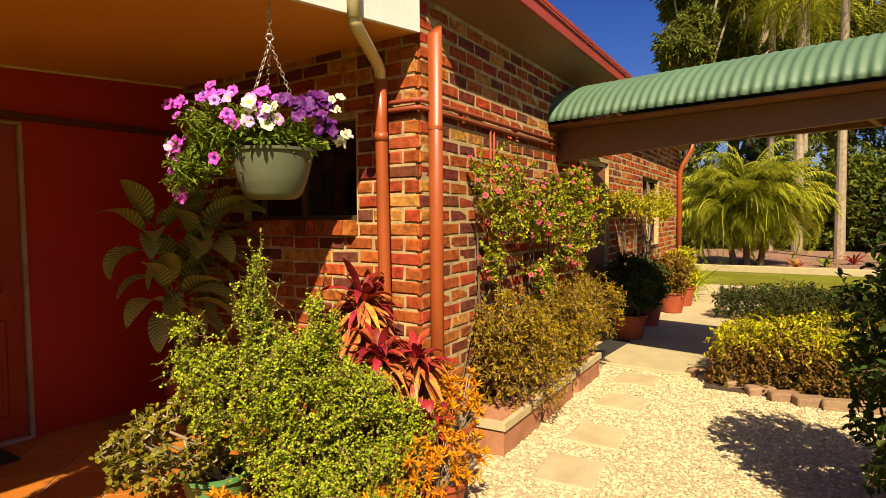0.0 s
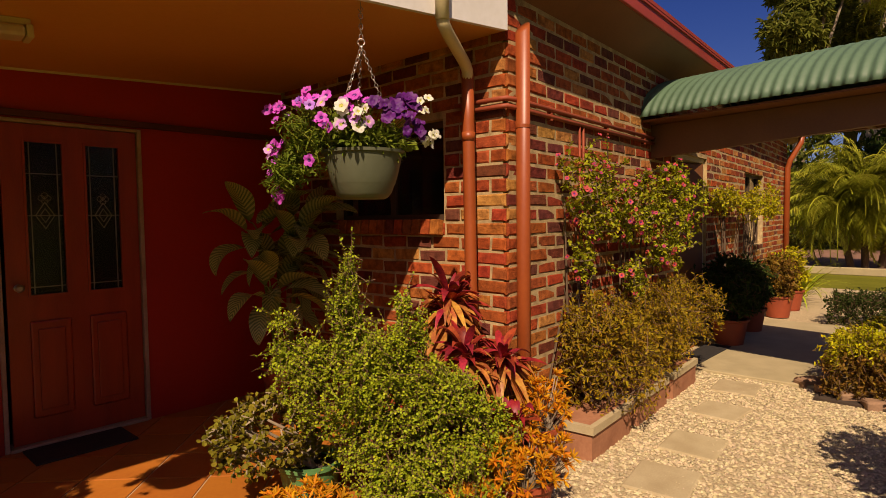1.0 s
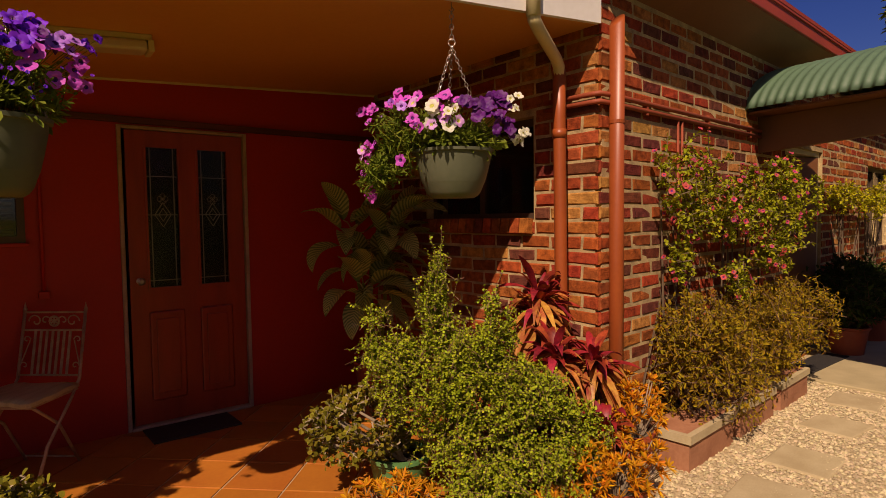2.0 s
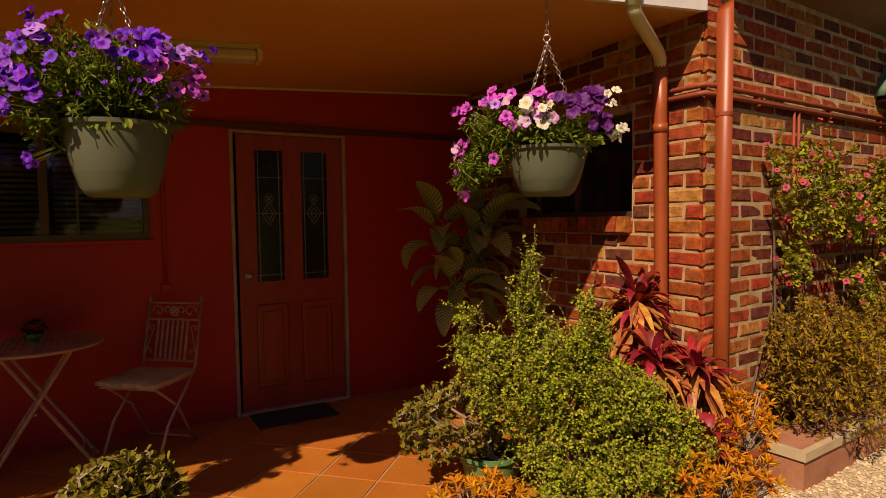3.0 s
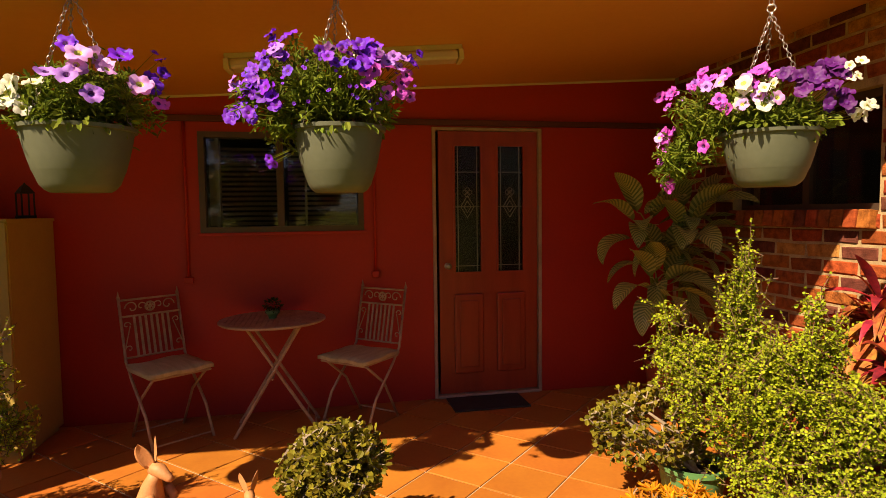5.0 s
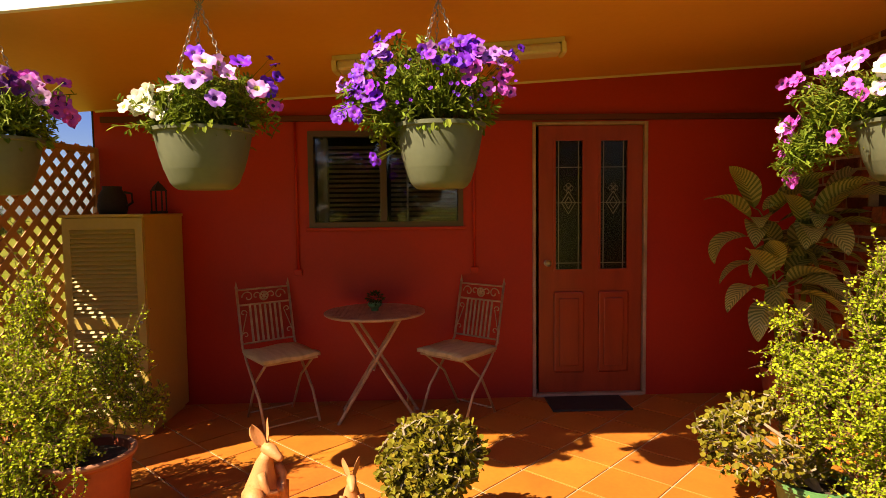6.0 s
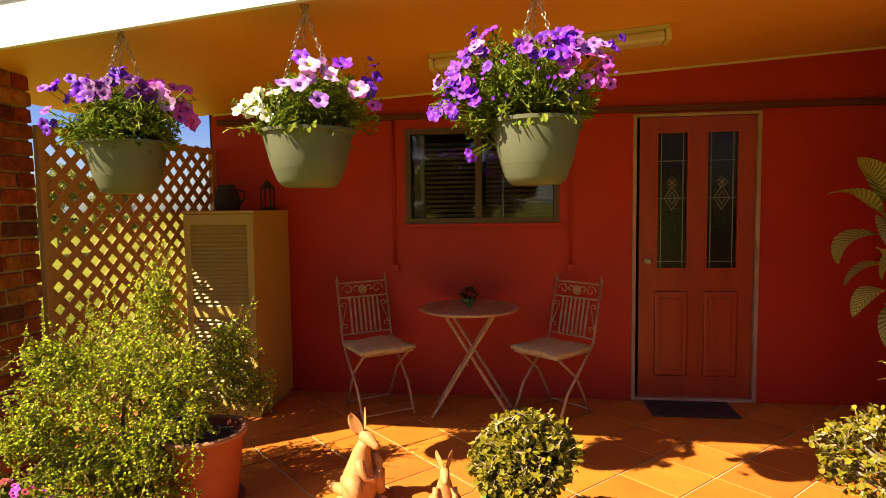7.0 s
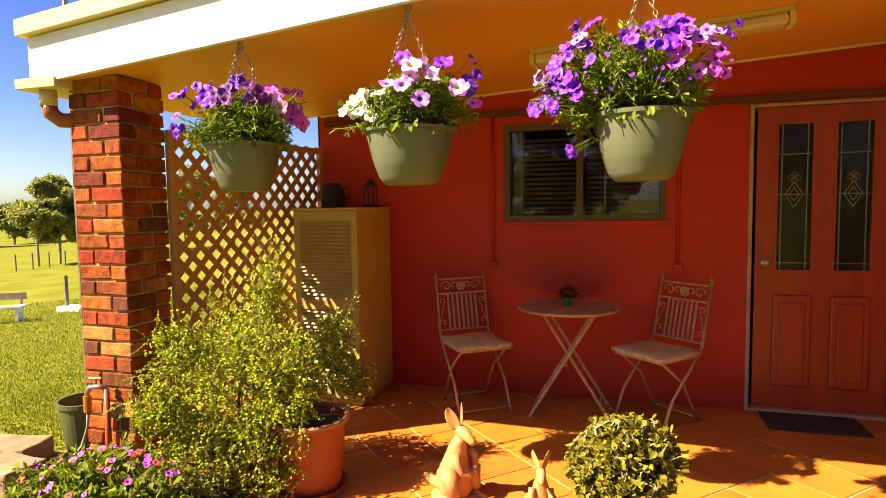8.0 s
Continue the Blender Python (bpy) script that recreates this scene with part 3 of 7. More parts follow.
# covered walkway
def walkway():
    host = thing("covered_walkway", (4.97, 2.27, 0), "covered walkway with a curved green corrugated metal roof", "walkway roof", turn=-10)
    v, f = [], []
    nx, pitch, amp = 22, 0.076, 0.009
    ny = int(5.4 / pitch * 8)
    for i in range(nx + 1):
        a = math.pi * (0.06 + 0.88 * i / nx)
        ca, sa = -math.cos(a), math.sin(a)
        for j in range(ny + 1):
            y = -5.4 * j / ny
            w = amp * math.cos(y / pitch * math.tau)
            rr = 1.0 + w
            v.append((0.86 + 0.86 * rr * ca, y, 2.173 + 0.52 * rr * sa))
    for i in range(nx):
        for j in range(ny):
            a = i * (ny + 1) + j
            f.append((a, a + 1, a + ny + 2, a + ny + 1))
    ob = raw_mesh("roof_sheet", v, f, GREEN_ROOF, host, "curved green corrugated sheet", smooth=True)
    so = ob.modifiers.new("thickness", "SOLIDIFY")
    so.thickness = 0.004
    bm = one_box(0.30, 0.36, -5.4, 0.05, 2.0, 2.232)
    for v in bm.verts:
        if v.co.z < 2.1:
            v.co.z = min(1.945 - 0.088 * v.co.y, 2.19)
    part("beam", bm, FASCIA_BROWN, host, "deep brown painted beam board")
    part("beam", one_box(1.58, 1.64, -5.4, 0.05, 2.15, 2.232, bevel=0.006), SOFFIT, host)
    for k in range(6):
        y = -0.3 - k * 0.98
        part("rafter", one_box(0.36, 1.58, y - 0.022, y + 0.022, 2.15, 2.235), SOFFIT, host)
    part("ceiling_board", one_box(0.07, 1.66, -5.4, 0.05, 2.236, 2.25), SOFFIT, host, "brown lining boards")
    for x in (0.08, 1.65):
        part("post", one_box(x - 0.045, x + 0.045, -5.3, -5.21, -0.06, 2.05, bevel=0.006), DARK_TIMBER, host)
    return host


walkway()

# tiles of the porch floor, laid at 45 degrees
TILE_S, TILE_X, TILE_Y = 0.345, 0.53, 3.16


def tile_mesh(poly):
    b = bmesh.new()
    lo = [b.verts.new((x, y, -0.012)) for x, y in poly]
    cx, cy = sum(p[0] for p in poly) / len(poly), sum(p[1] for p in poly) / len(poly)
    hi = [b.verts.new((x, y, -0.002)) for x, y in poly]
    top = [b.verts.new((cx + (x - cx) * 0.985, cy + (y - cy) * 0.985, 0.0)) for x, y in poly]
    n = len(poly)
    for k in range(n):
        b.faces.new((lo[k], lo[(k + 1) % n], hi[(k + 1) % n], hi[k]))
        b.faces.new((hi[k], hi[(k + 1) % n], top[(k + 1) % n], top[k]))
    b.faces.new(top)
    me = bpy.data.meshes.new("tile")
    bmesh.ops.recalc_face_normals(b, faces=b.faces)
    b.to_mesh(me)
    b.free()
    me.materials.append(TILE)
    return me


def clip_poly(poly, axis, value, keep_less):
    out = []
    for k in range(len(poly)):
        p, q = poly[k], poly[(k + 1) % len(poly)]
        pin, qin = (p[axis] <= value) == keep_less, (q[axis] <= value) == keep_less
        if pin:
            out.append(p)
        if pin != qin:
            t = (value - p[axis]) / (q[axis] - p[axis])
            out.append((p[0] + t * (q[0] - p[0]), p[1] + t * (q[1] - p[1])))
    return out


def lay_tiles(turn):
    ca, sa = math.cos(radians(turn)), math.sin(radians(turn))
    h = TILE_S / 2 - 0.005
    full = tile_mesh([(ca * a - sa * b, sa * a + ca * b) for a, b in ((-h, -h), (h, -h), (h, h), (-h, h))])
    for i in range(-14, 15):
        for j in range(-14, 15):
            a, b = (i + 0.5) * TILE_S, (j + 0.5) * TILE_S
            cx, cy = TILE_X + ca * a - sa * b, TILE_Y + sa * a + ca * b
            if not (-3.2 < cx < 3.1 and 1.8 < cy < 4.7):
                continue
            poly = [(cx + ca * p - sa * q, cy + sa * p + ca * q) for p, q in ((-h, -h), (h, -h), (h, h), (-h, h))]
            inside = all(-2.89 < p[0] < END_X - 0.01 and 2.03 < p[1] < WALL_Y - 0.01 for p in poly)
            if inside:
                ob = new("tile", full)
                ob.location = (cx, cy, random.uniform(-0.0008, 0.0008))
            else:
                for ax, val, less in ((0, -2.89, False), (0, END_X - 0.01, True), (1, 2.03, False), (1, WALL_Y - 0.01, True)):
                    poly = clip_poly(poly, ax, val, less) if len(poly) > 2 else []
                if len(poly) < 3:
                    continue
                ob = new("tile", tile_mesh(poly))
            ob.parent = floor
# ---- more shape helpers
def strap(verts, faces, base, out, up, length, width, rise, droop, segs=7, fold=0.25, wide_at=0.4, rng=None, twist=0.0):
    """One long leaf that leaves its base along `out`, climbs and then bends over; appended to verts and faces."""
    out, up = Vector(out).normalized(), Vector(up)
    side = out.cross(up).normalized()
    b0 = len(verts)
    for i in range(segs + 1):
        t = i / segs
        c = Vector(base) + out * (length * t * (1 - 0.25 * droop * t)) + up * (length * (rise * t - droop * t * t))
        w = width / 2 * (min(1, (t / wide_at) ** 0.6 * 0.85 + 0.15) if t < wide_at else max(0.0, 1 - ((t - wide_at) / (1 - wide_at)) ** 1.7))
        w = max(w, 0.0015)
        s = side * w * math.cos(twist * t) + up * w * math.sin(twist * t)
        verts.extend([tuple(c - s + up * w * fold), tuple(c), tuple(c + s + up * w * fold)])
    for i in range(segs):
        a = b0 + i * 3
        faces.append((a, a + 3, a + 4, a + 1))
        faces.append((a + 1, a + 4, a + 5, a + 2))


def torus_ring(bm, m, r, thick, n=10, sides=5, stretch=1.0):
    pts = [m @ Vector((r * math.cos(k * math.tau / n), r * stretch * math.sin(k * math.tau / n), 0)) for k in range(n)]
    tube(bm, pts, thick, sides, closed=True)


def chain(bm, a, b, link=0.026, r=0.0075, thick=0.0018):
    a, b = Vector(a), Vector(b)
    d = b - a
    n = max(2, int(d.length / (link * 0.8)))
    q = d.to_track_quat("Y", "Z").to_matrix().to_4x4()
    for k in range(n):
        c = a.lerp(b, (k + 0.5) / n)
        m = Matrix.Translation(c) @ q @ Matrix.Rotation((k % 2) * math.pi / 2, 4, "Y")
        torus_ring(bm, m, r, thick, 8, 4, stretch=link / r / 2 * 1.05)


def pot_profile(r_top, r_bot, h, lip=0.02, wall=0.012):
    return [(r_bot * 0.2, 0.0), (r_bot, 0.0), (r_bot * 1.02, 0.012), (r_top * 0.97, h - lip * 1.6), (r_top, h - lip * 1.5), (r_top + 0.012, h - lip),
            (r_top + 0.012, h), (r_top - wall, h), (r_top - wall * 1.3, h - 0.05), (0.01, h - 0.055)]


def pot(name, at, label, r_top, r_bot, h, material, category="plant pot", group="", saucer=False):
    t = thing(name, at, label, category, group)
    part("body", lathe(bmesh.new(), pot_profile(r_top, r_bot, h)), material, t, smooth=True).data.set_sharp_from_angle(angle=0.5)
    part("soil", lathe(bmesh.new(), [(0.005, h - 0.05), (r_top - 0.014, h - 0.05), (r_top - 0.02, h - 0.035), (0.005, h - 0.02)], 24), SOIL, t, "dark potting soil")
    if saucer:
        part("saucer", lathe(bmesh.new(), [(0.02, -0.002), (r_bot * 1.15, -0.002), (r_bot * 1.3, 0.03), (r_bot * 1.25, 0.03), (r_bot * 1.1, 0.008), (0.02, 0.008)]), material, t)
    return t


# ---- fittings on the red wall
def wall_window():
    t = thing("window_1", (0, WALL_Y, 0), "bronze aluminium sliding window with blinds, dark inside", "window", kind="structure")
    x0, x1, z0, z1 = WIN
    bm = bmesh.new()
    for a in ((x0, x1, z0, z0 + 0.04), (x0, x1, z1 - 0.04, z1), (x0, x0 + 0.04, z0 + 0.04, z1 - 0.04), (x1 - 0.04, x1, z0 + 0.04, z1 - 0.04)):
        box(bm, a[0], a[1], -0.012, 0.07, a[2], a[3])
    part("window_frame", bm, ALU, t, "bronze aluminium frame")
    mid = -0.285
    part("mullion", one_box(mid - 0.025, mid + 0.025, 0.0, 0.05, z0 + 0.04, z1 - 0.04, bevel=0.004), ALU, t)
    bm = bmesh.new()
    for a in ((x0 + 0.10, x0 + 0.125, z0 + 0.04, z1 - 0.04), (mid + 0.17, mid + 0.185, z0 + 0.04, z1 - 0.06)):
        box(bm, a[0], a[1], 0.075, 0.09, a[2], a[3])
    part("sash_stile", bm, LEAD, t)
    for a, b, y in ((x0 + 0.04, mid - 0.025, 0.045), (mid + 0.025, x1 - 0.04, 0.03)):
        g = part("pane", one_box(a, b, y, y + 0.004, z0 + 0.04, z1 - 0.04), GLASS, t, "reflecting window glass")
        g.visible_shadow = False
    part("window_sill", one_box(x0 - 0.02, x1 + 0.02, -0.03, -0.0, z0 - 0.025, z0, bevel=0.004), RED_PAINT, t)
    for k in range(16):
        z = z0 + 0.06 + k * 0.036
        tilt = Matrix.Translation((0, 0.112, z)) @ Matrix.Rotation(radians(52), 4, "X")
        for a, b in ((x0 + 0.13, mid - 0.01), (mid + 0.05, x1 - 0.05)):
            part("slat", one_box(a, b, -0.013, 0.013, -0.001, 0.001, m=tilt), BLIND, t)
    part("curtain", one_box(x0 + 0.05, x0 + 0.13, 0.11, 0.13, z0 + 0.05, z1 - 0.05), BLIND, t)
    return t


wall_window()


def front_door():
    x0, x1, z0, z1 = DOOR
    t = thing("door_1", (0, WALL_Y, 0), "red stained timber door with two leadlight panes and a pale worn frame", "door", kind="structure")
    for a, b, c, d in ((x0, x0 + 0.026, 0.0, z1), (x1 - 0.026, x1, 0.0, z1), (x0 + 0.026, x1 - 0.026, z1 - 0.022, z1)):
        part("door_frame", one_box(a, b, -0.016, 0.11, c, d, bevel=0.003), FRAME_PALE, t, "pale worn timber frame")
    part("threshold", one_box(x0 + 0.026, x1 - 0.026, -0.03, 0.11, 0.0, 0.022, bevel=0.003), FRAME_PALE, t)
    lx0, lx1, lz0, lz1 = x0 + 0.05, x1 - 0.03, 0.026, z1 - 0.026
    pl, pr = (0.985, 1.215), (1.325, 1.555)
    pz0, pz1 = 0.955, 1.945
    leaf = wall_with_openings(bmesh.new(), lx0, lx1, lz0, lz1, 0.012, 0.052, [(*pl, pz0, pz1), (*pr, pz0, pz1)])
    leaf = part("leaf", leaf, DOOR_PAINT, t)
    for a, b in (pl, pr):
        g = part("pane", one_box(a, b, 0.028, 0.033, pz0, pz1), LEADLIGHT, leaf, "leadlight glass")
        g.visible_shadow = False
        bm = bmesh.new()
        for q in ((a, a + 0.014, pz0, pz1), (b - 0.014, b, pz0, pz1), (a + 0.014, b - 0.014, pz0, pz0 + 0.014), (a + 0.014, b - 0.014, pz1 - 0.014, pz1)):
            box(bm, q[0], q[1], 0.004, 0.03, q[2], q[3])
        part("bead", bm, DOOR_PAINT, leaf)
        bm = bmesh.new()
        cx, cz = (a + b) / 2, (pz0 + pz1) / 2 + 0.02
        for dx in (-0.075, 0.075):
            box(bm, cx + dx - 0.003, cx + dx + 0.003, 0.022, 0.028, pz0 + 0.015, pz1 - 0.015)
        for z in (pz0 + 0.06, cz, pz1 - 0.21):
            box(bm, a + 0.015, b - 0.015, 0.022, 0.027, z - 0.003, z + 0.003)
        for s in (0.085, 0.045):
            for sx, sz in ((1, 1), (1, -1), (-1, 1), (-1, -1)):
                tube(bm, [(cx, 0.0245, cz + sz * s), (cx + sx * s * 0.62, 0.0245, cz)], 0.003, 4)
        for k in range(4):
            torus_ring(bm, Matrix.Translation((cx + 0.018 * math.cos(k * 1.571), 0.0245, cz + 0.11 + 0.018 * math.sin(k * 1.571))) @ Matrix.Rotation(math.pi / 2, 4, "X"), 0.018, 0.002, 10, 4)
        part("lead_came", bm, LEAD, leaf, "lead strips in a diamond pattern")
        part("panel", one_box(a, b, -0.002, 0.012, 0.18, 0.80, bevel=0.012), DOOR_PAINT, leaf)
        part("panel_field", one_box(a + 0.04, b - 0.04, -0.010, -0.002, 0.23, 0.75, bevel=0.006), DOOR_PAINT, leaf)
    bm = lathe(bmesh.new(), [(0.004, 0), (0.022, 0.0), (0.024, 0.006), (0.010, 0.012), (0.010, 0.03), (0.024, 0.04), (0.026, 0.055), (0.012, 0.066), (0.002, 0.066)], 16)
    k = part("door_handle", bm, STEEL, leaf, "dull brass knob")
    k.matrix_basis = pose(lx0 + 0.06, 0.012, 1.02, 90, 0, 0)
    return t


front_door()
tagged(mesh_object("door_mat", one_box(0.90, 1.47, 4.06, 4.37, 0.0, 0.014, bevel=0.004), BLACK), "black rubber door mat on terracotta tiles", "door mat")

# ledge coloured far darker than the wall so its line shows
bm = bmesh.new()
box(bm, -2.3, 2.83, -0.035, 0.0, 2.08, 2.122, bevel=0.004)
ob = structure("trim", bm, TRIM_BROWN, "dark brown ledge along the porch wall", "trim")
ob.location = (0, WALL_Y, 0)
bm = bmesh.new()
vs = []
for x in (-2.34, 2.83):
    for dy, dz in ((0.0, 0.0), (0.0, -0.013), (-0.010, -0.013), (-0.02, 0.0)):
        vs.append(bm.verts.new((x, WALL_Y - 0.001 + dy, ceil_z(x, WALL_Y) - 0.001 + dz)))
for k in range(4):
    bm.faces.new((vs[k], vs[(k + 1) % 4], vs[4 + (k + 1) % 4], vs[4 + k]))
bm.faces.new(vs[:4])
bm.faces.new(vs[4:])
structure("cornice", bm, CREAM, "thin cream cornice strip under the ceiling", "cornice")
for x in (-0.92, 0.385):
    c = thing("conduit", (x, WALL_Y, 0), "red painted electrical conduit on the wall", "conduit", "wall conduits")
    part("pipe", tube(bmesh.new(), [(0, -0.014, 1.0), (0, -0.014, 2.084)], 0.011, 8), RED_PAINT, c, smooth=True)
    part("socket_box", one_box(-0.03, 0.03, -0.034, 0.0, 0.955, 1.0, bevel=0.005), RED_PAINT, c)


def ceiling_light():
    a, b = Vector((-0.49, 3.43, 0)), Vector((0.80, 3.34, 0))
    c = (a + b) / 2
    t = thing("fluorescent_light", (c.x, c.y, ceil_z(c.x, c.y)), "cream batten light with a ribbed diffuser, switched off", "ceiling light")
    ang = math.degrees(math.atan2(b.y - a.y, b.x - a.x))
    t.matrix_basis = pose(c.x, c.y, ceil_z(c.x, c.y), 0, -math.degrees(math.atan(0.0619)), ang)
    part("base", one_box(-0.645, 0.645, -0.05, 0.05, -0.03, 0.0, bevel=0.004), CREAM, t)
    part("diffuser", one_box(-0.62, 0.62, -0.065, 0.065, -0.085, -0.03, bevel=0.016), TUBE_COVER, t, "cream plastic diffuser")
    for s in (-1, 1):
        part("end_cap", one_box(s * 0.635 - 0.014, s * 0.635 + 0.014, -0.068, 0.068, -0.088, -0.028, bevel=0.006), CREAM, t)


ceiling_light()


# ---- chairs, table
def bistro_chair(at, turn):
    t = thing("folding_chair", at, "cream wrought iron folding chair with a scrolled back and cushion", "chair", "chairs at the bistro table", turn=turn)
    W = 0.19
    lean = lambda z: 0.17 + 0.10 * max(0, z - 0.44) / 0.46
    for s in (-1, 1):
        pts = [(s * W, -0.20, 0.0), (s * W, -0.10, 0.20), (s * W, 0.10, 0.40), (s * W, lean(0.5), 0.50), (s * W, lean(0.9), 0.90)]
        part("back_post", tube(bmesh.new(), pts, 0.0095, 8), IRON, t, smooth=True)
        part("finial", lathe(bmesh.new(), [(0.002, 0.895), (0.012, 0.90), (0.008, 0.912), (0.004, 0.93), (0.001, 0.945)], 10, (s * W, lean(0.91), 0)), IRON, t)
        pts = [(s * (W - 0.025), -0.16, 0.43), (s * (W - 0.025), -0.12, 0.40), (s * (W - 0.025), 0.03, 0.28), (s * (W - 0.025), 0.19, 0.0)]
        part("leg", tube(bmesh.new(), pts, 0.009, 8), IRON, t, smooth=True)
    for z in (0.52, 0.78, 0.885):
        part("rail", tube(bmesh.new(), [(-W, lean(z), z), (W, lean(z), z)], 0.007, 6), IRON, t)
    for k in range(7):
        x = -0.108 + k * 0.036
        part("slat", box(bmesh.new(), x - 0.008, x + 0.008, -0.002, 0.002, 0.0, 0.262, m=Matrix.Translation((0, lean(0.52), 0.52)) @ Matrix.Rotation(-math.atan(0.217), 4, "X")), IRON, t)
    bm = bmesh.new()
    for s in (-1, 1):
        for c0, turns, r0, flip in (((s * 0.115, 0.832), 2.0, 0.044, s), ((s * 0.055, 0.835), 1.6, 0.032, -s)):
            pts = []
            for i in range(22):
                a = i / 21 * turns * math.pi
                r = r0 * (1 - 0.8 * i / 21)
                pts.append((c0[0] + flip * r * math.cos(a), lean(c0[1]), c0[1] + r * math.sin(a)))
            tube(bm, pts, 0.0042, 5)
    torus_ring(bm, Matrix.Translation((0, lean(0.832), 0.832)) @ Matrix.Rotation(math.pi / 2, 4, "X"), 0.030, 0.006, 14, 5)
    for k in range(6):
        a = k * math.tau / 6
        torus_ring(bm, Matrix.Translation((0.014 * math.cos(a), lean(0.832), 0.832 + 0.014 * math.sin(a))) @ Matrix.Rotation(math.pi / 2, 4, "X"), 0.011, 0.003, 8, 4)
    part("scroll_panel", bm, IRON, t, "scrolled iron top panel with a rosette")
    for s in (-1, 1):
        bm = bmesh.new()
        for c0, r0, fl in ((0.575, 0.024, 1), (0.725, 0.024, -1)):
            pts = [(s * 0.158 + s * fl * r0 * (1 - 0.75 * i / 17) * math.cos(i / 17 * 5.2), lean(c0), c0 + r0 * (1 - 0.75 * i / 17) * math.sin(i / 17 * 5.2)) for i in range(18)]
            tube(bm, pts, 0.0038, 5)
        tube(bm, [(s * 0.182, lean(0.58), 0.58), (s * 0.137, lean(0.72), 0.72)], 0.0038, 5)
        part("side_scroll", bm, IRON, t)
    bm = bmesh.new()
    tube(bm, [(-W + 0.01, -0.20, 0.445), (W - 0.01, -0.20, 0.445), (W - 0.01, 0.17, 0.445), (-W + 0.01, 0.17, 0.445)], 0.009, 6, closed=True)
    part("seat_frame", bm, IRON, t)
    for k in range(6):
        y = -0.16 + k * 0.06
        part("seat_slat", one_box(-W + 0.01, W - 0.01, y - 0.012, y + 0.012, 0.443, 0.447), IRON, t)
    bm = one_box(-0.205, 0.205, -0.225, 0.175, 0.457, 0.480)
    bmesh.ops.subdivide_edges(bm, edges=bm.edges[:], cuts=7, use_grid_fill=True)
    for v in bm.verts:
        ex, ey = abs(v.co.x) / 0.205, abs(v.co.y + 0.025) / 0.20
        puff = (1 - ex ** 4) * (1 - ey ** 4)
        v.co.z += (0.016 if v.co.z > 0.47 else -0.003) * puff + 0.013 * noise.noise((v.co.x * 9, v.co.y * 9, turn))
        v.co.x *= 1 - 0.05 * ey ** 6
    part("cushion", bm, CUSHION, t, "flat striped pale fabric cushion", smooth=True)
    for y, z, w in ((-0.185, 0.03, W), (0.172, 0.035, W - 0.025)):
        part("stretcher", tube(bmesh.new(), [(-w, y, z), (w, y, z)], 0.006, 6), IRON, t)
    return t


bistro_chair((-0.99, 4.05, 0), 36)
bistro_chair((0.245, 4.06, 0), -42)


def bistro_table():
    t = thing("bistro_table", (-0.335, 4.06, 0), "round cream iron bistro table with crossed folding legs", "table")
    bm = lathe(bmesh.new(), [(0.005, 0.722), (0.335, 0.722), (0.345, 0.728), (0.345, 0.738), (0.335, 0.742), (0.315, 0.742), (0.312, 0.738), (0.005, 0.738)], 48)
    top = part("tabletop", bm, IRON, t)
    bm = bmesh.new()
    for k in range(19):
        x = -0.30 + k * 0.0333
        h = math.sqrt(max(0.0, 0.312 ** 2 - x * x))
        if h > 0.03:
            box(bm, x - 0.012, x + 0.012, -h, h, 0.738, 0.743)
    part("slats", bm, IRON, top, "worn slatted table surface")
    for y in (-0.15, 0.15):
        part("leg", tube(bmesh.new(), [(-0.245, y, 0.0), (0.19, y * 0.9, 0.722)], 0.011, 8), IRON, t)
        part("leg", tube(bmesh.new(), [(0.285, y * 0.82, 0.0), (-0.17, y * 0.75, 0.722)], 0.011, 8), IRON, t)
    part("stretcher", tube(bmesh.new(), [(-0.22, -0.15, 0.04), (-0.22, 0.15, 0.04)], 0.007, 6), IRON, t)
    part("stretcher", tube(bmesh.new(), [(0.262, -0.12, 0.04), (0.262, 0.12, 0.04)], 0.007, 6), IRON, t)
    part("pivot", tube(bmesh.new(), [(0.0, -0.16, 0.37), (0.0, 0.16, 0.37)], 0.007, 6), IRON, t)
    bm = bmesh.new()
    for k in range(7):
        torus_ring(bm, Matrix.Translation((0.215, -0.07 + 0.024 * k, 0.10 + 0.012 * (k % 2))) @ Matrix.Rotation(math.pi / 2, 4, "Y"), 0.028, 0.003, 10, 4)
    part("scroll_panel", bm, IRON, t)
    p = pot("table_plant", (-0.335, 4.06, 0.743), "tiny herb in a dark pot on the table", 0.035, 0.026, 0.055, GREEN_POT, "potted plant")
    rng = np.random.default_rng(3)
    q, d = lumpy(rng, 160, (0, 0, 0.085), (0.05, 0.05, 0.045))
    leaves("foliage", q, d, 0.022, 0.014, L_DARK, p, rng)


bistro_table()


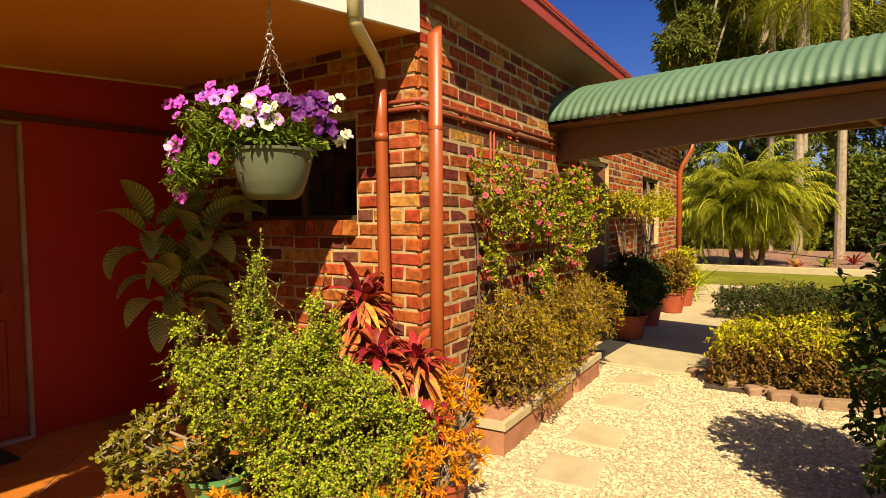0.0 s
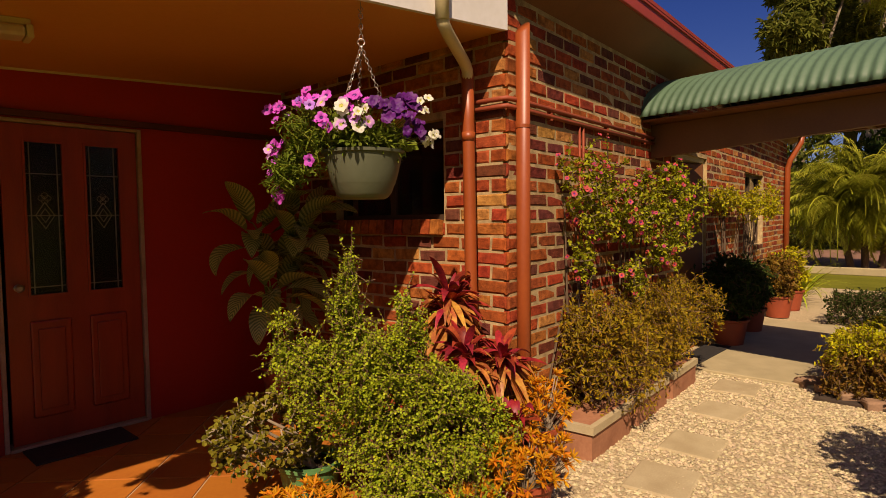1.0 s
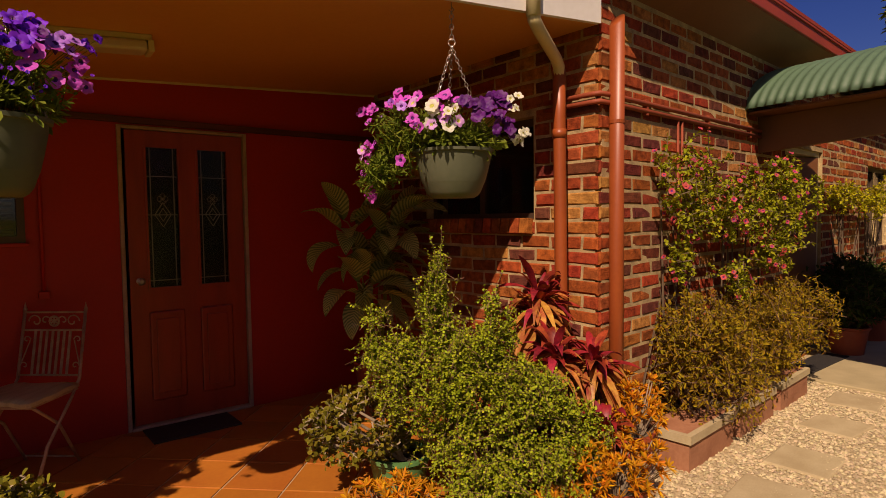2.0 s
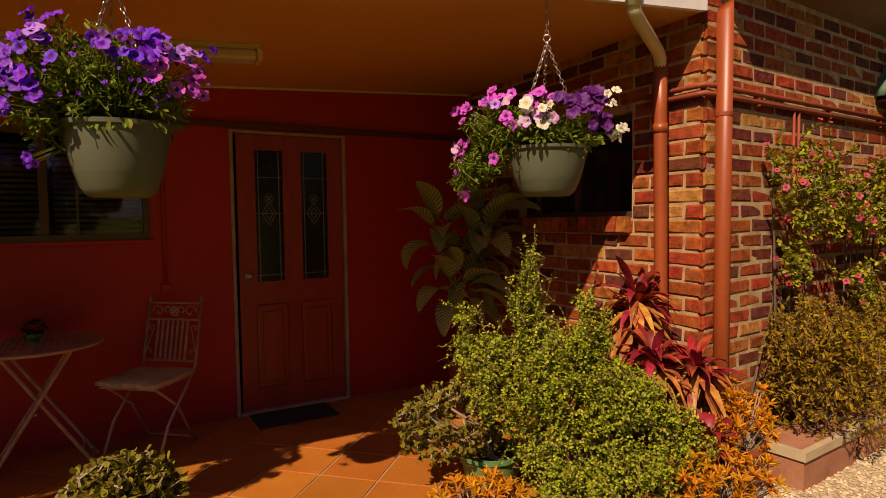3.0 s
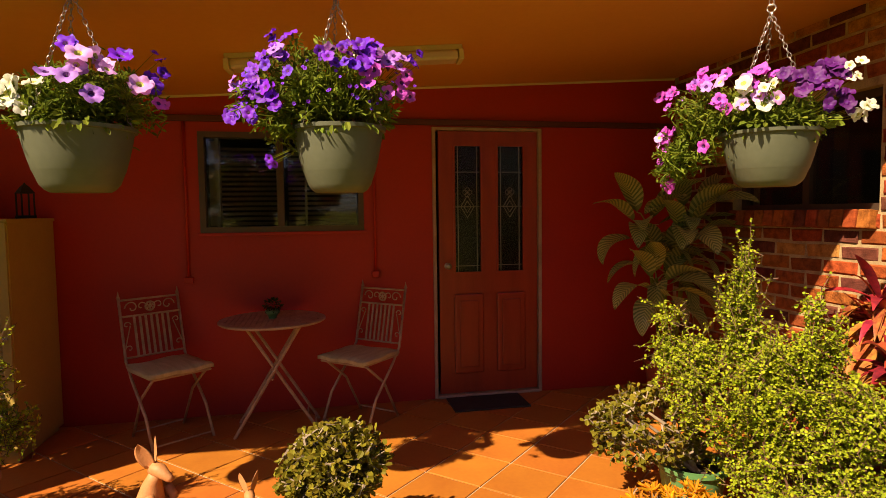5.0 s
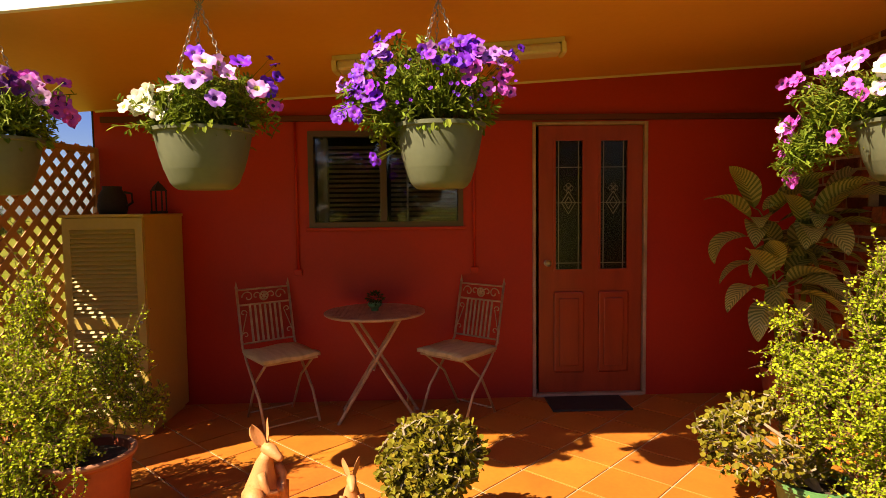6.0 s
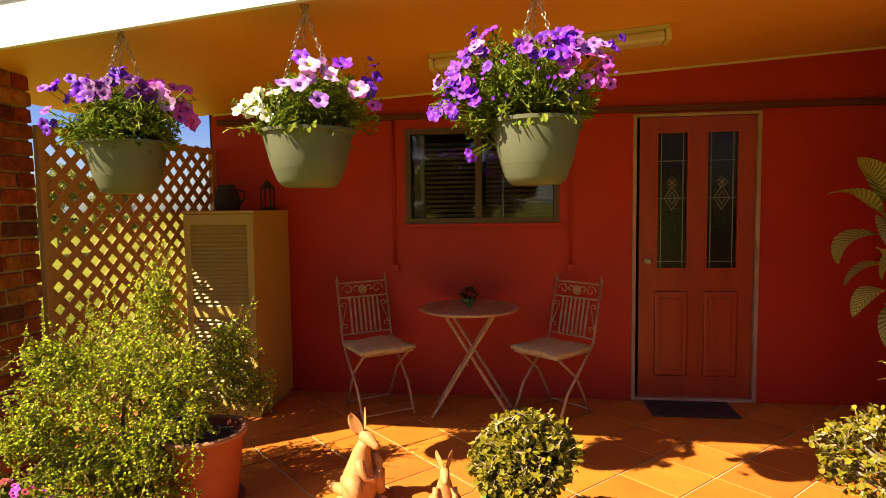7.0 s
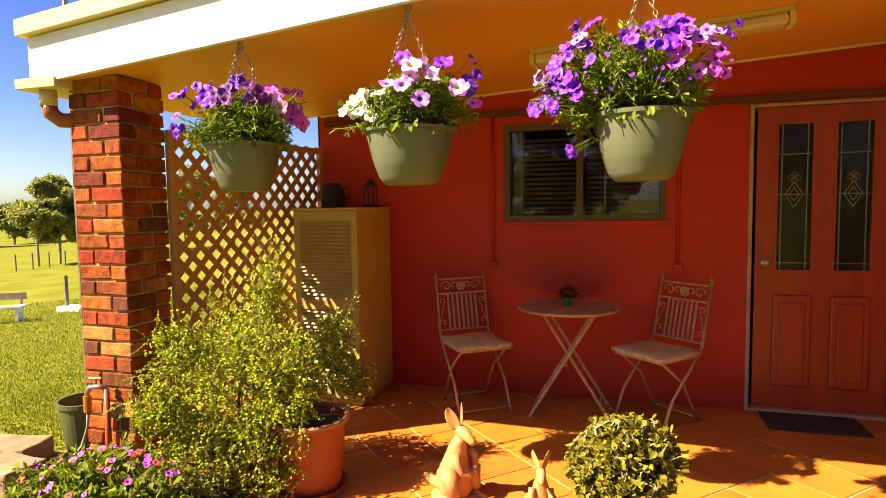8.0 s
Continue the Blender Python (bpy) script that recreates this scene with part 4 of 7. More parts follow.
# ---- lattice, cupboard, brick pillar
def lattice():
    a, b = Vector((-2.57, 2.955, 0)), Vector((-2.34, 4.40, 0))
    L, Hh, z0 = (b - a).length, 1.90, 0.0
    ang = math.degrees(math.atan2(b.y - a.y, b.x - a.x))
    t = thing("lattice_screen", tuple(a), "tan timber diagonal lattice screen closing the porch side", "lattice", turn=ang)
    step, w = 0.127, 0.040
    bar = {}

    def slat_data(ln):
        key = round(ln, 2)
        if key not in bar:
            bm = one_box(-ln / 2, ln / 2, -0.003, 0.003, -w / 2, w / 2)
            me = bpy.data.meshes.new("slat")
            bm.to_mesh(me)
            bm.free()
            me.materials.append(LATTICE_TAN)
            bar[key] = me
        return bar[key]
    for sgn, y in ((1, -0.004), (-1, 0.004)):
        c = -Hh
        while c < L:
            p0, p1 = max(0.0, c), min(L, c + Hh)
            if p1 - p0 > 0.06:
                xs = (p0, p1)
                zs = (xs[0] - c, xs[1] - c) if sgn > 0 else (Hh - (xs[0] - c), Hh - (xs[1] - c))
                ob = new("slat", slat_data(math.hypot(xs[1] - xs[0], zs[1] - zs[0])))
                ob.parent = t
                ob.matrix_basis = pose((xs[0] + xs[1]) / 2, y, (zs[0] + zs[1]) / 2 + z0, 0, -45 * sgn, 0)
            c += step
    for q in ((-0.02, 0.02, 0, Hh), (L - 0.045, L, 0, Hh), (0.02, L - 0.045, Hh - 0.04, Hh), (0.02, L - 0.045, 0, 0.04)):
        part("frame", one_box(q[0], q[1], -0.018, 0.018, q[2], q[3], bevel=0.003), LATTICE_TAN, t)


lattice()


def cupboard():
    t = thing("cupboard", (-2.25, 3.78, 0), "tan painted cupboard with louvred doors beside the lattice", "cupboard")
    w, dp, h = 0.50, 0.61, 1.425
    part("side_panel", one_box(w - 0.018, w, 0.02, dp, 0.03, h - 0.02), CUPBOARD_TAN, t)
    part("side_panel", one_box(0, 0.018, 0.02, dp, 0.03, h - 0.02), CUPBOARD_TAN, t)
    part("back_panel", one_box(0.018, w - 0.018, dp - 0.01, dp, 0.03, h - 0.02), CUPBOARD_TAN, t)
    part("bottom", one_box(0.018, w - 0.018, 0.02, dp - 0.01, 0.03, 0.05), CUPBOARD_TAN, t)
    part("top", one_box(-0.008, w + 0.010, -0.008, dp + 0.0, h - 0.02, h, bevel=0.004), CUPBOARD_TAN, t)
    part("plinth", one_box(0.02, w - 0.02, 0.04, dp - 0.02, 0.0, 0.03), CUPBOARD_TAN, t)
    d = part("door", wall_with_openings(bmesh.new(), 0.004, w - 0.004, 0.06, h - 0.024, 0.0, 0.02, [(0.05, w - 0.05, 0.14, 0.70), (0.05, w - 0.05, 0.77, 1.33)]), CUPBOARD_TAN, t)
    sl = one_box(0.05, w - 0.05, -0.004, 0.004, -0.017, 0.017)
    me = bpy.data.meshes.new("slat")
    sl.to_mesh(me)
    sl.free()
    me.materials.append(CUPBOARD_TAN)
    for z0 in (0.14, 0.77):
        for k in range(20):
            ob = new("slat", me)
            ob.parent = d
            ob.matrix_basis = pose(0, 0.012, z0 + 0.014 + k * 0.028, -38, 0, 0)
    # near-black sheet behind the louvres, added for the shade between slats
    part("backing", one_box(0.03, w - 0.03, 0.022, 0.026, 0.1, 1.38), INNER_SHADE, t)
    part("knob", lathe(bmesh.new(), [(0.003, 0), (0.012, 0.004), (0.014, 0.016), (0.003, 0.022)], 12), STEEL, d).matrix_basis = pose(0.47, 0.0, 0.74, 90, 0, 0)


cupboard()
t = thing("kettle_jug", (-2.13, 4.18, 1.425), "dark enamel jug standing on the cupboard", "jug")
part("body", lathe(bmesh.new(), [(0.01, 0), (0.085, 0.0), (0.095, 0.05), (0.085, 0.13), (0.06, 0.17), (0.062, 0.19), (0.01, 0.185)], 24), BLACK, t, smooth=True)
part("handle", tube(bmesh.new(), [(0.08, 0, 0.15), (0.13, 0, 0.14), (0.135, 0, 0.08), (0.09, 0, 0.05)], 0.009, 6), BLACK, t)
t = thing("lantern", (-1.86, 4.28, 1.425), "small dark metal lantern on the cupboard", "lantern")
part("base", one_box(-0.045, 0.045, -0.045, 0.045, 0, 0.02, bevel=0.004), BLACK, t)
for sx, sy in ((-1, -1), (1, -1), (1, 1), (-1, 1)):
    part("post", one_box(sx * 0.036 - 0.004, sx * 0.036 + 0.004, sy * 0.036 - 0.004, sy * 0.036 + 0.004, 0.02, 0.16), BLACK, t)
part("cap", lathe(bmesh.new(), [(0.002, 0.16), (0.062, 0.16), (0.03, 0.20), (0.008, 0.22), (0.002, 0.23)], 4), BLACK, t)


def pillar():
    x1, y0, s, zt = -2.60, 2.615, 0.335, 2.16
    x0 = x1 - s
    t = tagged(mesh_object("pillar", one_box(x0 + 0.014, x1 - 0.014, y0 + 0.014, y0 + s - 0.014, -0.1, zt), MORTAR),
               "square red brick pillar with raked joints holding the porch roof", "pillar", "", "structure")
    rng = random.Random(4)
    lz = 0.0865

    def block(lx, ly, k):
        key = ("block", round(lx, 3), round(ly, 3), k)
        if key not in BRICKS:
            bm = one_box(-lx / 2, lx / 2, -ly / 2, ly / 2, -0.0375, 0.0375)
            bmesh.ops.bevel(bm, geom=bm.edges[:], offset=0.006, segments=1, affect="EDGES")
            rr = random.Random(k * 7 + int(lx * 1000))
            for v in bm.verts:
                v.co += Vector((rr.uniform(-1, 1), rr.uniform(-1, 1), rr.uniform(-1, 1))) * 0.0026
            me = bpy.data.meshes.new("brick")
            bm.to_mesh(me)
            bm.free()
            me.materials.append(BRICK)
            BRICKS[key] = me
        return BRICKS[key]
    n = int((zt + 0.09) / lz)
    for r in range(n):
        z = -0.085 + lz * (r + 0.5)
        L, S = 0.215, 0.107
        g = s - L - S
        cx, cy = (x0 + x1) / 2, y0 + s / 2
        h = s / 2
        if r % 2:
            lay = ((-h + L / 2, -h + S / 2, L, S), (h - S / 2, -h + L / 2, S, L), (h - L / 2, h - S / 2, L, S), (-h + S / 2, h - L / 2, S, L))
        else:
            lay = ((h - L / 2, -h + S / 2, L, S), (h - S / 2, h - L / 2, S, L), (-h + L / 2, h - S / 2, L, S), (-h + S / 2, -h + L / 2, S, L))
        for dx, dy, lx, ly in lay:
            ob = new("brick", block(lx, ly, rng.randrange(4)))
            ob.parent = t
            ob.matrix_basis = pose(cx + dx + rng.uniform(-0.004, 0.004), cy + dy + rng.uniform(-0.005, 0.004), z, rng.uniform(-0.8, 0.8), rng.uniform(-0.8, 0.8), rng.uniform(-0.9, 0.9))


pillar()

# gutter return, elbow and pipe by the pillar
t = thing("downpipe", (-3.02, 2.56, 2.1), "short brown elbow of a downpipe under a cream gutter box", "downpipe", "downpipes")
part("gutter_box", one_box(-0.16, 0.12, -0.06, 0.30, -0.005, 0.05, bevel=0.004), CREAM, t, "cream gutter box")
part("outlet", tube(bmesh.new(), [(-0.02, 0.02, -0.005), (-0.02, 0.02, -0.09)], 0.045, 12), CREAM, t, smooth=True)
part("elbow", tube(bmesh.new(), [(-0.02, 0.02, -0.07), (-0.015, 0.03, -0.13), (0.02, 0.06, -0.165), (0.07, 0.09, -0.165), (0.12, 0.12, -0.15)], 0.042, 12), PIPE_PAINT, t, "terracotta painted elbow", smooth=True)


def wing_point(u, off, z):
    return WING_M @ Vector((u, -off, z))


# cream and terracotta downpipe in front of the end wall
t = thing("downpipe", (0, 0, 0), "downpipe, cream above and terracotta below, beside the brick corner", "downpipe", "downpipes")
part("upper_pipe", tube(bmesh.new(), [(2.25, 2.04, 2.86), (2.25, 2.04, 2.42)], 0.036, 12), CREAM, t, "cream upper pipe", smooth=True)
part("bend", tube(bmesh.new(), [(2.25, 2.04, 2.45), (2.265, 2.047, 2.405), (2.32, 2.07, 2.38), (2.645, 2.23, 2.315), (2.708, 2.262, 2.285), (2.72, 2.27, 2.22)], 0.034, 12), CREAM, t, smooth=True)
part("lower_pipe", tube(bmesh.new(), [(2.72, 2.27, 2.27), (2.722, 2.27, 2.0), (2.735, 2.268, 0.9), (2.738, 2.268, 0.0)], 0.037, 12), PIPE_PAINT, t, "terracotta painted lower pipe", smooth=True)
part("collar", tube(bmesh.new(), [(2.7225, 2.27, 1.93), (2.723, 2.27, 1.88)], 0.041, 12), PIPE_PAINT, t, smooth=True)
# thick vent pipe at the corner
t = thing("vent_pipe", (2.938, 2.030, -0.03), "thick terracotta painted pipe standing at the brick corner", "pipe")
bm = tube(bmesh.new(), [(0, 0, 0), (0, 0, 1.2), (0, 0, 2.56)], 0.042, 20)
for v in bm.verts:
    if v.co.z > 2.5:
        v.co.z += 1.0 * v.co.x
part("pipe", bm, PIPE_PAINT, t, smooth=True)
part("clip", tube(bmesh.new(), [(0, 0, 1.98), (0, 0, 2.0)], 0.045, 20), PIPE_PAINT, t)
# conduits along the brick course
t = thing("conduit", (0, 0, 0), "pair of brown conduits running along the brick wall", "conduit", "wall conduits")
for z, off in ((2.115, 0.026), (2.07, 0.022)):
    pts = [Vector((END_X - 0.03, 2.45, z - 0.0)), Vector((END_X - 0.03, 2.10, z)), Vector((END_X - 0.02, 2.06, z)), wing_point(0.05, off, z), wing_point(2.75, off, z)]
    part("pipe", tube(bmesh.new(), pts, 0.015, 8), TERRACOTTA, t, smooth=True)
for u in (0.93, 0.99):
    pts = [wing_point(u, 0.02, 2.06), wing_point(u + 0.01, 0.02, 0.98), wing_point(u + (0.03 if u > 0.95 else -0.04), 0.03, 0.92)]
    part("pipe", tube(bmesh.new(), pts, 0.009, 6), TERRACOTTA, t, smooth=True)
for u in (0.5, 1.4, 2.2):
    q = wing_point(u, 0.02, 2.09)
    part("saddle", one_box(q.x - 0.012, q.x + 0.012, q.y - 0.012, q.y + 0.02, 2.045, 2.14), TERRACOTTA, t)
# downpipe at the far end of the wing
t = thing("downpipe", (0, 0, 0), "terracotta downpipe at the far corner of the brick wing", "downpipe", "downpipes")
pts = [wing_point(9.55, 0.27, 2.90), wing_point(9.52, 0.25, 2.70), wing_point(9.45, 0.10, 2.40), wing_point(9.45, 0.06, 2.25), wing_point(9.45, 0.06, -0.03)]
part("pipe", tube(bmesh.new(), pts, 0.05, 10), PIPE_PAINT, t, smooth=True)


def framed_window(name, m, u0, u1, z0, z1, label, bars=1):
    t = tagged(new(name), label, "window", "", "structure")
    t.matrix_basis = m
    bm = bmesh.new()
    for a in ((u0, u1, z0, z0 + 0.045), (u0, u1, z1 - 0.045, z1), (u0, u0 + 0.045, z0 + 0.045, z1 - 0.045), (u1 - 0.045, u1, z0 + 0.045, z1 - 0.045)):
        box(bm, a[0], a[1], 0.07, 0.13, a[2], a[3])
    part("window_frame", bm, ALU, t, "bronze aluminium frame")
    for k in range(bars):
        c = u0 + (u1 - u0) * (k + 1) / (bars + 1)
        part("mullion", one_box(c - 0.025, c + 0.025, 0.075, 0.125, z0 + 0.045, z1 - 0.045), ALU, t)
    xs = [u0 + 0.045] + [u0 + (u1 - u0) * (k + 1) / (bars + 1) for k in range(bars)] + [u1 - 0.045]
    for a, b in zip(xs[:-1], xs[1:]):
        g = part("pane", one_box(a + 0.025 * (a != xs[0]), b - 0.025 * (b != xs[-1]), 0.10, 0.104, z0 + 0.045, z1 - 0.045), GLASS, t, "dark reflecting glass")
        g.visible_shadow = False
    return t


framed_window("window_2", END_M, *END_WIN, "dark sliding window in the brick end wall")
framed_window("window_3", WING_M, *WING_WIN, "bronze framed window in the brick wing")
# header bricks set on edge as the end wall's sill
sill = tagged(new("sill"), "sloping sill of bricks set on edge", "window sill", "", "structure")
sill.matrix_basis = END_M
bm = one_box(-0.037, 0.037, -0.12, 0.04, -0.10, 0.0, bevel=0.006)
me = bpy.data.meshes.new("brick")
bm.to_mesh(me)
bm.free()
me.materials.append(BRICK)
for k in range(13):
    ob = new("brick", me)
    ob.parent = sill
    ob.matrix_basis = pose(END_WIN[0] + 0.043 + k * 0.086, 0.075, 1.402, -8, 0, random.uniform(-1, 1))
# door into the wing, ajar
t = tagged(new("door_2"), "dark door standing ajar in the brick wing", "door", "", "structure")
t.matrix_basis = WING_M
u0, u1, z0, z1 = WING_DOOR
for a, b, c, d in ((u0, u0 + 0.05, 0, z1), (u1 - 0.05, u1, 0, z1), (u0 + 0.05, u1 - 0.05, z1 - 0.05, z1)):
    part("door_frame", one_box(a, b, 0.03, 0.15, c, d, bevel=0.004), CREAM, t, "cream door frame")
lf = part("leaf", one_box(0, 0.62, 0, 0.04, 0.02, z1 - 0.06, bevel=0.004), SOFFIT, t, "brown door leaf")
lf.matrix_basis = pose(u1 - 0.06, 0.06, 0, 0, 0, 165)
part("door_handle", tube(bmesh.new(), [(0.56, -0.03, 1.0), (0.46, -0.03, 1.0)], 0.009, 6), STEEL, lf)


# ---- hanging baskets of petunias
def hanging_basket(at, r, h, label, spread, blooms, seed, trail=(), turn=0, lean=0.0, crowd=1.3, rise=1.0, wide=1.0):
    x, y, zr = at
    t = thing("hanging_basket", (x, y, zr - h), label, "hanging basket", "hanging baskets under the porch edge", turn=turn)
    prof = [(0.02, 0.0), (r * 0.52, 0.0), (r * 0.60, 0.010), (r * 0.68, h * 0.12), (r * 0.765, h * 0.30), (r * 0.775, h * 0.315), (r * 0.785, h * 0.33), (r * 0.86, h * 0.55), (r * 0.93, h * 0.80), (r * 0.96, h * 0.93),
            (r * 1.02, h * 0.94), (r * 1.03, h), (r * 0.95, h), (r * 0.93, h * 0.9), (0.02, h * 0.9)]
    part("pot", lathe(bmesh.new(), prof, 56), GREY_POT, t, "sage plastic hanging pot", smooth=True).data.set_sharp_from_angle(angle=0.5)
    part("soil", lathe(bmesh.new(), [(0.01, h * 0.9), (r * 0.92, h * 0.9), (0.01, h * 0.95)], 24), SOIL, t)
    top = ceil_z(x, y) - (zr - h)
    ring = h + 0.50
    for k in range(3):
        a = math.radians(100 + 120 * k)
        bm = bmesh.new()
        chain(bm, (r * 0.97 * math.cos(a), r * 0.97 * math.sin(a), h), (0, 0, ring - 0.01))
        part("chain", bm, STEEL, t, "rusty steel chain")
    bm = bmesh.new()
    torus_ring(bm, Matrix.Translation((0, 0, ring + 0.008)) @ Matrix.Rotation(math.pi / 2, 4, "X"), 0.016, 0.003, 14, 5)
    part("ring", bm, STEEL, t)
    bm = bmesh.new()
    chain(bm, (0, 0, ring + 0.02), (0, 0, top - 0.03), link=0.03, r=0.009, thick=0.0024)
    part("chain", bm, STEEL, t)
    bm = bmesh.new()
    tube(bm, [(0, 0, top), (0, 0, top - 0.02), (0.012, 0, top - 0.035), (0, 0, top - 0.05), (-0.012, 0, top - 0.035)], 0.0025, 5)
    part("hook", bm, STEEL, t, "ceiling hook")
    rng = np.random.default_rng(seed)
    rx, rz = spread
    tips, ways = lumpy(rng, 430, (lean, 0, h + rz * 0.27), (rx, r * 1.15, rz * 0.70), lumps=14, rough=0.6, low=-0.35, fill=0.3)
    for (ex, ez, er, en) in trail:
        t2, w2 = lumpy(rng, en, (ex, -0.05, ez), (er, er * 0.8, er * 1.1), rough=0.3)
        tips, ways = np.concatenate([tips, t2]), np.concatenate([ways, w2])
    p, d, segs = sprays(rng, tips, ways, 9, 0.13, 0.6)
    leaves("foliage", p, d, 0.031, 0.011, L_BASKET, t, rng, "narrow bright green leaves")
    n2 = 150
    p2, d2 = lumpy(rng, n2, (0, 0, h + 0.02), (r * 1.12, r * 1.12, 0.06), low=-0.7, fill=0.7)
    leaves("broad_leaf", p2, d2 + np.array([0, 0, -0.3]), 0.044, 0.022, L_BASKET, t, rng)
    twigs_mesh("stem", segs, L_MID, t, r=0.0022)
    for m, n, (cx, cz), (sx, sz), rad in blooms:
        n = n if n < 3 else round(n * crowd)
        fx = wide * (cx + rng.uniform(-1, 1, n) * sx)
        fz = h + (cz - h) * rise + rng.uniform(-1, 1, n) * sz
        q = np.clip(1 - (((fx - lean) / (rx * 1.1)) ** 2 + ((fz - h - rz * 0.2) / (rz * 1.1)) ** 2), 0.02, 1)
        fy = -np.sqrt(q) * r * 1.25 * rng.uniform(0.7, 1.05, n)
        P = np.stack([fx, fy, fz], 1)
        D = unit(P - np.array([lean, 0.1, h])) * 0.7 + np.array([-0.2, -0.75, 0.2]) + rng.normal(size=(n, 3)) * 0.38
        flower_mesh("blossom", P, D, rad * 0.93, m, t, rng)
        twigs_mesh("flower_stalk", [(a * 0.72 + np.array([0, 0, 0.28 * h]), a) for a in P], L_MID, t, r=0.0018)
    return t


hanging_basket((0.074, 2.37, 1.762), 0.178, 0.25, "sage hanging basket overflowing with purple and pink petunias", (0.29, 0.29),
               [(F_PURPLE, 7, (-0.22, 0.58), (0.07, 0.06), 0.029), (F_LILAC, 3, (-0.20, 0.54), (0.05, 0.03), 0.030), (F_PURPLE, 7, (-0.03, 0.54), (0.07, 0.05), 0.029),
                (F_PURPLE, 7, (0.10, 0.58), (0.07, 0.04), 0.029), (F_PURPLE, 7, (-0.35, 0.43), (0.06, 0.06), 0.029), (F_LILAC, 3, (-0.33, 0.44), (0.08, 0.03), 0.029),
                (F_PURPLE, 7, (-0.27, 0.40), (0.06, 0.08), 0.029), (F_PURPLE, 4, (-0.33, 0.30), (0.08, 0.03), 0.031), (F_PURPLE, 2, (-0.16, 0.43), (0.03, 0.03), 0.031),
                (F_PINK, 8, (0.20, 0.42), (0.11, 0.07), 0.032), (F_LILAC, 5, (0.18, 0.53), (0.08, 0.04), 0.032), (F_PURPLE, 3, (0.07, 0.47), (0.04, 0.03), 0.031),
                (F_PURPLE, 3, (0.29, 0.56), (0.04, 0.04), 0.022), (F_DEEP, 5, (0.0, 0.55), (0.16, 0.03), 0.022), (F_PURPLE, 26, (-0.02, 0.41), (0.32, 0.09), 0.008),
                (F_PURPLE, 3, (-0.24, 0.10), (0.02, 0.02), 0.018)],
               11, trail=[(-0.22, 0.24, 0.07, 26), (-0.31, 0.36, 0.07, 26)], turn=-2, lean=-0.05, crowd=1.5, rise=0.87)
hanging_basket((1.842, 2.185, 1.745), 0.192, 0.225, "sage hanging basket of pink, white and deep purple petunias", (0.30, 0.22),
               [(F_PINK, 5, (-0.47, 0.41), (0.05, 0.05), 0.033), (F_PINK, 6, (-0.31, 0.45), (0.08, 0.03), 0.032), (F_LILAC, 3, (-0.33, 0.42), (0.10, 0.05), 0.026),
                (F_PINK, 3, (-0.22, 0.46), (0.10, 0.05), 0.028), (F_PINK, 3, (-0.20, 0.32), (0.05, 0.03), 0.036), (F_PALE_PINK, 5, (-0.10, 0.38), (0.14, 0.06), 0.034), (F_PINK, 4, (-0.03, 0.43), (0.06, 0.03), 0.035),
                (F_PINK, 8, (-0.47, 0.19), (0.05, 0.09), 0.034), (F_PALE_PINK, 4, (-0.47, 0.16), (0.06, 0.10), 0.024), (F_PINK, 5, (-0.43, 0.04), (0.06, 0.05), 0.031), (F_PINK, 1, (-0.30, 0.17), (0.02, 0.02), 0.034),
                (F_WHITE, 5, (-0.04, 0.36), (0.10, 0.05), 0.034), (F_WHITE, 3, (0.35, 0.45), (0.03, 0.04), 0.028), (F_WHITE, 5, (0.38, 0.29), (0.05, 0.04), 0.030),
                (F_DEEP, 8, (0.12, 0.41), (0.07, 0.05), 0.034), (F_DEEP, 8, (0.25, 0.45), (0.08, 0.04), 0.034), (F_DEEP, 9, (0.28, 0.35), (0.05, 0.07), 0.032)],
               12, trail=[(-0.36, 0.12, 0.10, 70), (-0.29, 0.20, 0.11, 50)], turn=-40, lean=-0.05, wide=0.84)
hanging_basket((-0.865, 2.42, 1.755), 0.192, 0.235, "sage hanging basket of lilac and white petunias", (0.23, 0.24),
               [(F_WHITE, 12, (-0.24, 0.33), (0.10, 0.05), 0.040), (F_PALE_PINK, 6, (0.05, 0.48), (0.08, 0.05), 0.042), (F_LILAC, 4, (-0.04, 0.46), (0.07, 0.06), 0.036), (F_PURPLE, 2, (-0.01, 0.56), (0.02, 0.02), 0.036),
                (F_PURPLE, 2, (0.17, 0.53), (0.02, 0.02), 0.044), (F_LILAC, 2, (0.055, 0.33), (0.01, 0.01), 0.042), (F_PALE_PINK, 2, (0.24, 0.385), (0.02, 0.02), 0.044), (F_PURPLE, 3, (0.31, 0.45), (0.03, 0.04), 0.036),
                (F_PURPLE, 2, (0.32, 0.55), (0.02, 0.02), 0.022), (F_PINK, 2, (0.32, 0.34), (0.02, 0.03), 0.036)], 13, turn=19.7, lean=0.03, crowd=1.0, rise=0.88, wide=0.86)
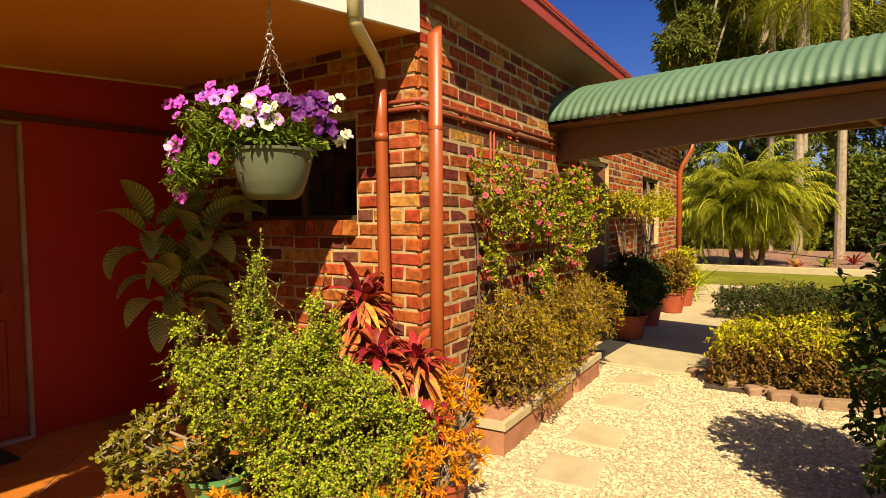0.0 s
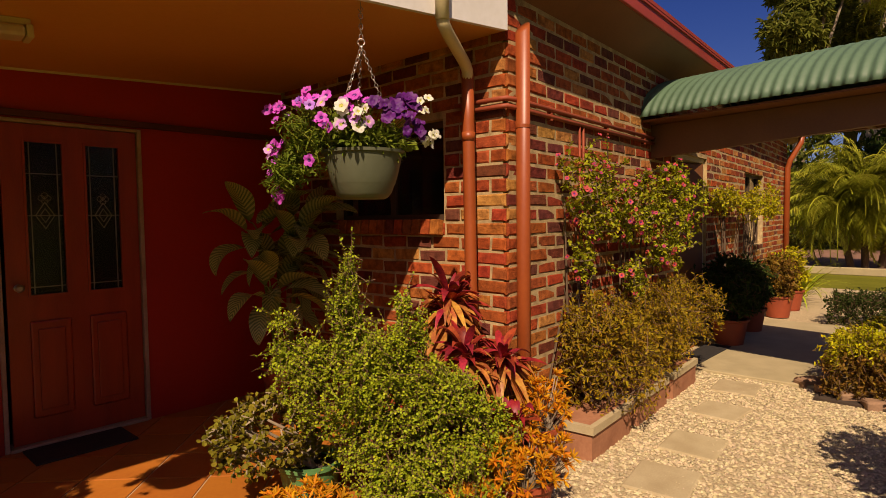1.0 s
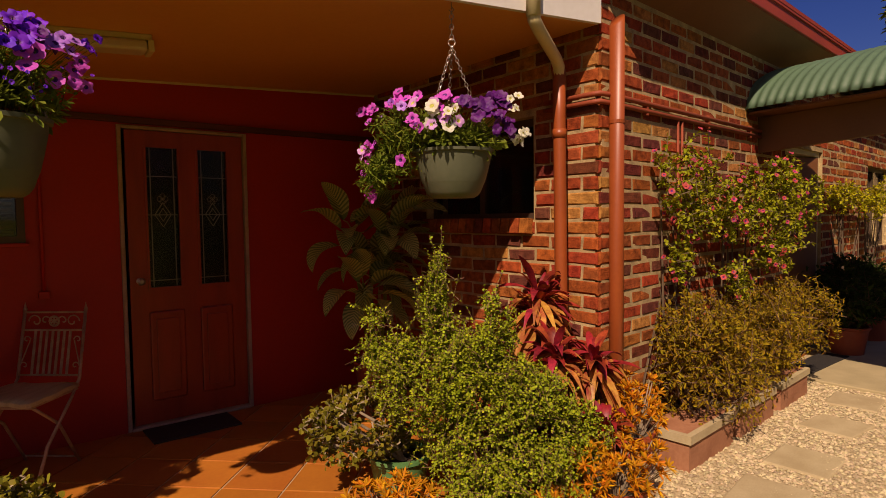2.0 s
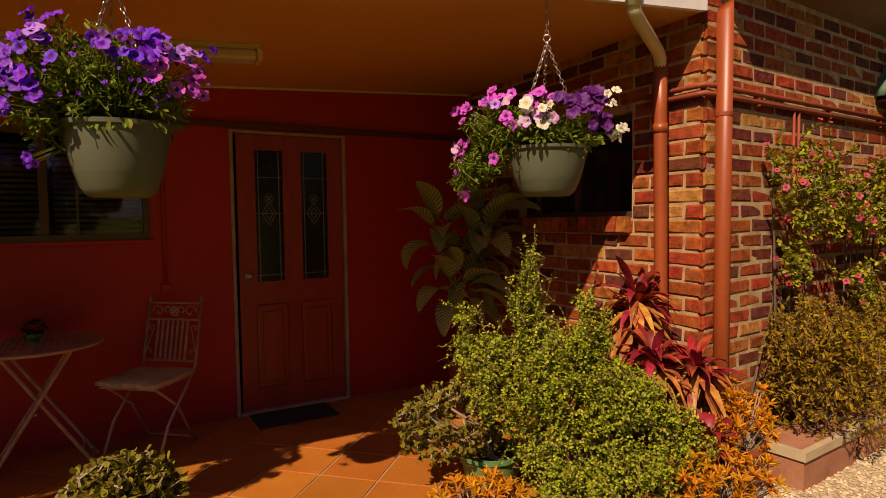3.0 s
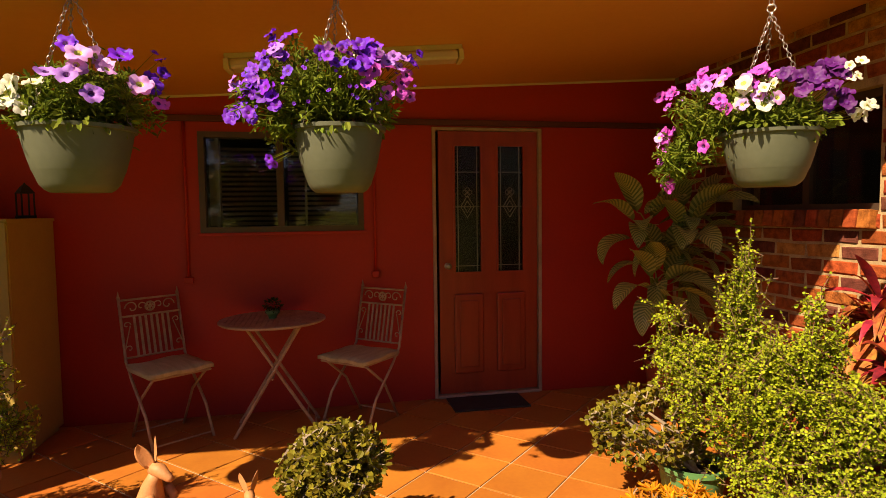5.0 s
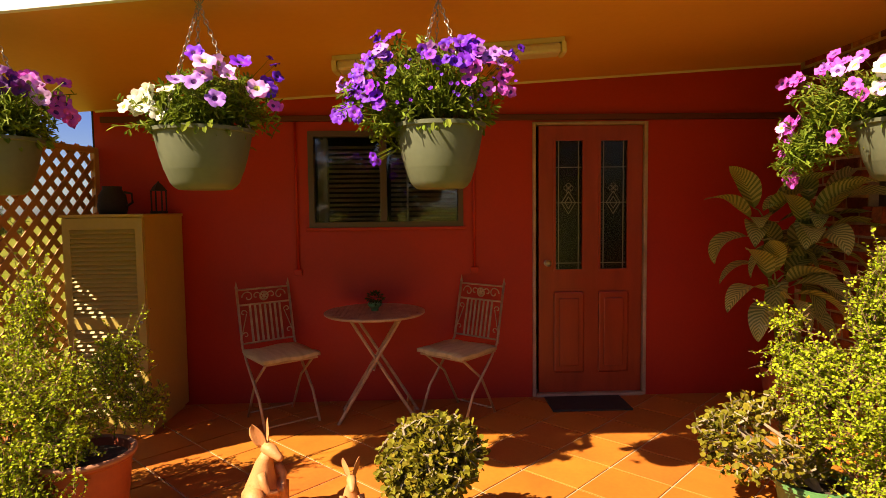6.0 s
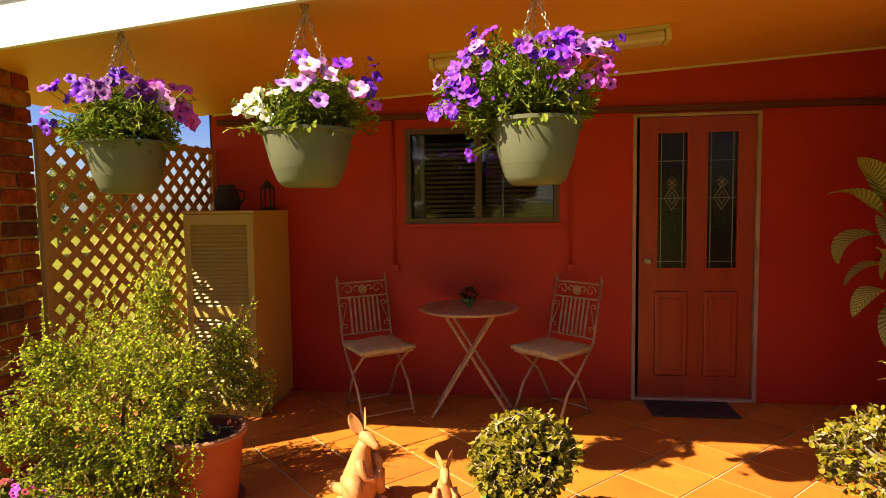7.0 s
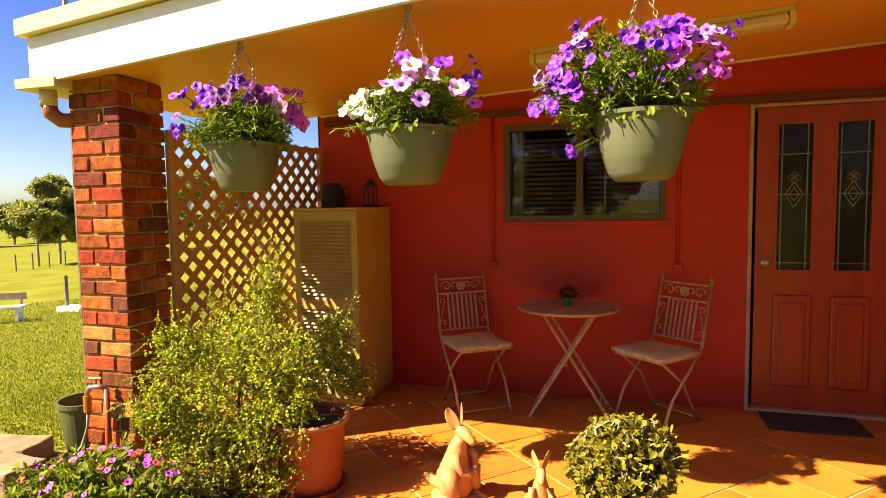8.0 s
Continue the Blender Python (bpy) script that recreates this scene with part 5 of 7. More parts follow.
hanging_basket((-1.72, 2.47, 1.735), 0.176, 0.225, "sage hanging basket of dark purple and rose petunias", (0.23, 0.22),
               [(F_PURPLE, 9, (-0.22, 0.46), (0.10, 0.05), 0.034), (F_DEEP, 6, (-0.15, 0.47), (0.12, 0.05), 0.034), (F_LILAC, 4, (-0.14, 0.49), (0.12, 0.04), 0.028), (F_PURPLE, 4, (0.0, 0.55), (0.06, 0.04), 0.030),
                (F_DEEP, 6, (0.09, 0.48), (0.06, 0.05), 0.034), (F_PINK, 8, (0.22, 0.47), (0.09, 0.06), 0.036), (F_PALE_PINK, 3, (0.18, 0.44), (0.05, 0.04), 0.038), (F_PINK, 4, (0.30, 0.35), (0.05, 0.06), 0.038),
                (F_PURPLE, 4, (-0.34, 0.36), (0.03, 0.09), 0.028)], 14, turn=34.8, rise=0.88, wide=0.82)


# ---- statues of kangaroos
def roo(at, s, turn, label):
    bm = bmesh.new()
    tube(bm, [(0, 0.00, 0.0), (0, 0.0, 0.03), (-0.005, 0, 0.09), (0.0, 0, 0.15), (0.012, 0, 0.21), (0.022, 0, 0.26), (0.034, 0, 0.295), (0.045, 0, 0.32)], [0.055, 0.082, 0.088, 0.074, 0.056, 0.044, 0.031, 0.027], 18)
    tube(bm, [(0.018, 0, 0.325), (0.04, 0, 0.338), (0.07, 0, 0.330), (0.096, 0, 0.314), (0.118, 0, 0.302), (0.128, 0, 0.295)], [0.018, 0.031, 0.030, 0.022, 0.017, 0.009], 14)
    for sy in (-1, 1):
        # leaf-shaped ears, hollowed towards the front
        b0 = []
        for k in range(9):
            q = k / 8
            w = 0.034 * math.sin(math.pi * min(0.12 + 0.88 * q, 1.0)) ** 0.7 if k < 8 else 0.001
            c = Vector((0.030 - 0.028 * q, sy * (0.016 + 0.034 * q), 0.345 + 0.115 * q))
            row = []
            for a in range(8):
                g = a * math.tau / 8
                # the hollow faces sideways and forwards, the width runs across it
                cup = 0.006 * math.cos(g) - (0.016 * (1 - abs(math.sin(g))) if math.cos(g) > 0 else 0.0)
                row.append(bm.verts.new(c + Vector((w * math.sin(g) * 0.8 + 0.5 * cup, -0.6 * sy * w * math.sin(g) - 0.8 * cup * 1.0, 0))))
            b0.append(row)
        for r0, r1 in zip(b0[:-1], b0[1:]):
            for a in range(8):
                bm.faces.new((r0[a], r0[(a + 1) % 8], r1[(a + 1) % 8], r1[a]))
        bm.faces.new(b0[0][::-1])
        bm.faces.new(b0[-1])
        tube(bm, [(0.05, sy * 0.055, 0.24), (0.075, sy * 0.062, 0.20), (0.085, sy * 0.05, 0.155), (0.105, sy * 0.022, 0.15), (0.112, sy * 0.012, 0.135)], [0.022, 0.019, 0.015, 0.012, 0.012], 10)
        tube(bm, [(-0.02, sy * 0.055, 0.14), (0.05, sy * 0.075, 0.12), (0.06, sy * 0.075, 0.05), (0.03, sy * 0.07, 0.018)], [0.045, 0.05, 0.034, 0.02], 12)
        tube(bm, [(-0.01, sy * 0.072, 0.014), (0.07, sy * 0.075, 0.014), (0.14, sy * 0.07, 0.009)], [0.017, 0.018, 0.009], 8)
    tube(bm, [(-0.05, 0, 0.06), (-0.12, 0, 0.03), (-0.20, 0.02, 0.016), (-0.27, 0.05, 0.012)], [0.05, 0.032, 0.022, 0.008], 12)
    lathe(bm, [(0.02, -0.001), (0.12, -0.001), (0.12, 0.012), (0.02, 0.014)], 24)
    bmesh.ops.scale(bm, vec=(s, s, s), verts=bm.verts)
    ob = mesh_object("kangaroo_statue", bm, STATUE, None, "", True)
    tagged(ob, label, "statue", "kangaroo statues on the tiles")
    ob.matrix_basis = pose(*at, 0, 0, turn)


roo((-0.77, 2.73, 0.0), 1.0, -28, "terracotta kangaroo statue standing upright on the tiles")
roo((-0.335, 2.60, 0.0), 0.72, -80, "smaller terracotta kangaroo statue beside the larger one")
# ---- plants round the porch
def potted(name, at, label, category, pot_args, foliage):
    """A pot with a plant of its own kind in it: pot_args (r_top, r_bottom, height, material, saucer)."""
    t = pot(name, at, label, *pot_args[:4], category, saucer=pot_args[4])
    foliage(t, pot_args[2])
    return t


BIG_POT = pot("terracotta_pot", (-1.51, 2.63, 0.0), "large terracotta pot with a pale worn rim on the tiles", 0.19, 0.148, 0.37, TERRACOTTA, saucer=True)
bm = bmesh.new()
torus_ring(bm, Matrix.Translation((0, 0, 0.368)), 0.194, 0.013, 48, 8)
part("rim", bm, TROUGH_CLAY, BIG_POT, "pale weathered rim", smooth=True)
def outward(right, far, z, r3, n):
    """A lump of a bush placed across and along the way from the porch step to the brick pillar."""
    return (0.823 * right - 0.568 * far, 0.568 * right + 0.823 * far, z, r3, n)


shrub("elephant_bush", (-1.76, 2.55, 0.0), "tall yellow-green elephant bush growing from the terracotta pot", "shrub", (0.38, 0.28, 0.33), 0.55, 560, 16, (0.0130, 0.0122), L_PORTU, 21,
      reach=0.14, rough=0.85, sprigs=60, sprig_len=0.16, fold=0.08,
      extra=[outward(0.08, 0.05, 0.96, (0.10, 0.09, 0.22), 100), outward(-0.36, 0.05, 0.76, (0.15, 0.13, 0.15), 120), outward(-0.45, 0.0, 0.50, (0.17, 0.14, 0.15), 150), outward(-0.27, -0.05, 0.25, (0.24, 0.2, 0.24), 380),
             outward(0.42, 0.1, 0.72, (0.12, 0.12, 0.19), 150), outward(0.50, 0.08, 0.50, (0.15, 0.13, 0.13), 120), outward(0.0, -0.12, 0.25, (0.22, 0.15, 0.24), 340), outward(0.12, -0.16, 0.46, (0.16, 0.10, 0.12), 120),
             outward(-0.1, 0.28, 0.62, (0.32, 0.22, 0.34), 330), outward(0.22, 0.27, 0.52, (0.24, 0.18, 0.28), 200)],
      stem_mat=TWIG, limbs=16, limb_r=0.012, twig_r=0.002, base_z=0.1, wide_at=0.6, droop=0.02)


def beside(right, far, z, r3, n):
    """A lump of a bush placed across and along the way from the porch step to the brick corner."""
    return (0.749 * right + 0.663 * far, -0.663 * right + 0.749 * far, z, r3, n)


shrub("elephant_bush", (1.86, 2.10, 0.0), "broad yellow-green elephant bush beside the brick corner", "shrub", (0.36, 0.34, 0.38), 0.50, 900, 17, (0.0130, 0.0122), L_PORTU, 22,
      reach=0.12, rough=0.8, sprigs=90, sprig_len=0.13, fold=0.08,
      extra=[beside(-0.16, 0.05, 0.92, (0.10, 0.09, 0.20), 110), beside(-0.15, 0.05, 1.17, (0.045, 0.04, 0.11), 34), beside(-0.17, 0.05, 1.02, (0.09, 0.08, 0.12), 50),
             beside(-0.38, 0.1, 0.74, (0.15, 0.15, 0.14), 190), beside(-0.47, 0.1, 0.95, (0.05, 0.05, 0.07), 20), beside(-0.50, 0.1, 0.80, (0.06, 0.06, 0.06), 24), beside(-0.02, 0.0, 0.80, (0.2, 0.18, 0.14), 230), beside(-0.2, 0.0, 0.66, (0.28, 0.24, 0.2), 300), beside(0.2, 0.0, 0.66, (0.2, 0.2, 0.16), 200),
             beside(0.14, 0.05, 0.86, (0.11, 0.10, 0.13), 110), beside(0.10, 0.05, 1.0, (0.04, 0.04, 0.07), 18), beside(0.34, -0.05, 0.58, (0.18, 0.16, 0.15), 230), beside(0.50, -0.05, 0.40, (0.15, 0.15, 0.18), 230),
             beside(0.3, -0.15, 0.22, (0.30, 0.24, 0.24), 400), beside(0.08, -0.2, 0.2, (0.26, 0.2, 0.22), 300)],
      stem_mat=TWIG, limbs=20, limb_r=0.011, twig_r=0.002, wide_at=0.6, droop=0.02)


def jade_leaves(t, h, centre, radii, n, seed, mat_=None, size=(0.042, 0.032), per=7, limbs=14):
    rng = np.random.default_rng(seed)
    tips, ways = lumpy(rng, n, centre, radii, rough=0.3, low=-0.75, fill=0.62)
    p, d, segs = sprays(rng, tips, ways, per, 0.065, 0.5)
    leaves("foliage", p, d, size[0], size[1], mat_ or L_JADE, t, rng, wide_at=0.7, droop=0.0)
    twigs_mesh("twig", segs, PALE_BARK, t, r=0.005)
    bm = bmesh.new()
    for q in tips[:limbs]:
        q = Vector(q)
        b0 = Vector((rng.normal() * 0.02, rng.normal() * 0.02, h - 0.05))
        tube(bm, [b0, b0.lerp(q, 0.5) + Vector(rng.normal(size=3) * 0.03), b0.lerp(q, 0.95)], [0.016, 0.011, 0.006], 6)
    part("limb", bm, PALE_BARK, t, "grey twisted limbs")


potted("jade_plant", (0.0, 2.45, 0.0), "round clipped jade plant in a green pot on the tiles", "potted plant", (0.15, 0.11, 0.20, GREEN_POT, False),
       lambda t, h: jade_leaves(t, h, (0, 0, 0.37), (0.215, 0.21, 0.20), 680, 31, size=(0.029, 0.025)))
potted("jade_plant", (1.72, 2.50, 0.0), "sprawling jade plant in a bright green pot", "potted plant", (0.16, 0.12, 0.22, GREEN_POT, False),
       lambda t, h: jade_leaves(t, h, (-0.20, 0.08, 0.36), (0.34, 0.26, 0.19), 300, 32, size=(0.029, 0.024)))


def rosettes(t, h, centre, radii, n, seed, mat_, ln=0.045, wd=0.011, per=11):
    rng = np.random.default_rng(seed)
    tips, ways = lumpy(rng, n, centre, radii, rough=0.25, low=-0.3, fill=0.55)
    ways = unit(ways * 0.6 + np.array([-0.1, -0.3, 0.6]))
    P = np.repeat(tips, per, 0)
    W = np.repeat(ways, per, 0)
    D = unit(unit(np.cross(W, rng.normal(size=(len(P), 3)))) + W * rng.uniform(0.1, 0.9, (len(P), 1)))
    leaves("foliage", P, D, ln, wd, mat_, t, rng, fold=0.5, droop=-0.1)
    twigs_mesh("stem", [(np.array([c[0] * 0.4 + centre[0] * 0.5, c[1] * 0.4 + centre[1] * 0.5, h - 0.04]), c) for c in tips], PALE_BARK, t, r=0.005)


potted("succulent_pot", (2.30, 1.60, -0.03), "orange stonecrop spilling from a terracotta pot", "potted plant", (0.15, 0.105, 0.22, TERRACOTTA, True),
       lambda t, h: rosettes(t, h, (0, 0, h + 0.05), (0.25, 0.22, 0.16), 150, 41, L_ORANGE))
potted("succulent_pot", (2.66, 1.78, -0.03), "orange stonecrop in a tall terracotta pot by the wall", "potted plant", (0.15, 0.11, 0.34, TERRACOTTA, False),
       lambda t, h: rosettes(t, h, (0.02, -0.02, h + 0.08), (0.18, 0.17, 0.19), 110, 42, L_ORANGE))
potted("succulent_pot", (1.42, 2.18, 0.0), "low orange stonecrop in a shallow terracotta bowl", "potted plant", (0.17, 0.13, 0.11, TERRACOTTA, False),
       lambda t, h: rosettes(t, h, (0.02, 0.0, h + 0.04), (0.26, 0.16, 0.10), 85, 43, L_ORANGE))
potted("succulent_pot", (1.98, 1.62, -0.03), "orange stonecrop mixed with green leaves in a clay pot", "potted plant", (0.14, 0.10, 0.14, TERRACOTTA, False),
       lambda t, h: rosettes(t, h, (0, 0, h + 0.03), (0.22, 0.18, 0.09), 80, 44, L_ORANGE))


def cordyline(at, pot_h, stem_h, seed, label, n=46, ln=0.27, r_pot=0.15):
    t = pot("cordyline_pot", at, label, r_pot, r_pot * 0.72, pot_h, TERRACOTTA, "potted plant", "red cordylines")
    rng = random.Random(seed)
    part("cane", tube(bmesh.new(), [(0, 0, pot_h - 0.05), (0.01, 0, pot_h + stem_h * 0.5), (0, 0, pot_h + stem_h)], [0.018, 0.015, 0.013], 8), BARK, t)
    for name, mat_, lo, hi, k0 in (("crimson_leaf", L_RED, 0.3, 1.2, n), ("bronze_leaf", L_RED_G, -0.4, 0.6, n * 3 // 2)):
        v, f = [], []
        for k in range(k0):
            a = rng.uniform(0, math.tau)
            el = rng.uniform(lo, hi)
            out = Vector((math.cos(a) * math.cos(el), math.sin(a) * math.cos(el), math.sin(el) * 0.6))
            zb = pot_h + stem_h * (rng.uniform(0.75, 1.0) if mat_ is L_RED else rng.uniform(0.6, 0.98))
            strap(v, f, (0, 0, zb), out, (0, 0, 1), ln * rng.uniform(0.7, 1.15), rng.uniform(0.038, 0.062), el * 0.5, rng.uniform(0.35, 0.9), 7, 0.35, 0.45, twist=rng.uniform(-0.5, 0.5))
        tagged(raw_mesh(name, v, f, mat_, t, "", True), kind="stuff")
    return t


cordyline((2.52, 2.26, -0.0), 0.30, 0.70, 51, "tall crimson cordyline in a terracotta pot by the bricks")
cordyline((2.34, 1.99, -0.0), 0.28, 0.45, 52, "crimson and bronze cordyline in a terracotta pot", n=40, ln=0.25)
cordyline((2.58, 1.93, -0.03), 0.34, 0.35, 53, "dark red cordyline in a terracotta pot on the gravel edge", n=40, ln=0.26)
cordyline((2.40, 1.72, -0.03), 0.22, 0.20, 55, "bronze and red cordyline low in a clay pot", n=30, ln=0.24)
cordyline((2.25, 2.42, -0.0), 0.28, 0.42, 54, "shaded crimson cordyline behind the elephant bush", n=32, ln=0.25)


def dumb_cane_leaf(parent, base, heading, rise, bend, length, width, rng):
    """Folded oval leaf with pale herringbone bands between the side veins."""
    rows, cols = 30, (-1.0, -0.5, 0.0, 0.5, 1.0)
    flat = Vector((math.cos(heading), math.sin(heading), 0))
    side = Vector((-math.sin(heading), math.cos(heading), 0))
    tilt = rng.uniform(-0.5, 0.5)
    spine, at = [], Vector(base)
    for k in range(rows + 8):
        e = rise - bend * (k / rows) ** 1.3
        way = flat * math.cos(e) + Vector((0, 0, math.sin(e)))
        spine.append((at.copy(), way))
        at += way * (length / rows)
    v, f, bands = [], [], []
    for k in range(rows + 1):
        for c in cols:
            s = min(k / rows + 0.20 * abs(c) * math.sin(math.pi * k / rows), 1.0)
            p, way = spine[round(s * rows)]
            p = p + way * ((s * rows - round(s * rows)) * length / rows)
            up = side.cross(way) * -1
            across = side * math.cos(tilt) + up * math.sin(tilt)
            w = width * 0.5 * max(math.sin(math.pi * s ** 0.85), 0.0) ** 0.8
            wave = 0.06 * width * math.sin(9 * s + heading) * abs(c)
            v.append(p + across * (c * w) + up * (abs(c) * w * 0.28 + wave * (w / width)))
    n = len(cols)
    for k in range(rows):
        for c in range(n - 1):
            a = k * n + c
            f.append((a, a + 1, a + n + 1, a + n))
            bands.append(1 if (k % 2 and 2 < k < rows - 2) else 0)
    ob = raw_mesh("leaf", v, f, L_DIEF, parent, "", True)
    ob.data.materials.append(L_DIEF_PALE)
    ob.data.polygons.foreach_set("material_index", bands)
    return ob


def dieffenbachia():
    t = pot("dieffenbachia", (2.46, 3.88, 0.0), "variegated dumb cane with herringbone leaves in a terracotta pot", 0.17, 0.12, 0.34, TERRACOTTA, "potted plant")
    rng = random.Random(61)
    for k in range(5):
        a = k * 1.3
        top = Vector((0.17 * math.cos(a) - 0.05, 0.10 * math.sin(a) - 0.05, (1.42, 1.08, 1.36, 0.95, 1.28)[k]))
        part("cane", tube(bmesh.new(), [(0.03 * math.cos(a), 0.03 * math.sin(a), 0.28), (0.08 * math.cos(a), 0.07 * math.sin(a), 0.6), top], [0.016, 0.014, 0.011], 8), L_MID, t)
        for j in range(10):
            b = a + j * 2.4 + rng.uniform(-0.35, 0.35)
            if math.sin(b) > 0.5:
                b = -b
            low = j / 9
            rise = 1.25 - 1.3 * low + rng.uniform(-0.15, 0.15)
            foot = top - Vector((0, 0, 0.16 * low))
            stalk = foot + Vector((math.cos(b) * 0.10, math.sin(b) * 0.08, 0.06 * math.sin(rise)))
            part("stalk", tube(bmesh.new(), [foot, foot.lerp(stalk, 0.5) + Vector((0, 0, 0.015)), stalk], [0.006, 0.005, 0.004], 6), L_DIEF_PALE, t)
            dumb_cane_leaf(t, stalk, b, rise - 0.1, rng.uniform(0.8, 1.3) + 0.9 * low, rng.uniform(0.33, 0.43), rng.uniform(0.13, 0.17), rng)


dieffenbachia()


# ---- garden bed, tap and bucket by the left pillar
bm = bmesh.new()
box(bm, -3.35, -1.75, 1.75, 2.60, -0.15, 0.02)
bmesh.ops.subdivide_edges(bm, edges=bm.edges[:], cuts=6, use_grid_fill=True)
for v in bm.verts:
    v.co.z += 0.02 * noise.noise(v.co * 6)
structure("garden_bed", bm, SOIL, "dark soil bed in front of the brick pillar", "garden bed")
for k, (x, y, ln, ang, z) in enumerate(((-3.28, 2.42, 0.34, 12, 0.14), (-3.05, 2.22, 0.30, -4, 0.13))):
    bm = one_box(-ln / 2, ln / 2, -0.11, 0.11, -0.16, z, bevel=0.012)
    bmesh.ops.subdivide_edges(bm, edges=bm.edges[:], cuts=3, use_grid_fill=True)
    for v in bm.verts:
        v.co += Vector((noise.noise(v.co * 9), noise.noise(v.co * 9 + Vector((5, 0, 0))), noise.noise(v.co * 9 + Vector((0, 7, 0))))) * 0.012
    ob = mesh_object("sandstone_block", bm, ROCK)
    tagged(ob, "rough grey sandstone block edging the garden bed", "stone block", "edging blocks")
    ob.matrix_basis = pose(x, y, 0, 0, 0, ang)
shrub("periwinkle", (-2.22, 2.02, 0.0), "low periwinkle with bright green leaves and pink and white flowers", "flowers", (0.42, 0.26, 0.15), 0.17, 330, 8, (0.046, 0.022), L_MID, 71, reach=0.10, limbs=6, limb_r=0.005)
rngp = np.random.default_rng(72)
pp, dd = lumpy(rngp, 70, (-2.22, 2.02, 0.20), (0.42, 0.26, 0.15), low=0.1, fill=0.95)
per = [o for o in scene.objects if o.name.startswith("periwinkle")][0]
pp = pp - np.array([-2.22, 2.02, 0.0])
flower_mesh("blossom", pp[:38], dd[:38] + np.array([0, -0.5, 0.6]), 0.016, F_PINK, per, rngp, cup=0.12)
flower_mesh("blossom", pp[38:56], dd[38:56] + np.array([0, -0.5, 0.6]), 0.016, F_RED, per, rngp, cup=0.12)
flower_mesh("blossom", pp[56:], dd[56:] + np.array([0, -0.5, 0.6]), 0.016, F_WHITE, per, rngp, cup=0.12)
t = thing("garden_tap", (-2.74, 2.57, 0.0), "garden tap on a standpipe with an orange hose fitting", "garden tap")
part("standpipe", tube(bmesh.new(), [(0, 0, -0.05), (0, 0, 0.44)], 0.015, 10), PIPE_PAINT, t, smooth=True)
part("tap_body", tube(bmesh.new(), [(0.0, 0.0, 0.44), (-0.03, -0.02, 0.455), (-0.08, -0.03, 0.45), (-0.10, -0.035, 0.42), (-0.10, -0.035, 0.39)], 0.014, 10), STEEL, t, "dull metal spout", smooth=True)
part("handle", tube(bmesh.new(), [(-0.085, -0.03, 0.50), (-0.02, -0.01, 0.50)], 0.007, 8), STEEL, t)
part("handle_stem", tube(bmesh.new(), [(-0.05, -0.02, 0.455), (-0.05, -0.02, 0.50)], 0.007, 8), STEEL, t)
ORANGE = mat("orange_plastic", (0.60, 0.13, 0.02), rough=0.4, bump=0.02)
part("hose_fitting", tube(bmesh.new(), [(-0.10, -0.035, 0.40), (-0.10, -0.035, 0.31)], 0.021, 12), ORANGE, t, "orange hose fitting")
HOSE = mat("grey_hose", (0.36, 0.31, 0.24), rough=0.5, bump=0.02)
part("hose", tube(bmesh.new(), [(-0.10, -0.035, 0.31), (-0.105, -0.04, 0.22), (-0.13, -0.06, 0.12), (-0.20, -0.09, 0.03), (-0.3, -0.2, 0.02)], 0.008, 8), HOSE, t, smooth=True)
BUCKET = mat("olive_bucket", (0.075, 0.085, 0.03), (0.055, 0.06, 0.022), rough=0.45, scale=4, bump=0.04)
t = thing("bucket", (-3.06, 2.72, -0.06), "olive green plastic bucket beside the brick pillar", "bucket")
part("body", lathe(bmesh.new(), [(0.01, 0), (0.105, 0), (0.145, 0.34), (0.155, 0.345), (0.155, 0.37), (0.14, 0.37), (0.10, 0.02), (0.01, 0.02)], 32), BUCKET, t)

# ---- brick wing: troughs, climbers, pots
def trough(at, ln, w, h, turn, label):
    t = thing("planter_trough", at, label, "planter", "terracotta troughs along the wall", turn=turn)
    bm = wall_with_openings(bmesh.new(), 0, ln, 0, h, 0, w, [])
    r = bmesh.ops.inset_region(bm, faces=[f for f in bm.faces if f.normal.z > 0.9 or all(v.co.z > h - 1e-4 for v in f.verts)], thickness=0.028)
    top = [f for f in bm.faces if all(v.co.z > h - 1e-4 and 0.02 < v.co.x < ln - 0.02 and 0.02 < v.co.y < w - 0.02 for v in f.verts)]
    bmesh.ops.translate(bm, verts=list({v for f in top for v in f.verts}), vec=(0, 0, -0.04))
    part("body", bm, TROUGH_CLAY, t)
    part("rim", wall_with_openings(bmesh.new(), -0.015, ln + 0.015, h - 0.045, h + 0.004, -0.015, 0.022, []), PAVER, t, "pale weathered rim")
    part("rim", one_box(-0.015, 0.022, 0.022, w + 0.012, h - 0.045, h + 0.004), PAVER, t)
    part("soil", one_box(0.03, ln - 0.03, 0.03, w - 0.03, h - 0.042, h - 0.03), SOIL, t)
    return t


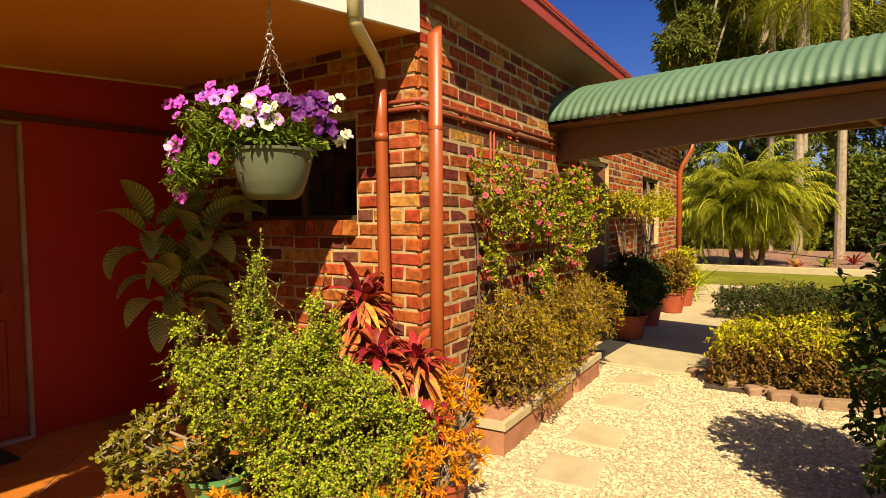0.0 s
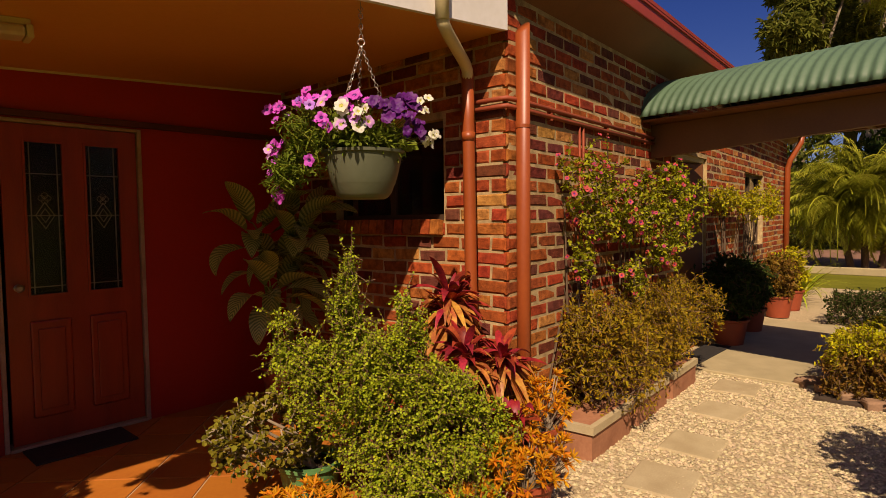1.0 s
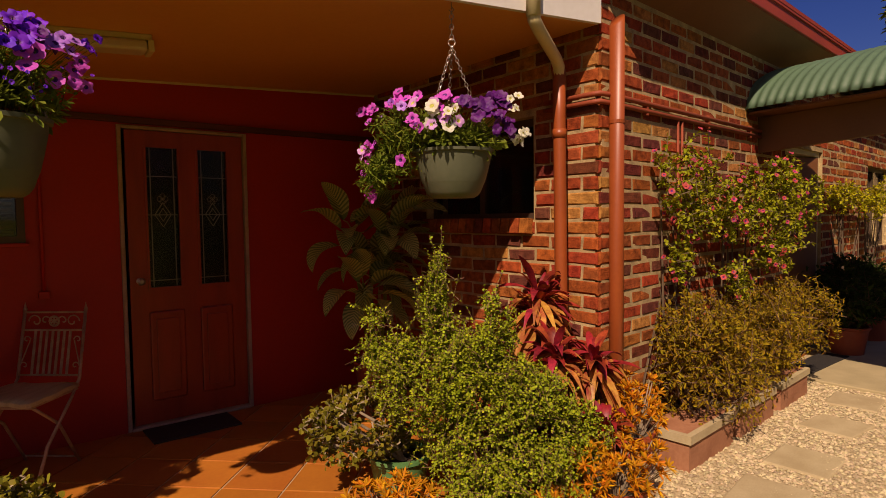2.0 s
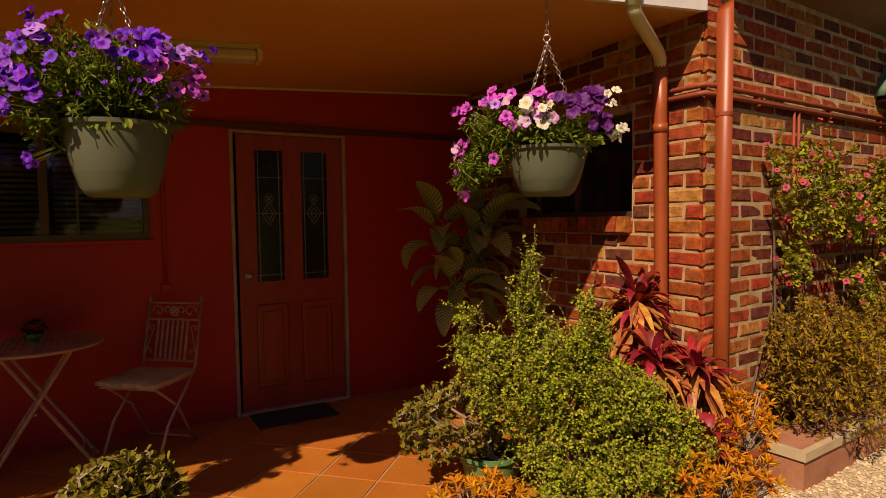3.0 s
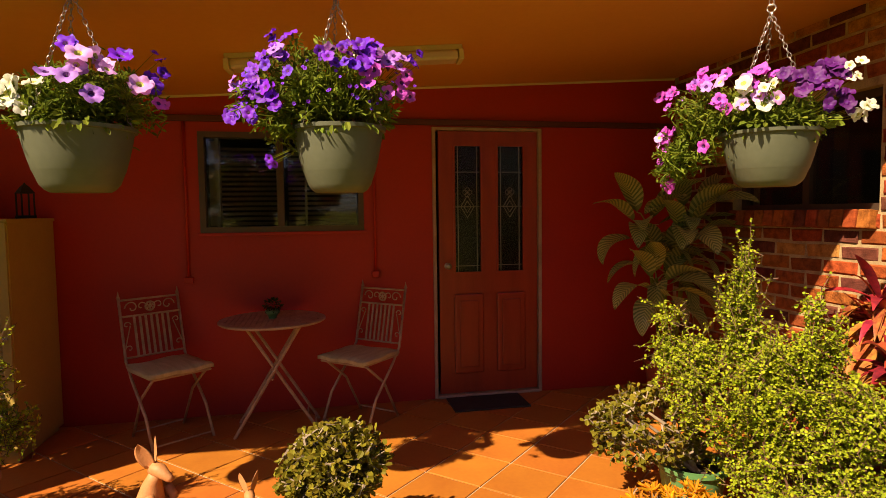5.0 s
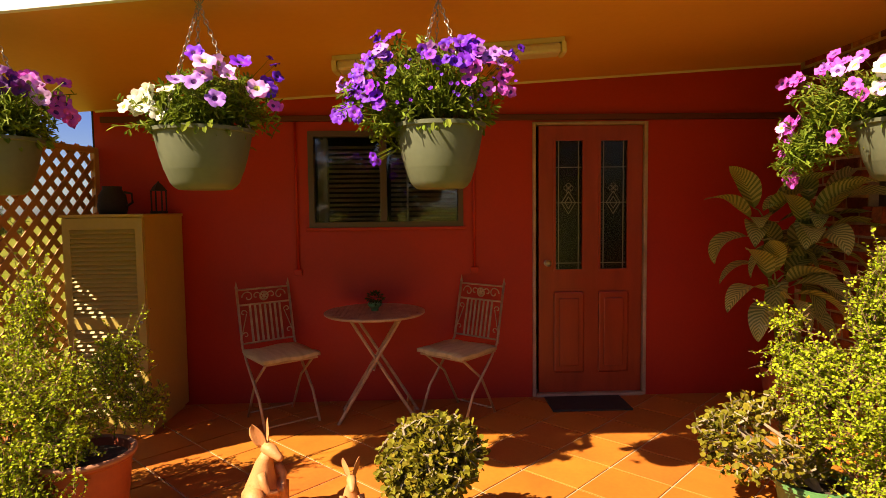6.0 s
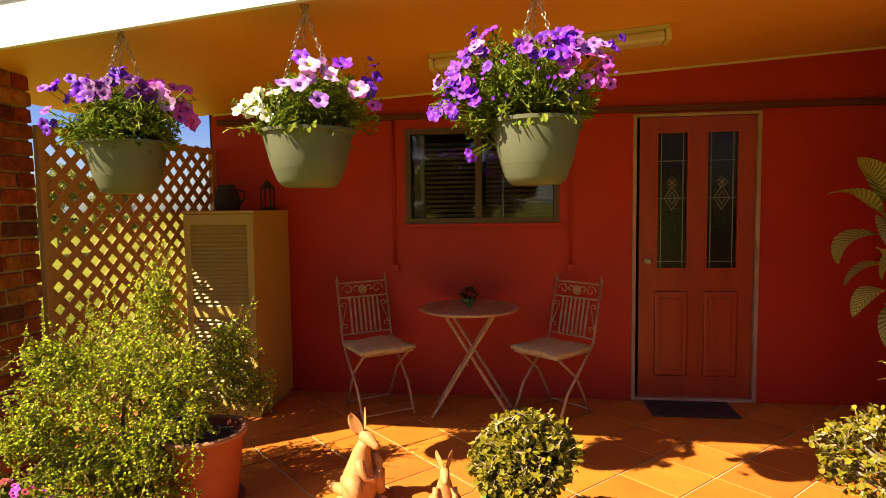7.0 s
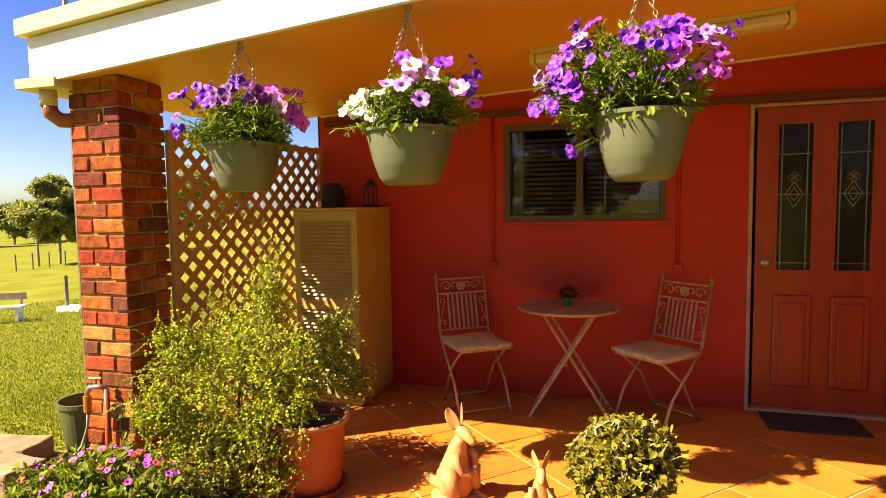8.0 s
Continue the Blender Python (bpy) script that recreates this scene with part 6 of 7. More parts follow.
trough((3.13, 1.68, -0.03), 0.62, 0.27, 0.21, 4, "terracotta trough of shrubs on the gravel beside the wall")
trough((3.86, 1.73, -0.03), 0.62, 0.27, 0.21, 4, "terracotta trough in line with the first, shrub overhanging")
trough((4.62, 1.78, -0.03), 0.62, 0.27, 0.21, 4, "terracotta trough near the walkway slab")
for k, (x, y, rx, rz, cz, n) in enumerate(((3.60, 1.85, 0.52, 0.40, 0.54, 640), (4.42, 1.88, 0.62, 0.40, 0.54, 680), (5.15, 1.95, 0.45, 0.36, 0.54, 400))):
    shrub("trough_shrub", (x, y, 0.0), "bronze-green clipped shrub growing in a terracotta trough", "shrub", (rx, 0.33, rz), cz, n, 10, (0.032, 0.013), L_SHRUB, 80 + k,
          group="shrubs in troughs", reach=0.13, rough=0.45, sprigs=50, sprig_len=0.12, limbs=14, limb_r=0.008, base_z=0.15, fill=0.4)


def climber(at, label, lumps, seed, leaf_mat_, flowers=0):
    t = thing("climbing_euphorbia", at, label, "climbing shrub")
    rng = np.random.default_rng(seed)
    P, D, S = [], [], []
    FP, FD = [], []
    for (cx, cy, cz, r3, n) in lumps:
        tips, ways = lumpy(rng, n, (cx, cy, cz), r3, rough=0.4, fill=0.45)
        p, d, segs = sprays(rng, tips, ways, 12, 0.12, 0.6)
        P.append(p), D.append(d)
        S += segs
        if flowers:
            FP.append(tips[: n * 2 // 5]), FD.append(ways[: n * 2 // 5])
    leaves("foliage", np.concatenate(P), np.concatenate(D), 0.032, 0.019, leaf_mat_, t, rng)
    twigs_mesh("twig", S, BARK, t, r=0.004)
    bm = bmesh.new()
    c0 = lumps[0]
    for k in range(26):
        l = lumps[k % len(lumps)]
        a = Vector((l[0] + rng.normal() * l[3][0] * 0.6, 0.05 + abs(rng.normal()) * 0.03, l[2] - rng.uniform(0, 0.25)))
        b0 = Vector((l[0] * 0.75 + rng.normal() * 0.22, 0.05, 0.0))
        m1 = b0.lerp(a, 0.4) + Vector((rng.normal() * 0.06, 0.0, 0.0))
        tube(bm, [b0, m1, a], [0.010, 0.008, 0.005], 5)
    tagged(part("stem", bm, BARK, t, "tangled dry brown stems"), kind="stuff")
    if flowers:
        fp, fd = np.concatenate(FP), np.concatenate(FD)
        flower_mesh("blossom", fp + unit(fd) * 0.02, fd + np.array([-0.2, -0.5, 0.3]), 0.019, F_RED, t, rng, cup=0.15, lobes=4)
    return t


climber((4.2, 2.02, 0.0), "yellow-green crown of thorns with coral flowers trained on the bricks",
        [(-0.50, -0.06, 1.52, (0.42, 0.14, 0.27), 150), (0.15, -0.08, 1.50, (0.40, 0.15, 0.32), 170), (0.70, -0.14, 1.50, (0.46, 0.18, 0.36), 230), (0.55, -0.14, 1.13, (0.25, 0.12, 0.16), 70), (0.05, -0.08, 0.98, (0.16, 0.08, 0.16), 45),
         (-0.62, -0.04, 1.12, (0.16, 0.06, 0.2), 30)], 91, L_CLIMB, flowers=1)
climber((8.3, 2.35, 0.0), "yellow climber trained across the window of the wing", [(-0.6, -0.05, 1.60, (0.6, 0.15, 0.2), 160), (0.5, -0.12, 1.55, (0.8, 0.22, 0.24), 260)], 92, L_HEDGE)
for k, (x, y, s, m) in enumerate(((6.95, 2.06, 0.42, L_DARK), (7.9, 2.12, 0.36, L_DARK), (9.3, 2.12, 0.36, L_HEDGE_BROWN), (10.1, 2.15, 0.36, L_HEDGE))):
    p = pot("terracotta_pot", (x, y, -0.02), "terracotta pot standing along the shaded brick wall", 0.19, 0.14, 0.30, TERRACOTTA, group="pots along the wing")
    shrub("potted_shrub", (x, y, 0.28), "leafy shrub in a terracotta pot along the wing", "shrub", (s, s * 0.8, s), s * 0.75, 260, 9, (0.06, 0.028), m, 95 + k, group="pot shrubs", limbs=8)
# slab, mat, stepping stones
tagged(mesh_object("pavement", one_box(5.62, 8.9, -2.5, 2.24, -0.12, 0.0, bevel=0.01), CONCRETE), "pale concrete slab under the covered walkway", "concrete slab", "", "structure")
tagged(mesh_object("door_mat", one_box(5.66, 6.75, 1.98, 2.22, 0.0, 0.012, bevel=0.003), BLACK), "dark mat at the wing door", "door mat")
for k, (x, y, a) in enumerate(((5.27, 1.50, 6), (4.57, 1.41, -3), (3.78, 1.32, 4), (3.16, 1.27, 8), (2.55, 1.18, -2))):
    bm = one_box(-0.20, 0.20, -0.17, 0.17, -0.06, 0.012, bevel=0.012)
    ob = mesh_object("stepping_stone", bm, PAVER)
    tagged(ob, "square sandstone stepping stone set in gravel", "stepping stone", "stepping stones")
    ob.matrix_basis = pose(x, y, -0.028, random.uniform(-1, 1), random.uniform(-1, 1), a)
# gravel chips
rngg = np.random.default_rng(101)
NCH = 44000
gx = 2.3 + 4.0 * rngg.random(NCH) ** 0.9
gy = -1.2 + 3.6 * rngg.random(NCH)
keep = (gx < 5.66) & (gy < 2.08 + 0.07 * (gx - 2.84))
gx, gy = gx[keep], gy[keep]
n = len(gx)
oct_v = np.array([(1, 0, 0), (0, 1, 0), (-1, 0, 0), (0, -1, 0), (0, 0, 1), (0, 0, -1)], float)
oct_f = np.array([(0, 1, 4), (1, 2, 4), (2, 3, 4), (3, 0, 4), (1, 0, 5), (2, 1, 5), (3, 2, 5), (0, 3, 5)])
sz = rngg.uniform(0.006, 0.017, (n, 1, 1)) * rngg.uniform(0.6, 1.35, (n, 6, 3)) * np.array([1, 1, 0.6])
ang = rngg.uniform(0, math.tau, n)
vv = oct_v[None] * sz
rx = vv[..., 0] * np.cos(ang)[:, None] - vv[..., 1] * np.sin(ang)[:, None]
ry = vv[..., 0] * np.sin(ang)[:, None] + vv[..., 1] * np.cos(ang)[:, None]
vv = np.stack([rx + gx[:, None], ry + gy[:, None], vv[..., 2] - 0.026], -1).reshape(-1, 3)
ff = (oct_f[None] + (np.arange(n) * 6)[:, None, None]).reshape(-1, 3).tolist()
tagged(raw_mesh("gravel", vv, ff, STONE_CHIP, gravel_path, "pale crushed gravel chips"), kind="stuff")

# golden hedge bed with its stone edging
bm = bmesh.new()
box(bm, 5.3, 7.6, -2.6, 0.95, -0.15, -0.005)
structure("hedge_bed", bm, SOIL, "dark soil under the golden hedge", "garden bed")
for k in range(11):
    t_ = k / 10
    x = 5.72 - 0.62 * math.sin(t_ * 2.6) + 0.25 * t_
    y = 1.06 - 1.75 * t_
    bm = one_box(-0.11, 0.11, -0.06, 0.06, -0.05, 0.055, bevel=0.018)
    for v in bm.verts:
        v.co += Vector((noise.noise(v.co * 20 + Vector((k, 0, 0))), noise.noise(v.co * 20 + Vector((0, k, 0))), noise.noise(v.co * 20 + Vector((0, 0, k))))) * 0.012
    ob = mesh_object("edging_stone", bm, ROCK)
    tagged(ob, "rough brown edging stone of the hedge bed", "edging stone", "edging stones")
    ob.matrix_basis = pose(x, y, -0.01, 0, 0, -35 - 75 * t_ + random.uniform(-8, 8))


def hedge(name, label, x0, x1, y0, y1, h, n, seed, top_mat, low_mat, leaf=(0.034, 0.018)):
    t = thing(name, ((x0 + x1) / 2, (y0 + y1) / 2, 0), label, "hedge")
    rng = np.random.default_rng(seed)
    w, l = (x1 - x0) / 2, (y1 - y0) / 2
    # lower leaves take their own colour, browner and darker in the golden hedge
    for part_name, m, zlo, zhi, cnt in (("golden_top", top_mat, 0.60, 1.0, n), ("inner_foliage", low_mat, 0.1, 0.75, n)):
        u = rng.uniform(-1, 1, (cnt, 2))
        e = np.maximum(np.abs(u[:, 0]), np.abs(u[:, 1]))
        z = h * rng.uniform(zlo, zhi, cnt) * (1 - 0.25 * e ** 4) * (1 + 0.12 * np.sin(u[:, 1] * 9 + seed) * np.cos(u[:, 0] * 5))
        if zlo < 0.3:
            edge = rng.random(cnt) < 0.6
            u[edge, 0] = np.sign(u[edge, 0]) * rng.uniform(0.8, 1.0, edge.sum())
        tips = np.stack([u[:, 0] * w, u[:, 1] * l, z], 1)
        ways = np.stack([u[:, 0] * 0.5, u[:, 1] * 0.3, np.full(cnt, 0.9)], 1) + rng.normal(size=(cnt, 3)) * 0.4
        p, d, segs = sprays(rng, tips, ways, 8, 0.11, 0.5)
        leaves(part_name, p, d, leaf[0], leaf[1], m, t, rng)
        twigs_mesh("twig", segs, TWIG, t, r=0.003)
    bm = bmesh.new()
    for k in range(14):
        b0 = Vector((rng.uniform(-0.5, 0.5) * w, rng.uniform(-0.9, 0.9) * l, -0.02))
        tube(bm, [b0, b0 + Vector((rng.normal() * 0.05, rng.normal() * 0.05, h * 0.7))], [0.012, 0.006], 5)
    tagged(part("trunk", bm, BARK, t), kind="stuff")


hedge("golden_hedge", "clipped golden-leaved hedge in a stone-edged bed", 5.35, 6.25, -2.2, 0.92, 0.60, 3000, 111, L_HEDGE, L_HEDGE_BROWN)
hedge("dark_hedge", "low dark green hedge beyond the walkway slab", 8.95, 9.7, -3.5, 1.5, 0.48, 2400, 112, L_DARK, L_DARK)
# bulk out of view and low side lump are sized to shade the gravel
shrub("shaded_bush", (3.2, -0.56, -0.05), "dark leafy bush at the gravel's edge, spread out of view to shade it", "shrub", (0.62, 0.62, 0.95), 0.92, 1150, 10, (0.05, 0.026), L_DARK, 115, limbs=12,
      extra=[(-0.4, -0.1, 0.5, (0.4, 0.5, 0.5), 400)])

# ---- distance beyond the wing: kerb, palms, trees
structure("kerb", one_box(16.9, 17.05, -12, 6, -0.06, 0.12, bevel=0.02), CONCRETE, "pale concrete kerb of the far garden", "kerb")
MULCH = mat("pinkish_mulch", (0.30, 0.16, 0.10), (0.18, 0.09, 0.06), rough=0.95, scale=3, fine=20, bump=0.8)
structure("far_bed", one_box(17.05, 26.0, -12, 6, -0.06, 0.06), MULCH, "mulched garden bed behind the kerb", "garden bed")


def frond(v, f, base, a, el, ln, rng, leaflets=26, lw=0.022, ll=0.30):
    """An arching feather leaf: leaflets along both sides of a bent rib."""
    out = Vector((math.cos(a), math.sin(a), 0))
    side = Vector((-math.sin(a), math.cos(a), 0))
    rib = []
    for i in range(leaflets + 1):
        t = i / leaflets
        ang = el - 1.7 * t * t
        p = (rib[-1] if rib else Vector(base)) + (out * math.cos(ang) + Vector((0, 0, 1)) * math.sin(ang)) * (ln / leaflets)
        rib.append(p)
        if i < 2:
            continue
        for s in (-1, 1):
            d = (side * s * 0.8 + out * 0.5 + Vector((0, 0, -0.25 + rng.uniform(-0.2, 0.25)))).normalized()
            L = ll * math.sin(math.pi * min(0.15 + 0.8 * t, 0.97)) * rng.uniform(0.8, 1.1)
            w = (out * lw)
            b0 = len(v)
            mid = p + d * L * 0.5
            tip = p + d * L + Vector((0, 0, -0.25 * L))
            v.extend([tuple(p - w * 0.4), tuple(mid - w), tuple(tip), tuple(mid + w), tuple(p + w * 0.4)])
            f.append((b0, b0 + 1, b0 + 2, b0 + 3))
            f.append((b0, b0 + 3, b0 + 4))
    return rib


def palm(at, trunks, seed, label, fronds=34, ln=1.6, trunk_mat=None, r=0.07, leaf_l=0.32, group="", leaflets=26, lw=0.022):
    t = thing("palm", at, label, "palm", group)
    rng = random.Random(seed)
    for (dx, dy, h) in trunks:
        part("trunk", tube(bmesh.new(), [(dx * 0.5, dy * 0.5, -0.1), (dx * 0.8, dy * 0.8, h * 0.5), (dx, dy, h)], [r * 1.3, r, r * 0.9], 10), trunk_mat or BARK, t, "ringed trunk")
        v, f = [], []
        ribs = bmesh.new()
        for k in range(fronds):
            rib = frond(v, f, (dx, dy, h), k * 2.4 + rng.uniform(-0.2, 0.2), rng.uniform(-0.9, 1.4), ln * rng.uniform(0.75, 1.1), rng, leaflets, lw, leaf_l)
            tube(ribs, rib[::5], 0.012, 4)
        raw_mesh("crown", v, f, L_PALM, t, "arching feather leaves")
        part("ribs", ribs, L_PALM, t)
    return t


palm((17.8, 2.1, 0), [(0.0, 0.1, 2.1), (0.3, -0.45, 1.75), (-0.2, 0.6, 1.7)], 121, "clump of pygmy date palms with glossy arching fronds", fronds=90, ln=1.75, leaf_l=0.42, leaflets=44, lw=0.013)
palm((27, 2.5, 0), [(0, 0, 9.6)], 122, "tall slender palm behind the walkway roof", fronds=26, ln=2.6, trunk_mat=PALE_BARK, r=0.13, leaf_l=0.7, group="tall palms")
palm((30, 1.5, 0), [(0, 0, 10.5)], 123, "tall palm with a grey trunk above the walkway", fronds=26, ln=2.7, trunk_mat=PALE_BARK, r=0.14, leaf_l=0.7, group="tall palms")
palm((25, 1.4, 0), [(0, 0, 9.4)], 124, "tall palm with hanging fronds beyond the hedge", fronds=28, ln=2.6, trunk_mat=PALE_BARK, r=0.15, leaf_l=0.7, group="tall palms")
palm((21.5, 0.1, 0), [(0, 0, 8.8)], 125, "pale-trunked palm in the mulched bed", fronds=24, ln=2.4, trunk_mat=PALE_BARK, r=0.12, leaf_l=0.6, group="tall palms")


def tree(at, h, crown, label, seed, n=700, leaf=(0.16, 0.05), material=None, trunk_r=0.16, bark=None, group="", clumps=9, base_h=0.4):
    t = thing("tree", at, label, "tree", group)
    rng = np.random.default_rng(seed)
    bm = bmesh.new()
    tube(bm, [(0, 0, -0.3), (rng.normal() * 0.1, rng.normal() * 0.1, h * 0.35), (rng.normal() * 0.2, rng.normal() * 0.2, h * 0.75)], [trunk_r * 1.3, trunk_r, trunk_r * 0.5], 9)
    P, D = [], []
    limbs = bmesh.new()
    for k in range(clumps):
        a = rng.uniform(0, math.tau)
        rr = crown * rng.uniform(0.15, 0.8)
        c = np.array([rr * math.cos(a), rr * math.sin(a), h * rng.uniform(base_h, 0.95)])
        s = crown * rng.uniform(0.30, 0.52)
        tips, ways = lumpy(rng, n // clumps, c, (s, s, s * 0.75), rough=0.45, fill=0.3)
        p, d, _ = sprays(rng, tips, ways + np.array([0, 0, -0.4]), 14, s * 0.45, 0.7)
        P.append(p), D.append(d)
        b0 = Vector((0, 0, h * rng.uniform(0.25, 0.6)))
        tube(limbs, [b0, b0.lerp(Vector(c), 0.5) + Vector((0, 0, 0.2)), Vector(c)], [trunk_r * 0.45, trunk_r * 0.3, trunk_r * 0.12], 6)
    part("trunk", bm, bark or PALE_BARK, t)
    part("limb", limbs, bark or PALE_BARK, t)
    leaves("crown", np.concatenate(P), np.concatenate(D), leaf[0], leaf[1], material or L_TREE, t, rng, droop=0.3)
    return t


tree((36, 5.0, 0), 13.5, 4.2, "tall gum tree with loose grey-green crown against the sky", 131, n=1700, leaf=(0.34, 0.09), clumps=14, trunk_r=0.3, group="gum trees", base_h=0.35)
tree((38, 0.5, 0), 15, 4.6, "tall gum tree behind the palms", 132, n=1800, leaf=(0.34, 0.10), clumps=15, trunk_r=0.32, group="gum trees", base_h=0.3)
tree((36, -5.0, 0), 14, 5.0, "broad dark tree behind the palms", 133, n=1900, leaf=(0.34, 0.11), material=L_FAR, clumps=15, trunk_r=0.34, group="gum trees", base_h=0.2)
tree((33, -10.5, 0), 13, 5.0, "broad dark tree at the end of the garden", 134, n=1700, leaf=(0.34, 0.11), material=L_FAR, clumps=14, trunk_r=0.3, group="gum trees", base_h=0.2)
tree((26, 5.3, 0), 13.0, 2.3, "leafy gum tree rising beyond the wing roof", 135, n=1700, leaf=(0.28, 0.08), clumps=12, trunk_r=0.2, group="gum trees", base_h=0.5)
tree((30, 3.6, 0), 14.5, 3.4, "tall leafy gum tree over the walkway", 136, n=1600, leaf=(0.30, 0.09), clumps=14, trunk_r=0.25, group="gum trees", base_h=0.4)
for k, (x, y, s) in enumerate(((26.5, 5.6, 2.4), (29, 3.0, 2.6), (28, -0.4, 2.2), (25.5, -3.0, 1.9), (27, -6.0, 2.6), (25, -9.2, 2.4))):
    shrub("garden_shrub", (x, y, 0), "dense dark green garden shrub at the back of the bed", "shrub", (s, s, s * 1.05), s * 0.8, 420, 14, (0.26, 0.12), L_DARK if k % 2 else L_FAR, 140 + k, group="background shrubs", reach=0.7, limbs=6, limb_r=0.05)
for k in range(12):
    x, y = 17.5 + (k % 4) * 0.9, 1.0 - k * 0.62
    v, f = [], []
    rr = random.Random(160 + k)
    t = thing("bromeliad", (x, y, 0.05), "low strappy bromeliad in the mulched bed", "bromeliad", "bromeliads in the far bed")
    for j in range(22):
        a = rr.uniform(0, math.tau)
        strap(v, f, (0, 0, 0), (math.cos(a), math.sin(a), 0.3), (0, 0, 1), rr.uniform(0.35, 0.6), 0.06, rr.uniform(0.5, 1.0), rr.uniform(0.5, 0.9), 5)
    raw_mesh("leaves", v, f, (L_RED_G, L_MID, L_RED, L_PORTU)[k % 4], t, "", True)
for k, (x, y) in enumerate(((11.3, 2.35), (12.1, 2.5), (10.7, 2.2))):
    v, f = [], []
    rr = random.Random(180 + k)
    t = thing("flax_clump", (x, y, 0.0), "strappy yellow-green flax clump beside the far corner", "grass clump", "flax clumps")
    for j in range(46):
        a = rr.uniform(0, math.tau)
        strap(v, f, (0.05 * math.cos(a), 0.05 * math.sin(a), 0), (math.cos(a), math.sin(a), 0.2), (0, 0, 1), rr.uniform(0.5, 0.9), 0.03, rr.uniform(0.7, 1.3), rr.uniform(0.5, 1.0), 6)
    raw_mesh("blades", v, f, L_PORTU, t, "", True)
p = pot("terracotta_pot", (20.8, -2.1, 0.06), "distant terracotta pot beside the palm trunk", 0.25, 0.18, 0.4, TERRACOTTA)

# ---- distance beyond the left pillar: paddock trees, fence, bench
def at_bearing(deg, dist, z=0.0):
    return (-math.sin(radians(deg)) * dist, math.cos(radians(deg)) * dist, z)


def ground_z(x, y):
    rr = math.hypot(x, y)
    rise = 0.0 if rr < 24 else min((rr - 24) * 0.012, 2.2) + 0.5 * noise.noise((x * 0.02, y * 0.02, 0)) * min((rr - 24) / 60, 1)
    if x < 0:
        rise = -0.045 * min(max(-x - 4, 0), 70) + 0.25 * noise.noise((x * 0.03, y * 0.03, 0)) * min(rr / 60, 1)
    return -0.06 + rise


for k, (deg, dist, h, cr) in enumerate(((51.0, 31, 3.7, 1.15), (49.6, 32, 3.9, 1.2), (48.2, 33, 3.6, 1.2), (54.5, 95, 5.0, 3.0), (52.5, 105, 6, 3.6), (50, 110, 6, 3.8), (46.5, 36, 4.0, 1.5), (43.5, 40, 5, 1.8), (40, 38, 4.6, 1.8), (36, 40, 5, 2.0), (57, 100, 5, 3.6), (47, 110, 6, 3.8))):
    x, y, _ = at_bearing(deg, dist)
    tree((x, y, ground_z(x, y) - 0.1), h, cr, "spreading paddock tree on the far side of the lawn", 200 + k, n=900 if dist < 60 else 600, leaf=(0.17, 0.08) if dist < 60 else (0.5, 0.25), material=L_PADDOCK, clumps=12, trunk_r=0.05 if dist < 60 else 0.15, group="paddock trees", base_h=0.3)
FENCE = mat("grey_fence_post", (0.24, 0.20, 0.15), (0.14, 0.11, 0.08), rough=0.9, scale=5, bump=0.4)
for k in range(14):
    x, y, _ = at_bearing(58 - k * 1.1, 27 + k * 0.3)
    z = ground_z(x, y)
    t = thing("fence_post", (x, y, z - 0.1), "weathered grey fence post in the paddock", "fence post", "fence posts")
    part("post", tube(bmesh.new(), [(0, 0, 0), (0, 0, 0.75)], 0.03, 7), FENCE, t)
x, y, _ = at_bearing(49.2, 12.2)
z = ground_z(x, y)
t = thing("bollard", (x, y, z), "dark timber post in a white concrete base on the lawn", "post")
part("base", one_box(-0.10, 0.42, -0.15, 0.15, -0.1, 0.09, bevel=0.02), WHITE_PAINT, t, "white concrete base")
part("post", tube(bmesh.new(), [(-0.02, 0, 0.08), (-0.02, 0, 0.62)], 0.035, 8), FENCE, t)
x, y, _ = at_bearing(54.0, 11.5)
z = ground_z(x, y)
t = thing("bench", (x, y, z), "weathered white garden bench on the lawn", "bench", turn=30)
t.scale = (0.5, 0.5, 0.6)
part("seat", one_box(-0.8, 0.8, -0.2, 0.2, 0.42, 0.46, bevel=0.006), WHITE_PAINT, t)
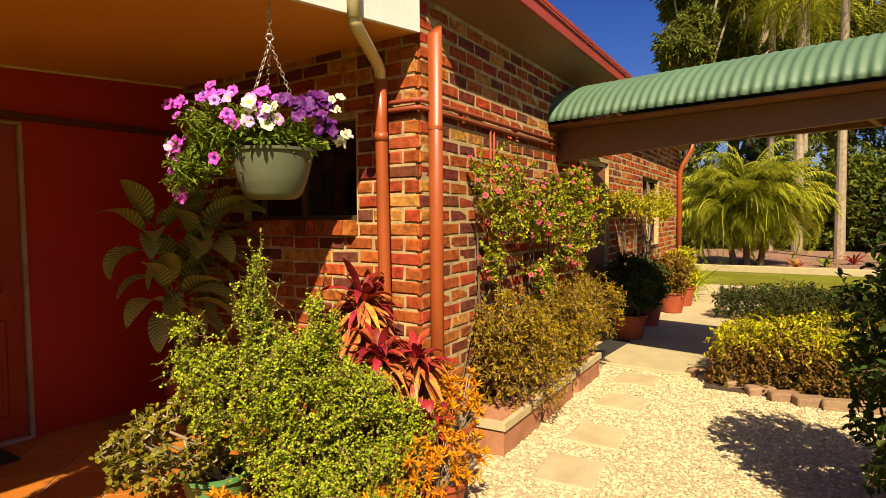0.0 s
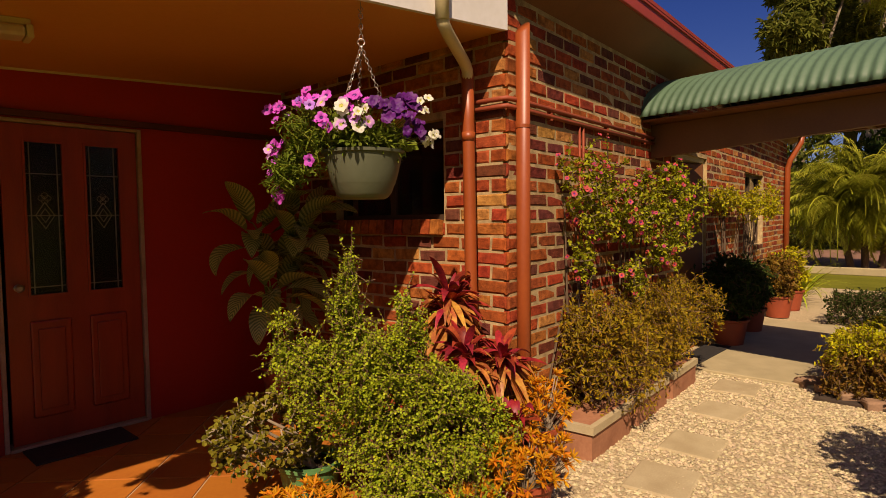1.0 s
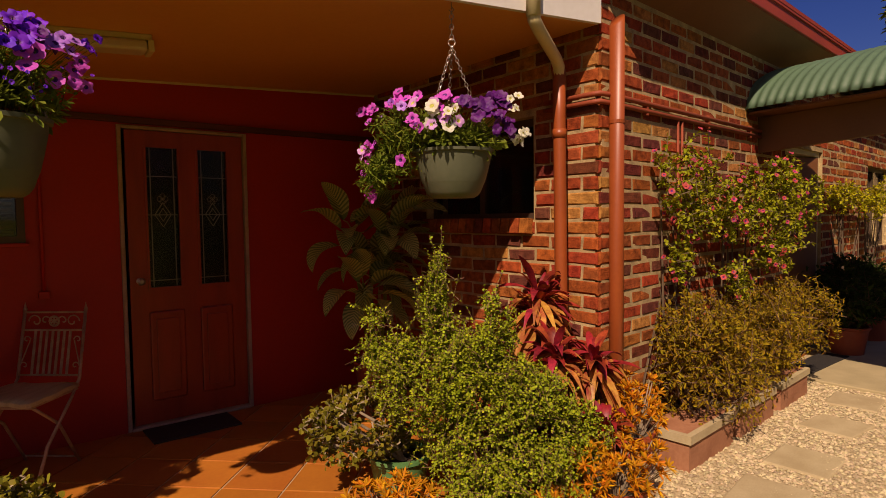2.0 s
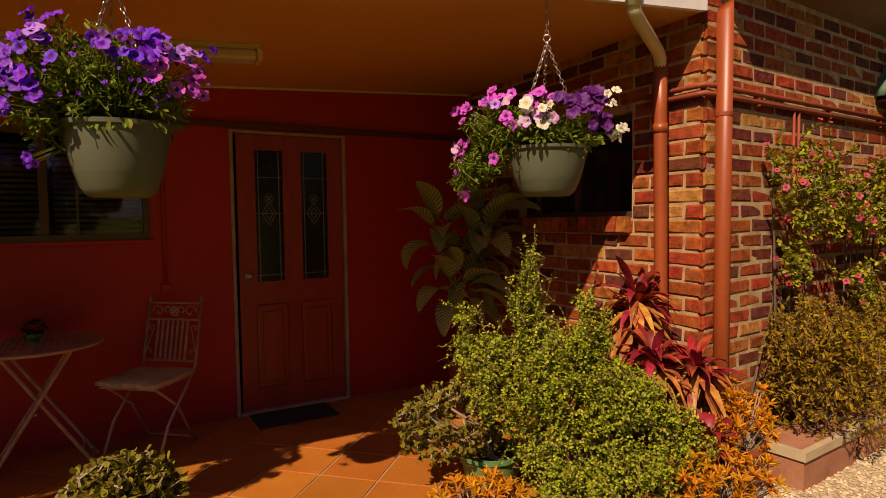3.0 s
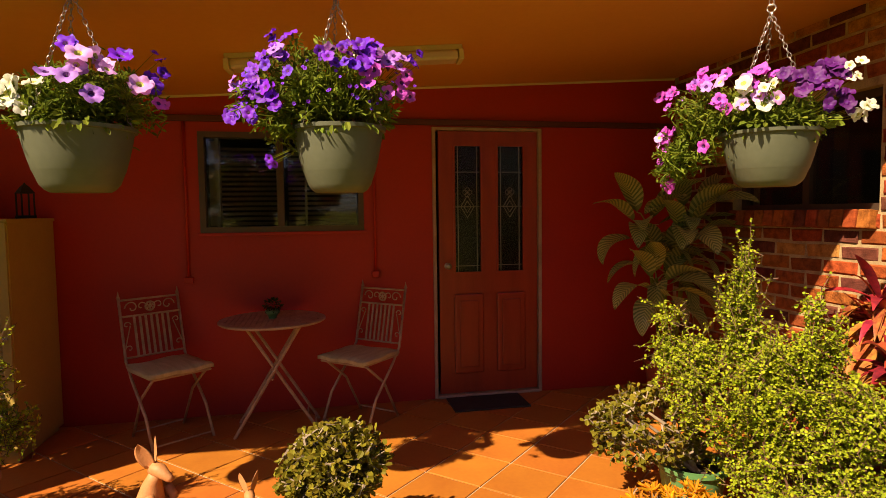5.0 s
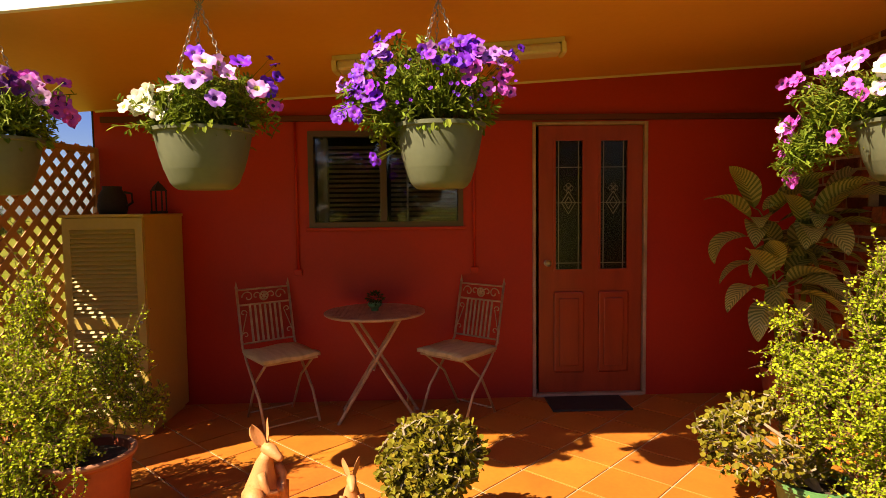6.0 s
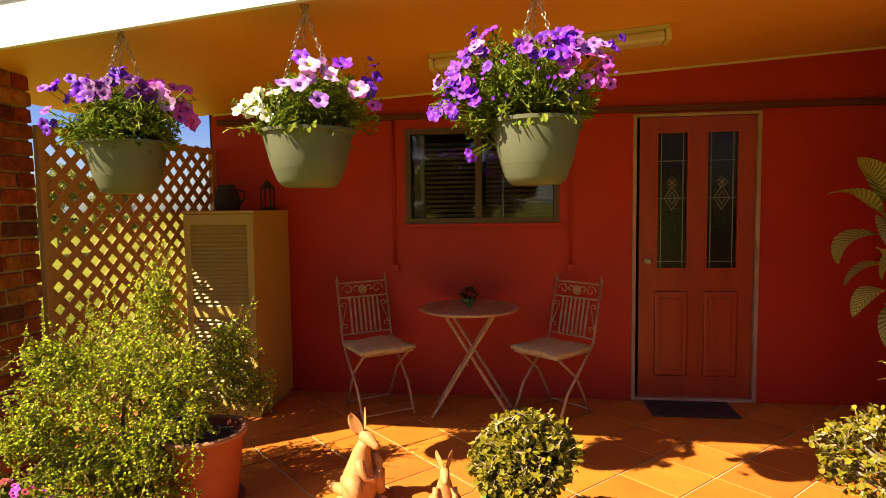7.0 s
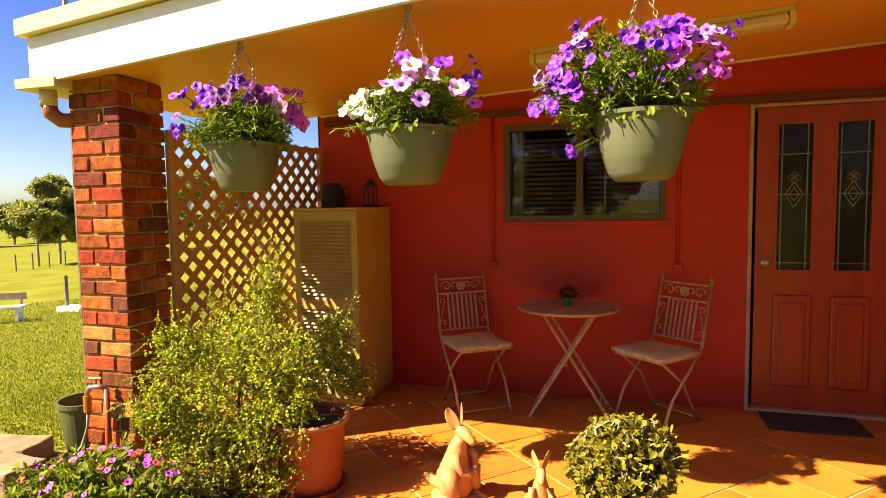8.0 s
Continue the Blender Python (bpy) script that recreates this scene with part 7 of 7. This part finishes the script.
part("backrest", one_box(-0.8, 0.8, 0.2, 0.24, 0.6, 0.78, bevel=0.006), FENCE, t)
for sx in (-0.65, 0.65):
    part("leg", one_box(sx - 0.04, sx + 0.04, -0.18, 0.18, -0.05, 0.42), WHITE_PAINT, t)
    part("back_post", one_box(sx - 0.03, sx + 0.03, 0.2, 0.24, 0.3, 0.6), FENCE, t)
t = thing("roof_pole", (-3.35, 3.0, -0.05), "thin grey pole beyond the porch roof", "pole")
part("pole", tube(bmesh.new(), [(0, 0, 0), (0, 0, 3.6)], 0.016, 8), STEEL, t)

# ---- garden behind the viewer: unseen trees added to close it and darken window glass
for k, (x, y, h, cr) in enumerate(((-9, -13, 9, 4.2), (-2, -16, 10, 4.6), (5, -14, 9, 4.4), (11, -11, 8, 4.0), (-15, -9, 8, 3.8))):
    tree((x, y, -0.1), h, cr, "unseen broad tree behind the viewer, added to darken reflections in the glass", 240 + k, n=800, leaf=(0.36, 0.17), material=L_FAR, clumps=11, trunk_r=0.2, group="garden trees", base_h=0.15)

# grass blades on the lawn beyond the pillar
rngb = np.random.default_rng(301)
NB = 60000
br, ba = 3.6 + 10.5 * rngb.random(NB) ** 1.3, np.radians(rngb.uniform(36, 62, NB))
bx, by = -np.sin(ba) * br, np.cos(ba) * br
ok = (bx < -3.4) | (by < 1.7)
bx, by = bx[ok], by[ok]
bz = -0.06 - 0.045 * np.maximum(-bx - 4, 0)
bp = np.stack([bx, by, bz], 1)
bd = rngb.normal(size=(len(bx), 3)) * 0.5 + np.array([0, 0, 1.0])
L_GRASS = leaf_mat("grass_blade", (0.24, 0.26, 0.03), (0.15, 0.17, 0.02))
tagged(leaves("grass", bp, bd, 0.030, 0.010, L_GRASS, ground, rngb, "short mown grass blades"), kind="stuff")
# ---- pieces of the walls and floor
lay_tiles(45)
lay_bricks(wall_wing, WING_LEN, -0.09, 2.73, [WING_DOOR, WING_WIN], 2.0, 3)
brick_host = new("brick_face")
brick_host.parent = wall_end
brick_host.matrix_basis = END_M
lay_bricks(brick_host, 2.34, -0.09, 2.55, [END_WIN], 2.4, 5)
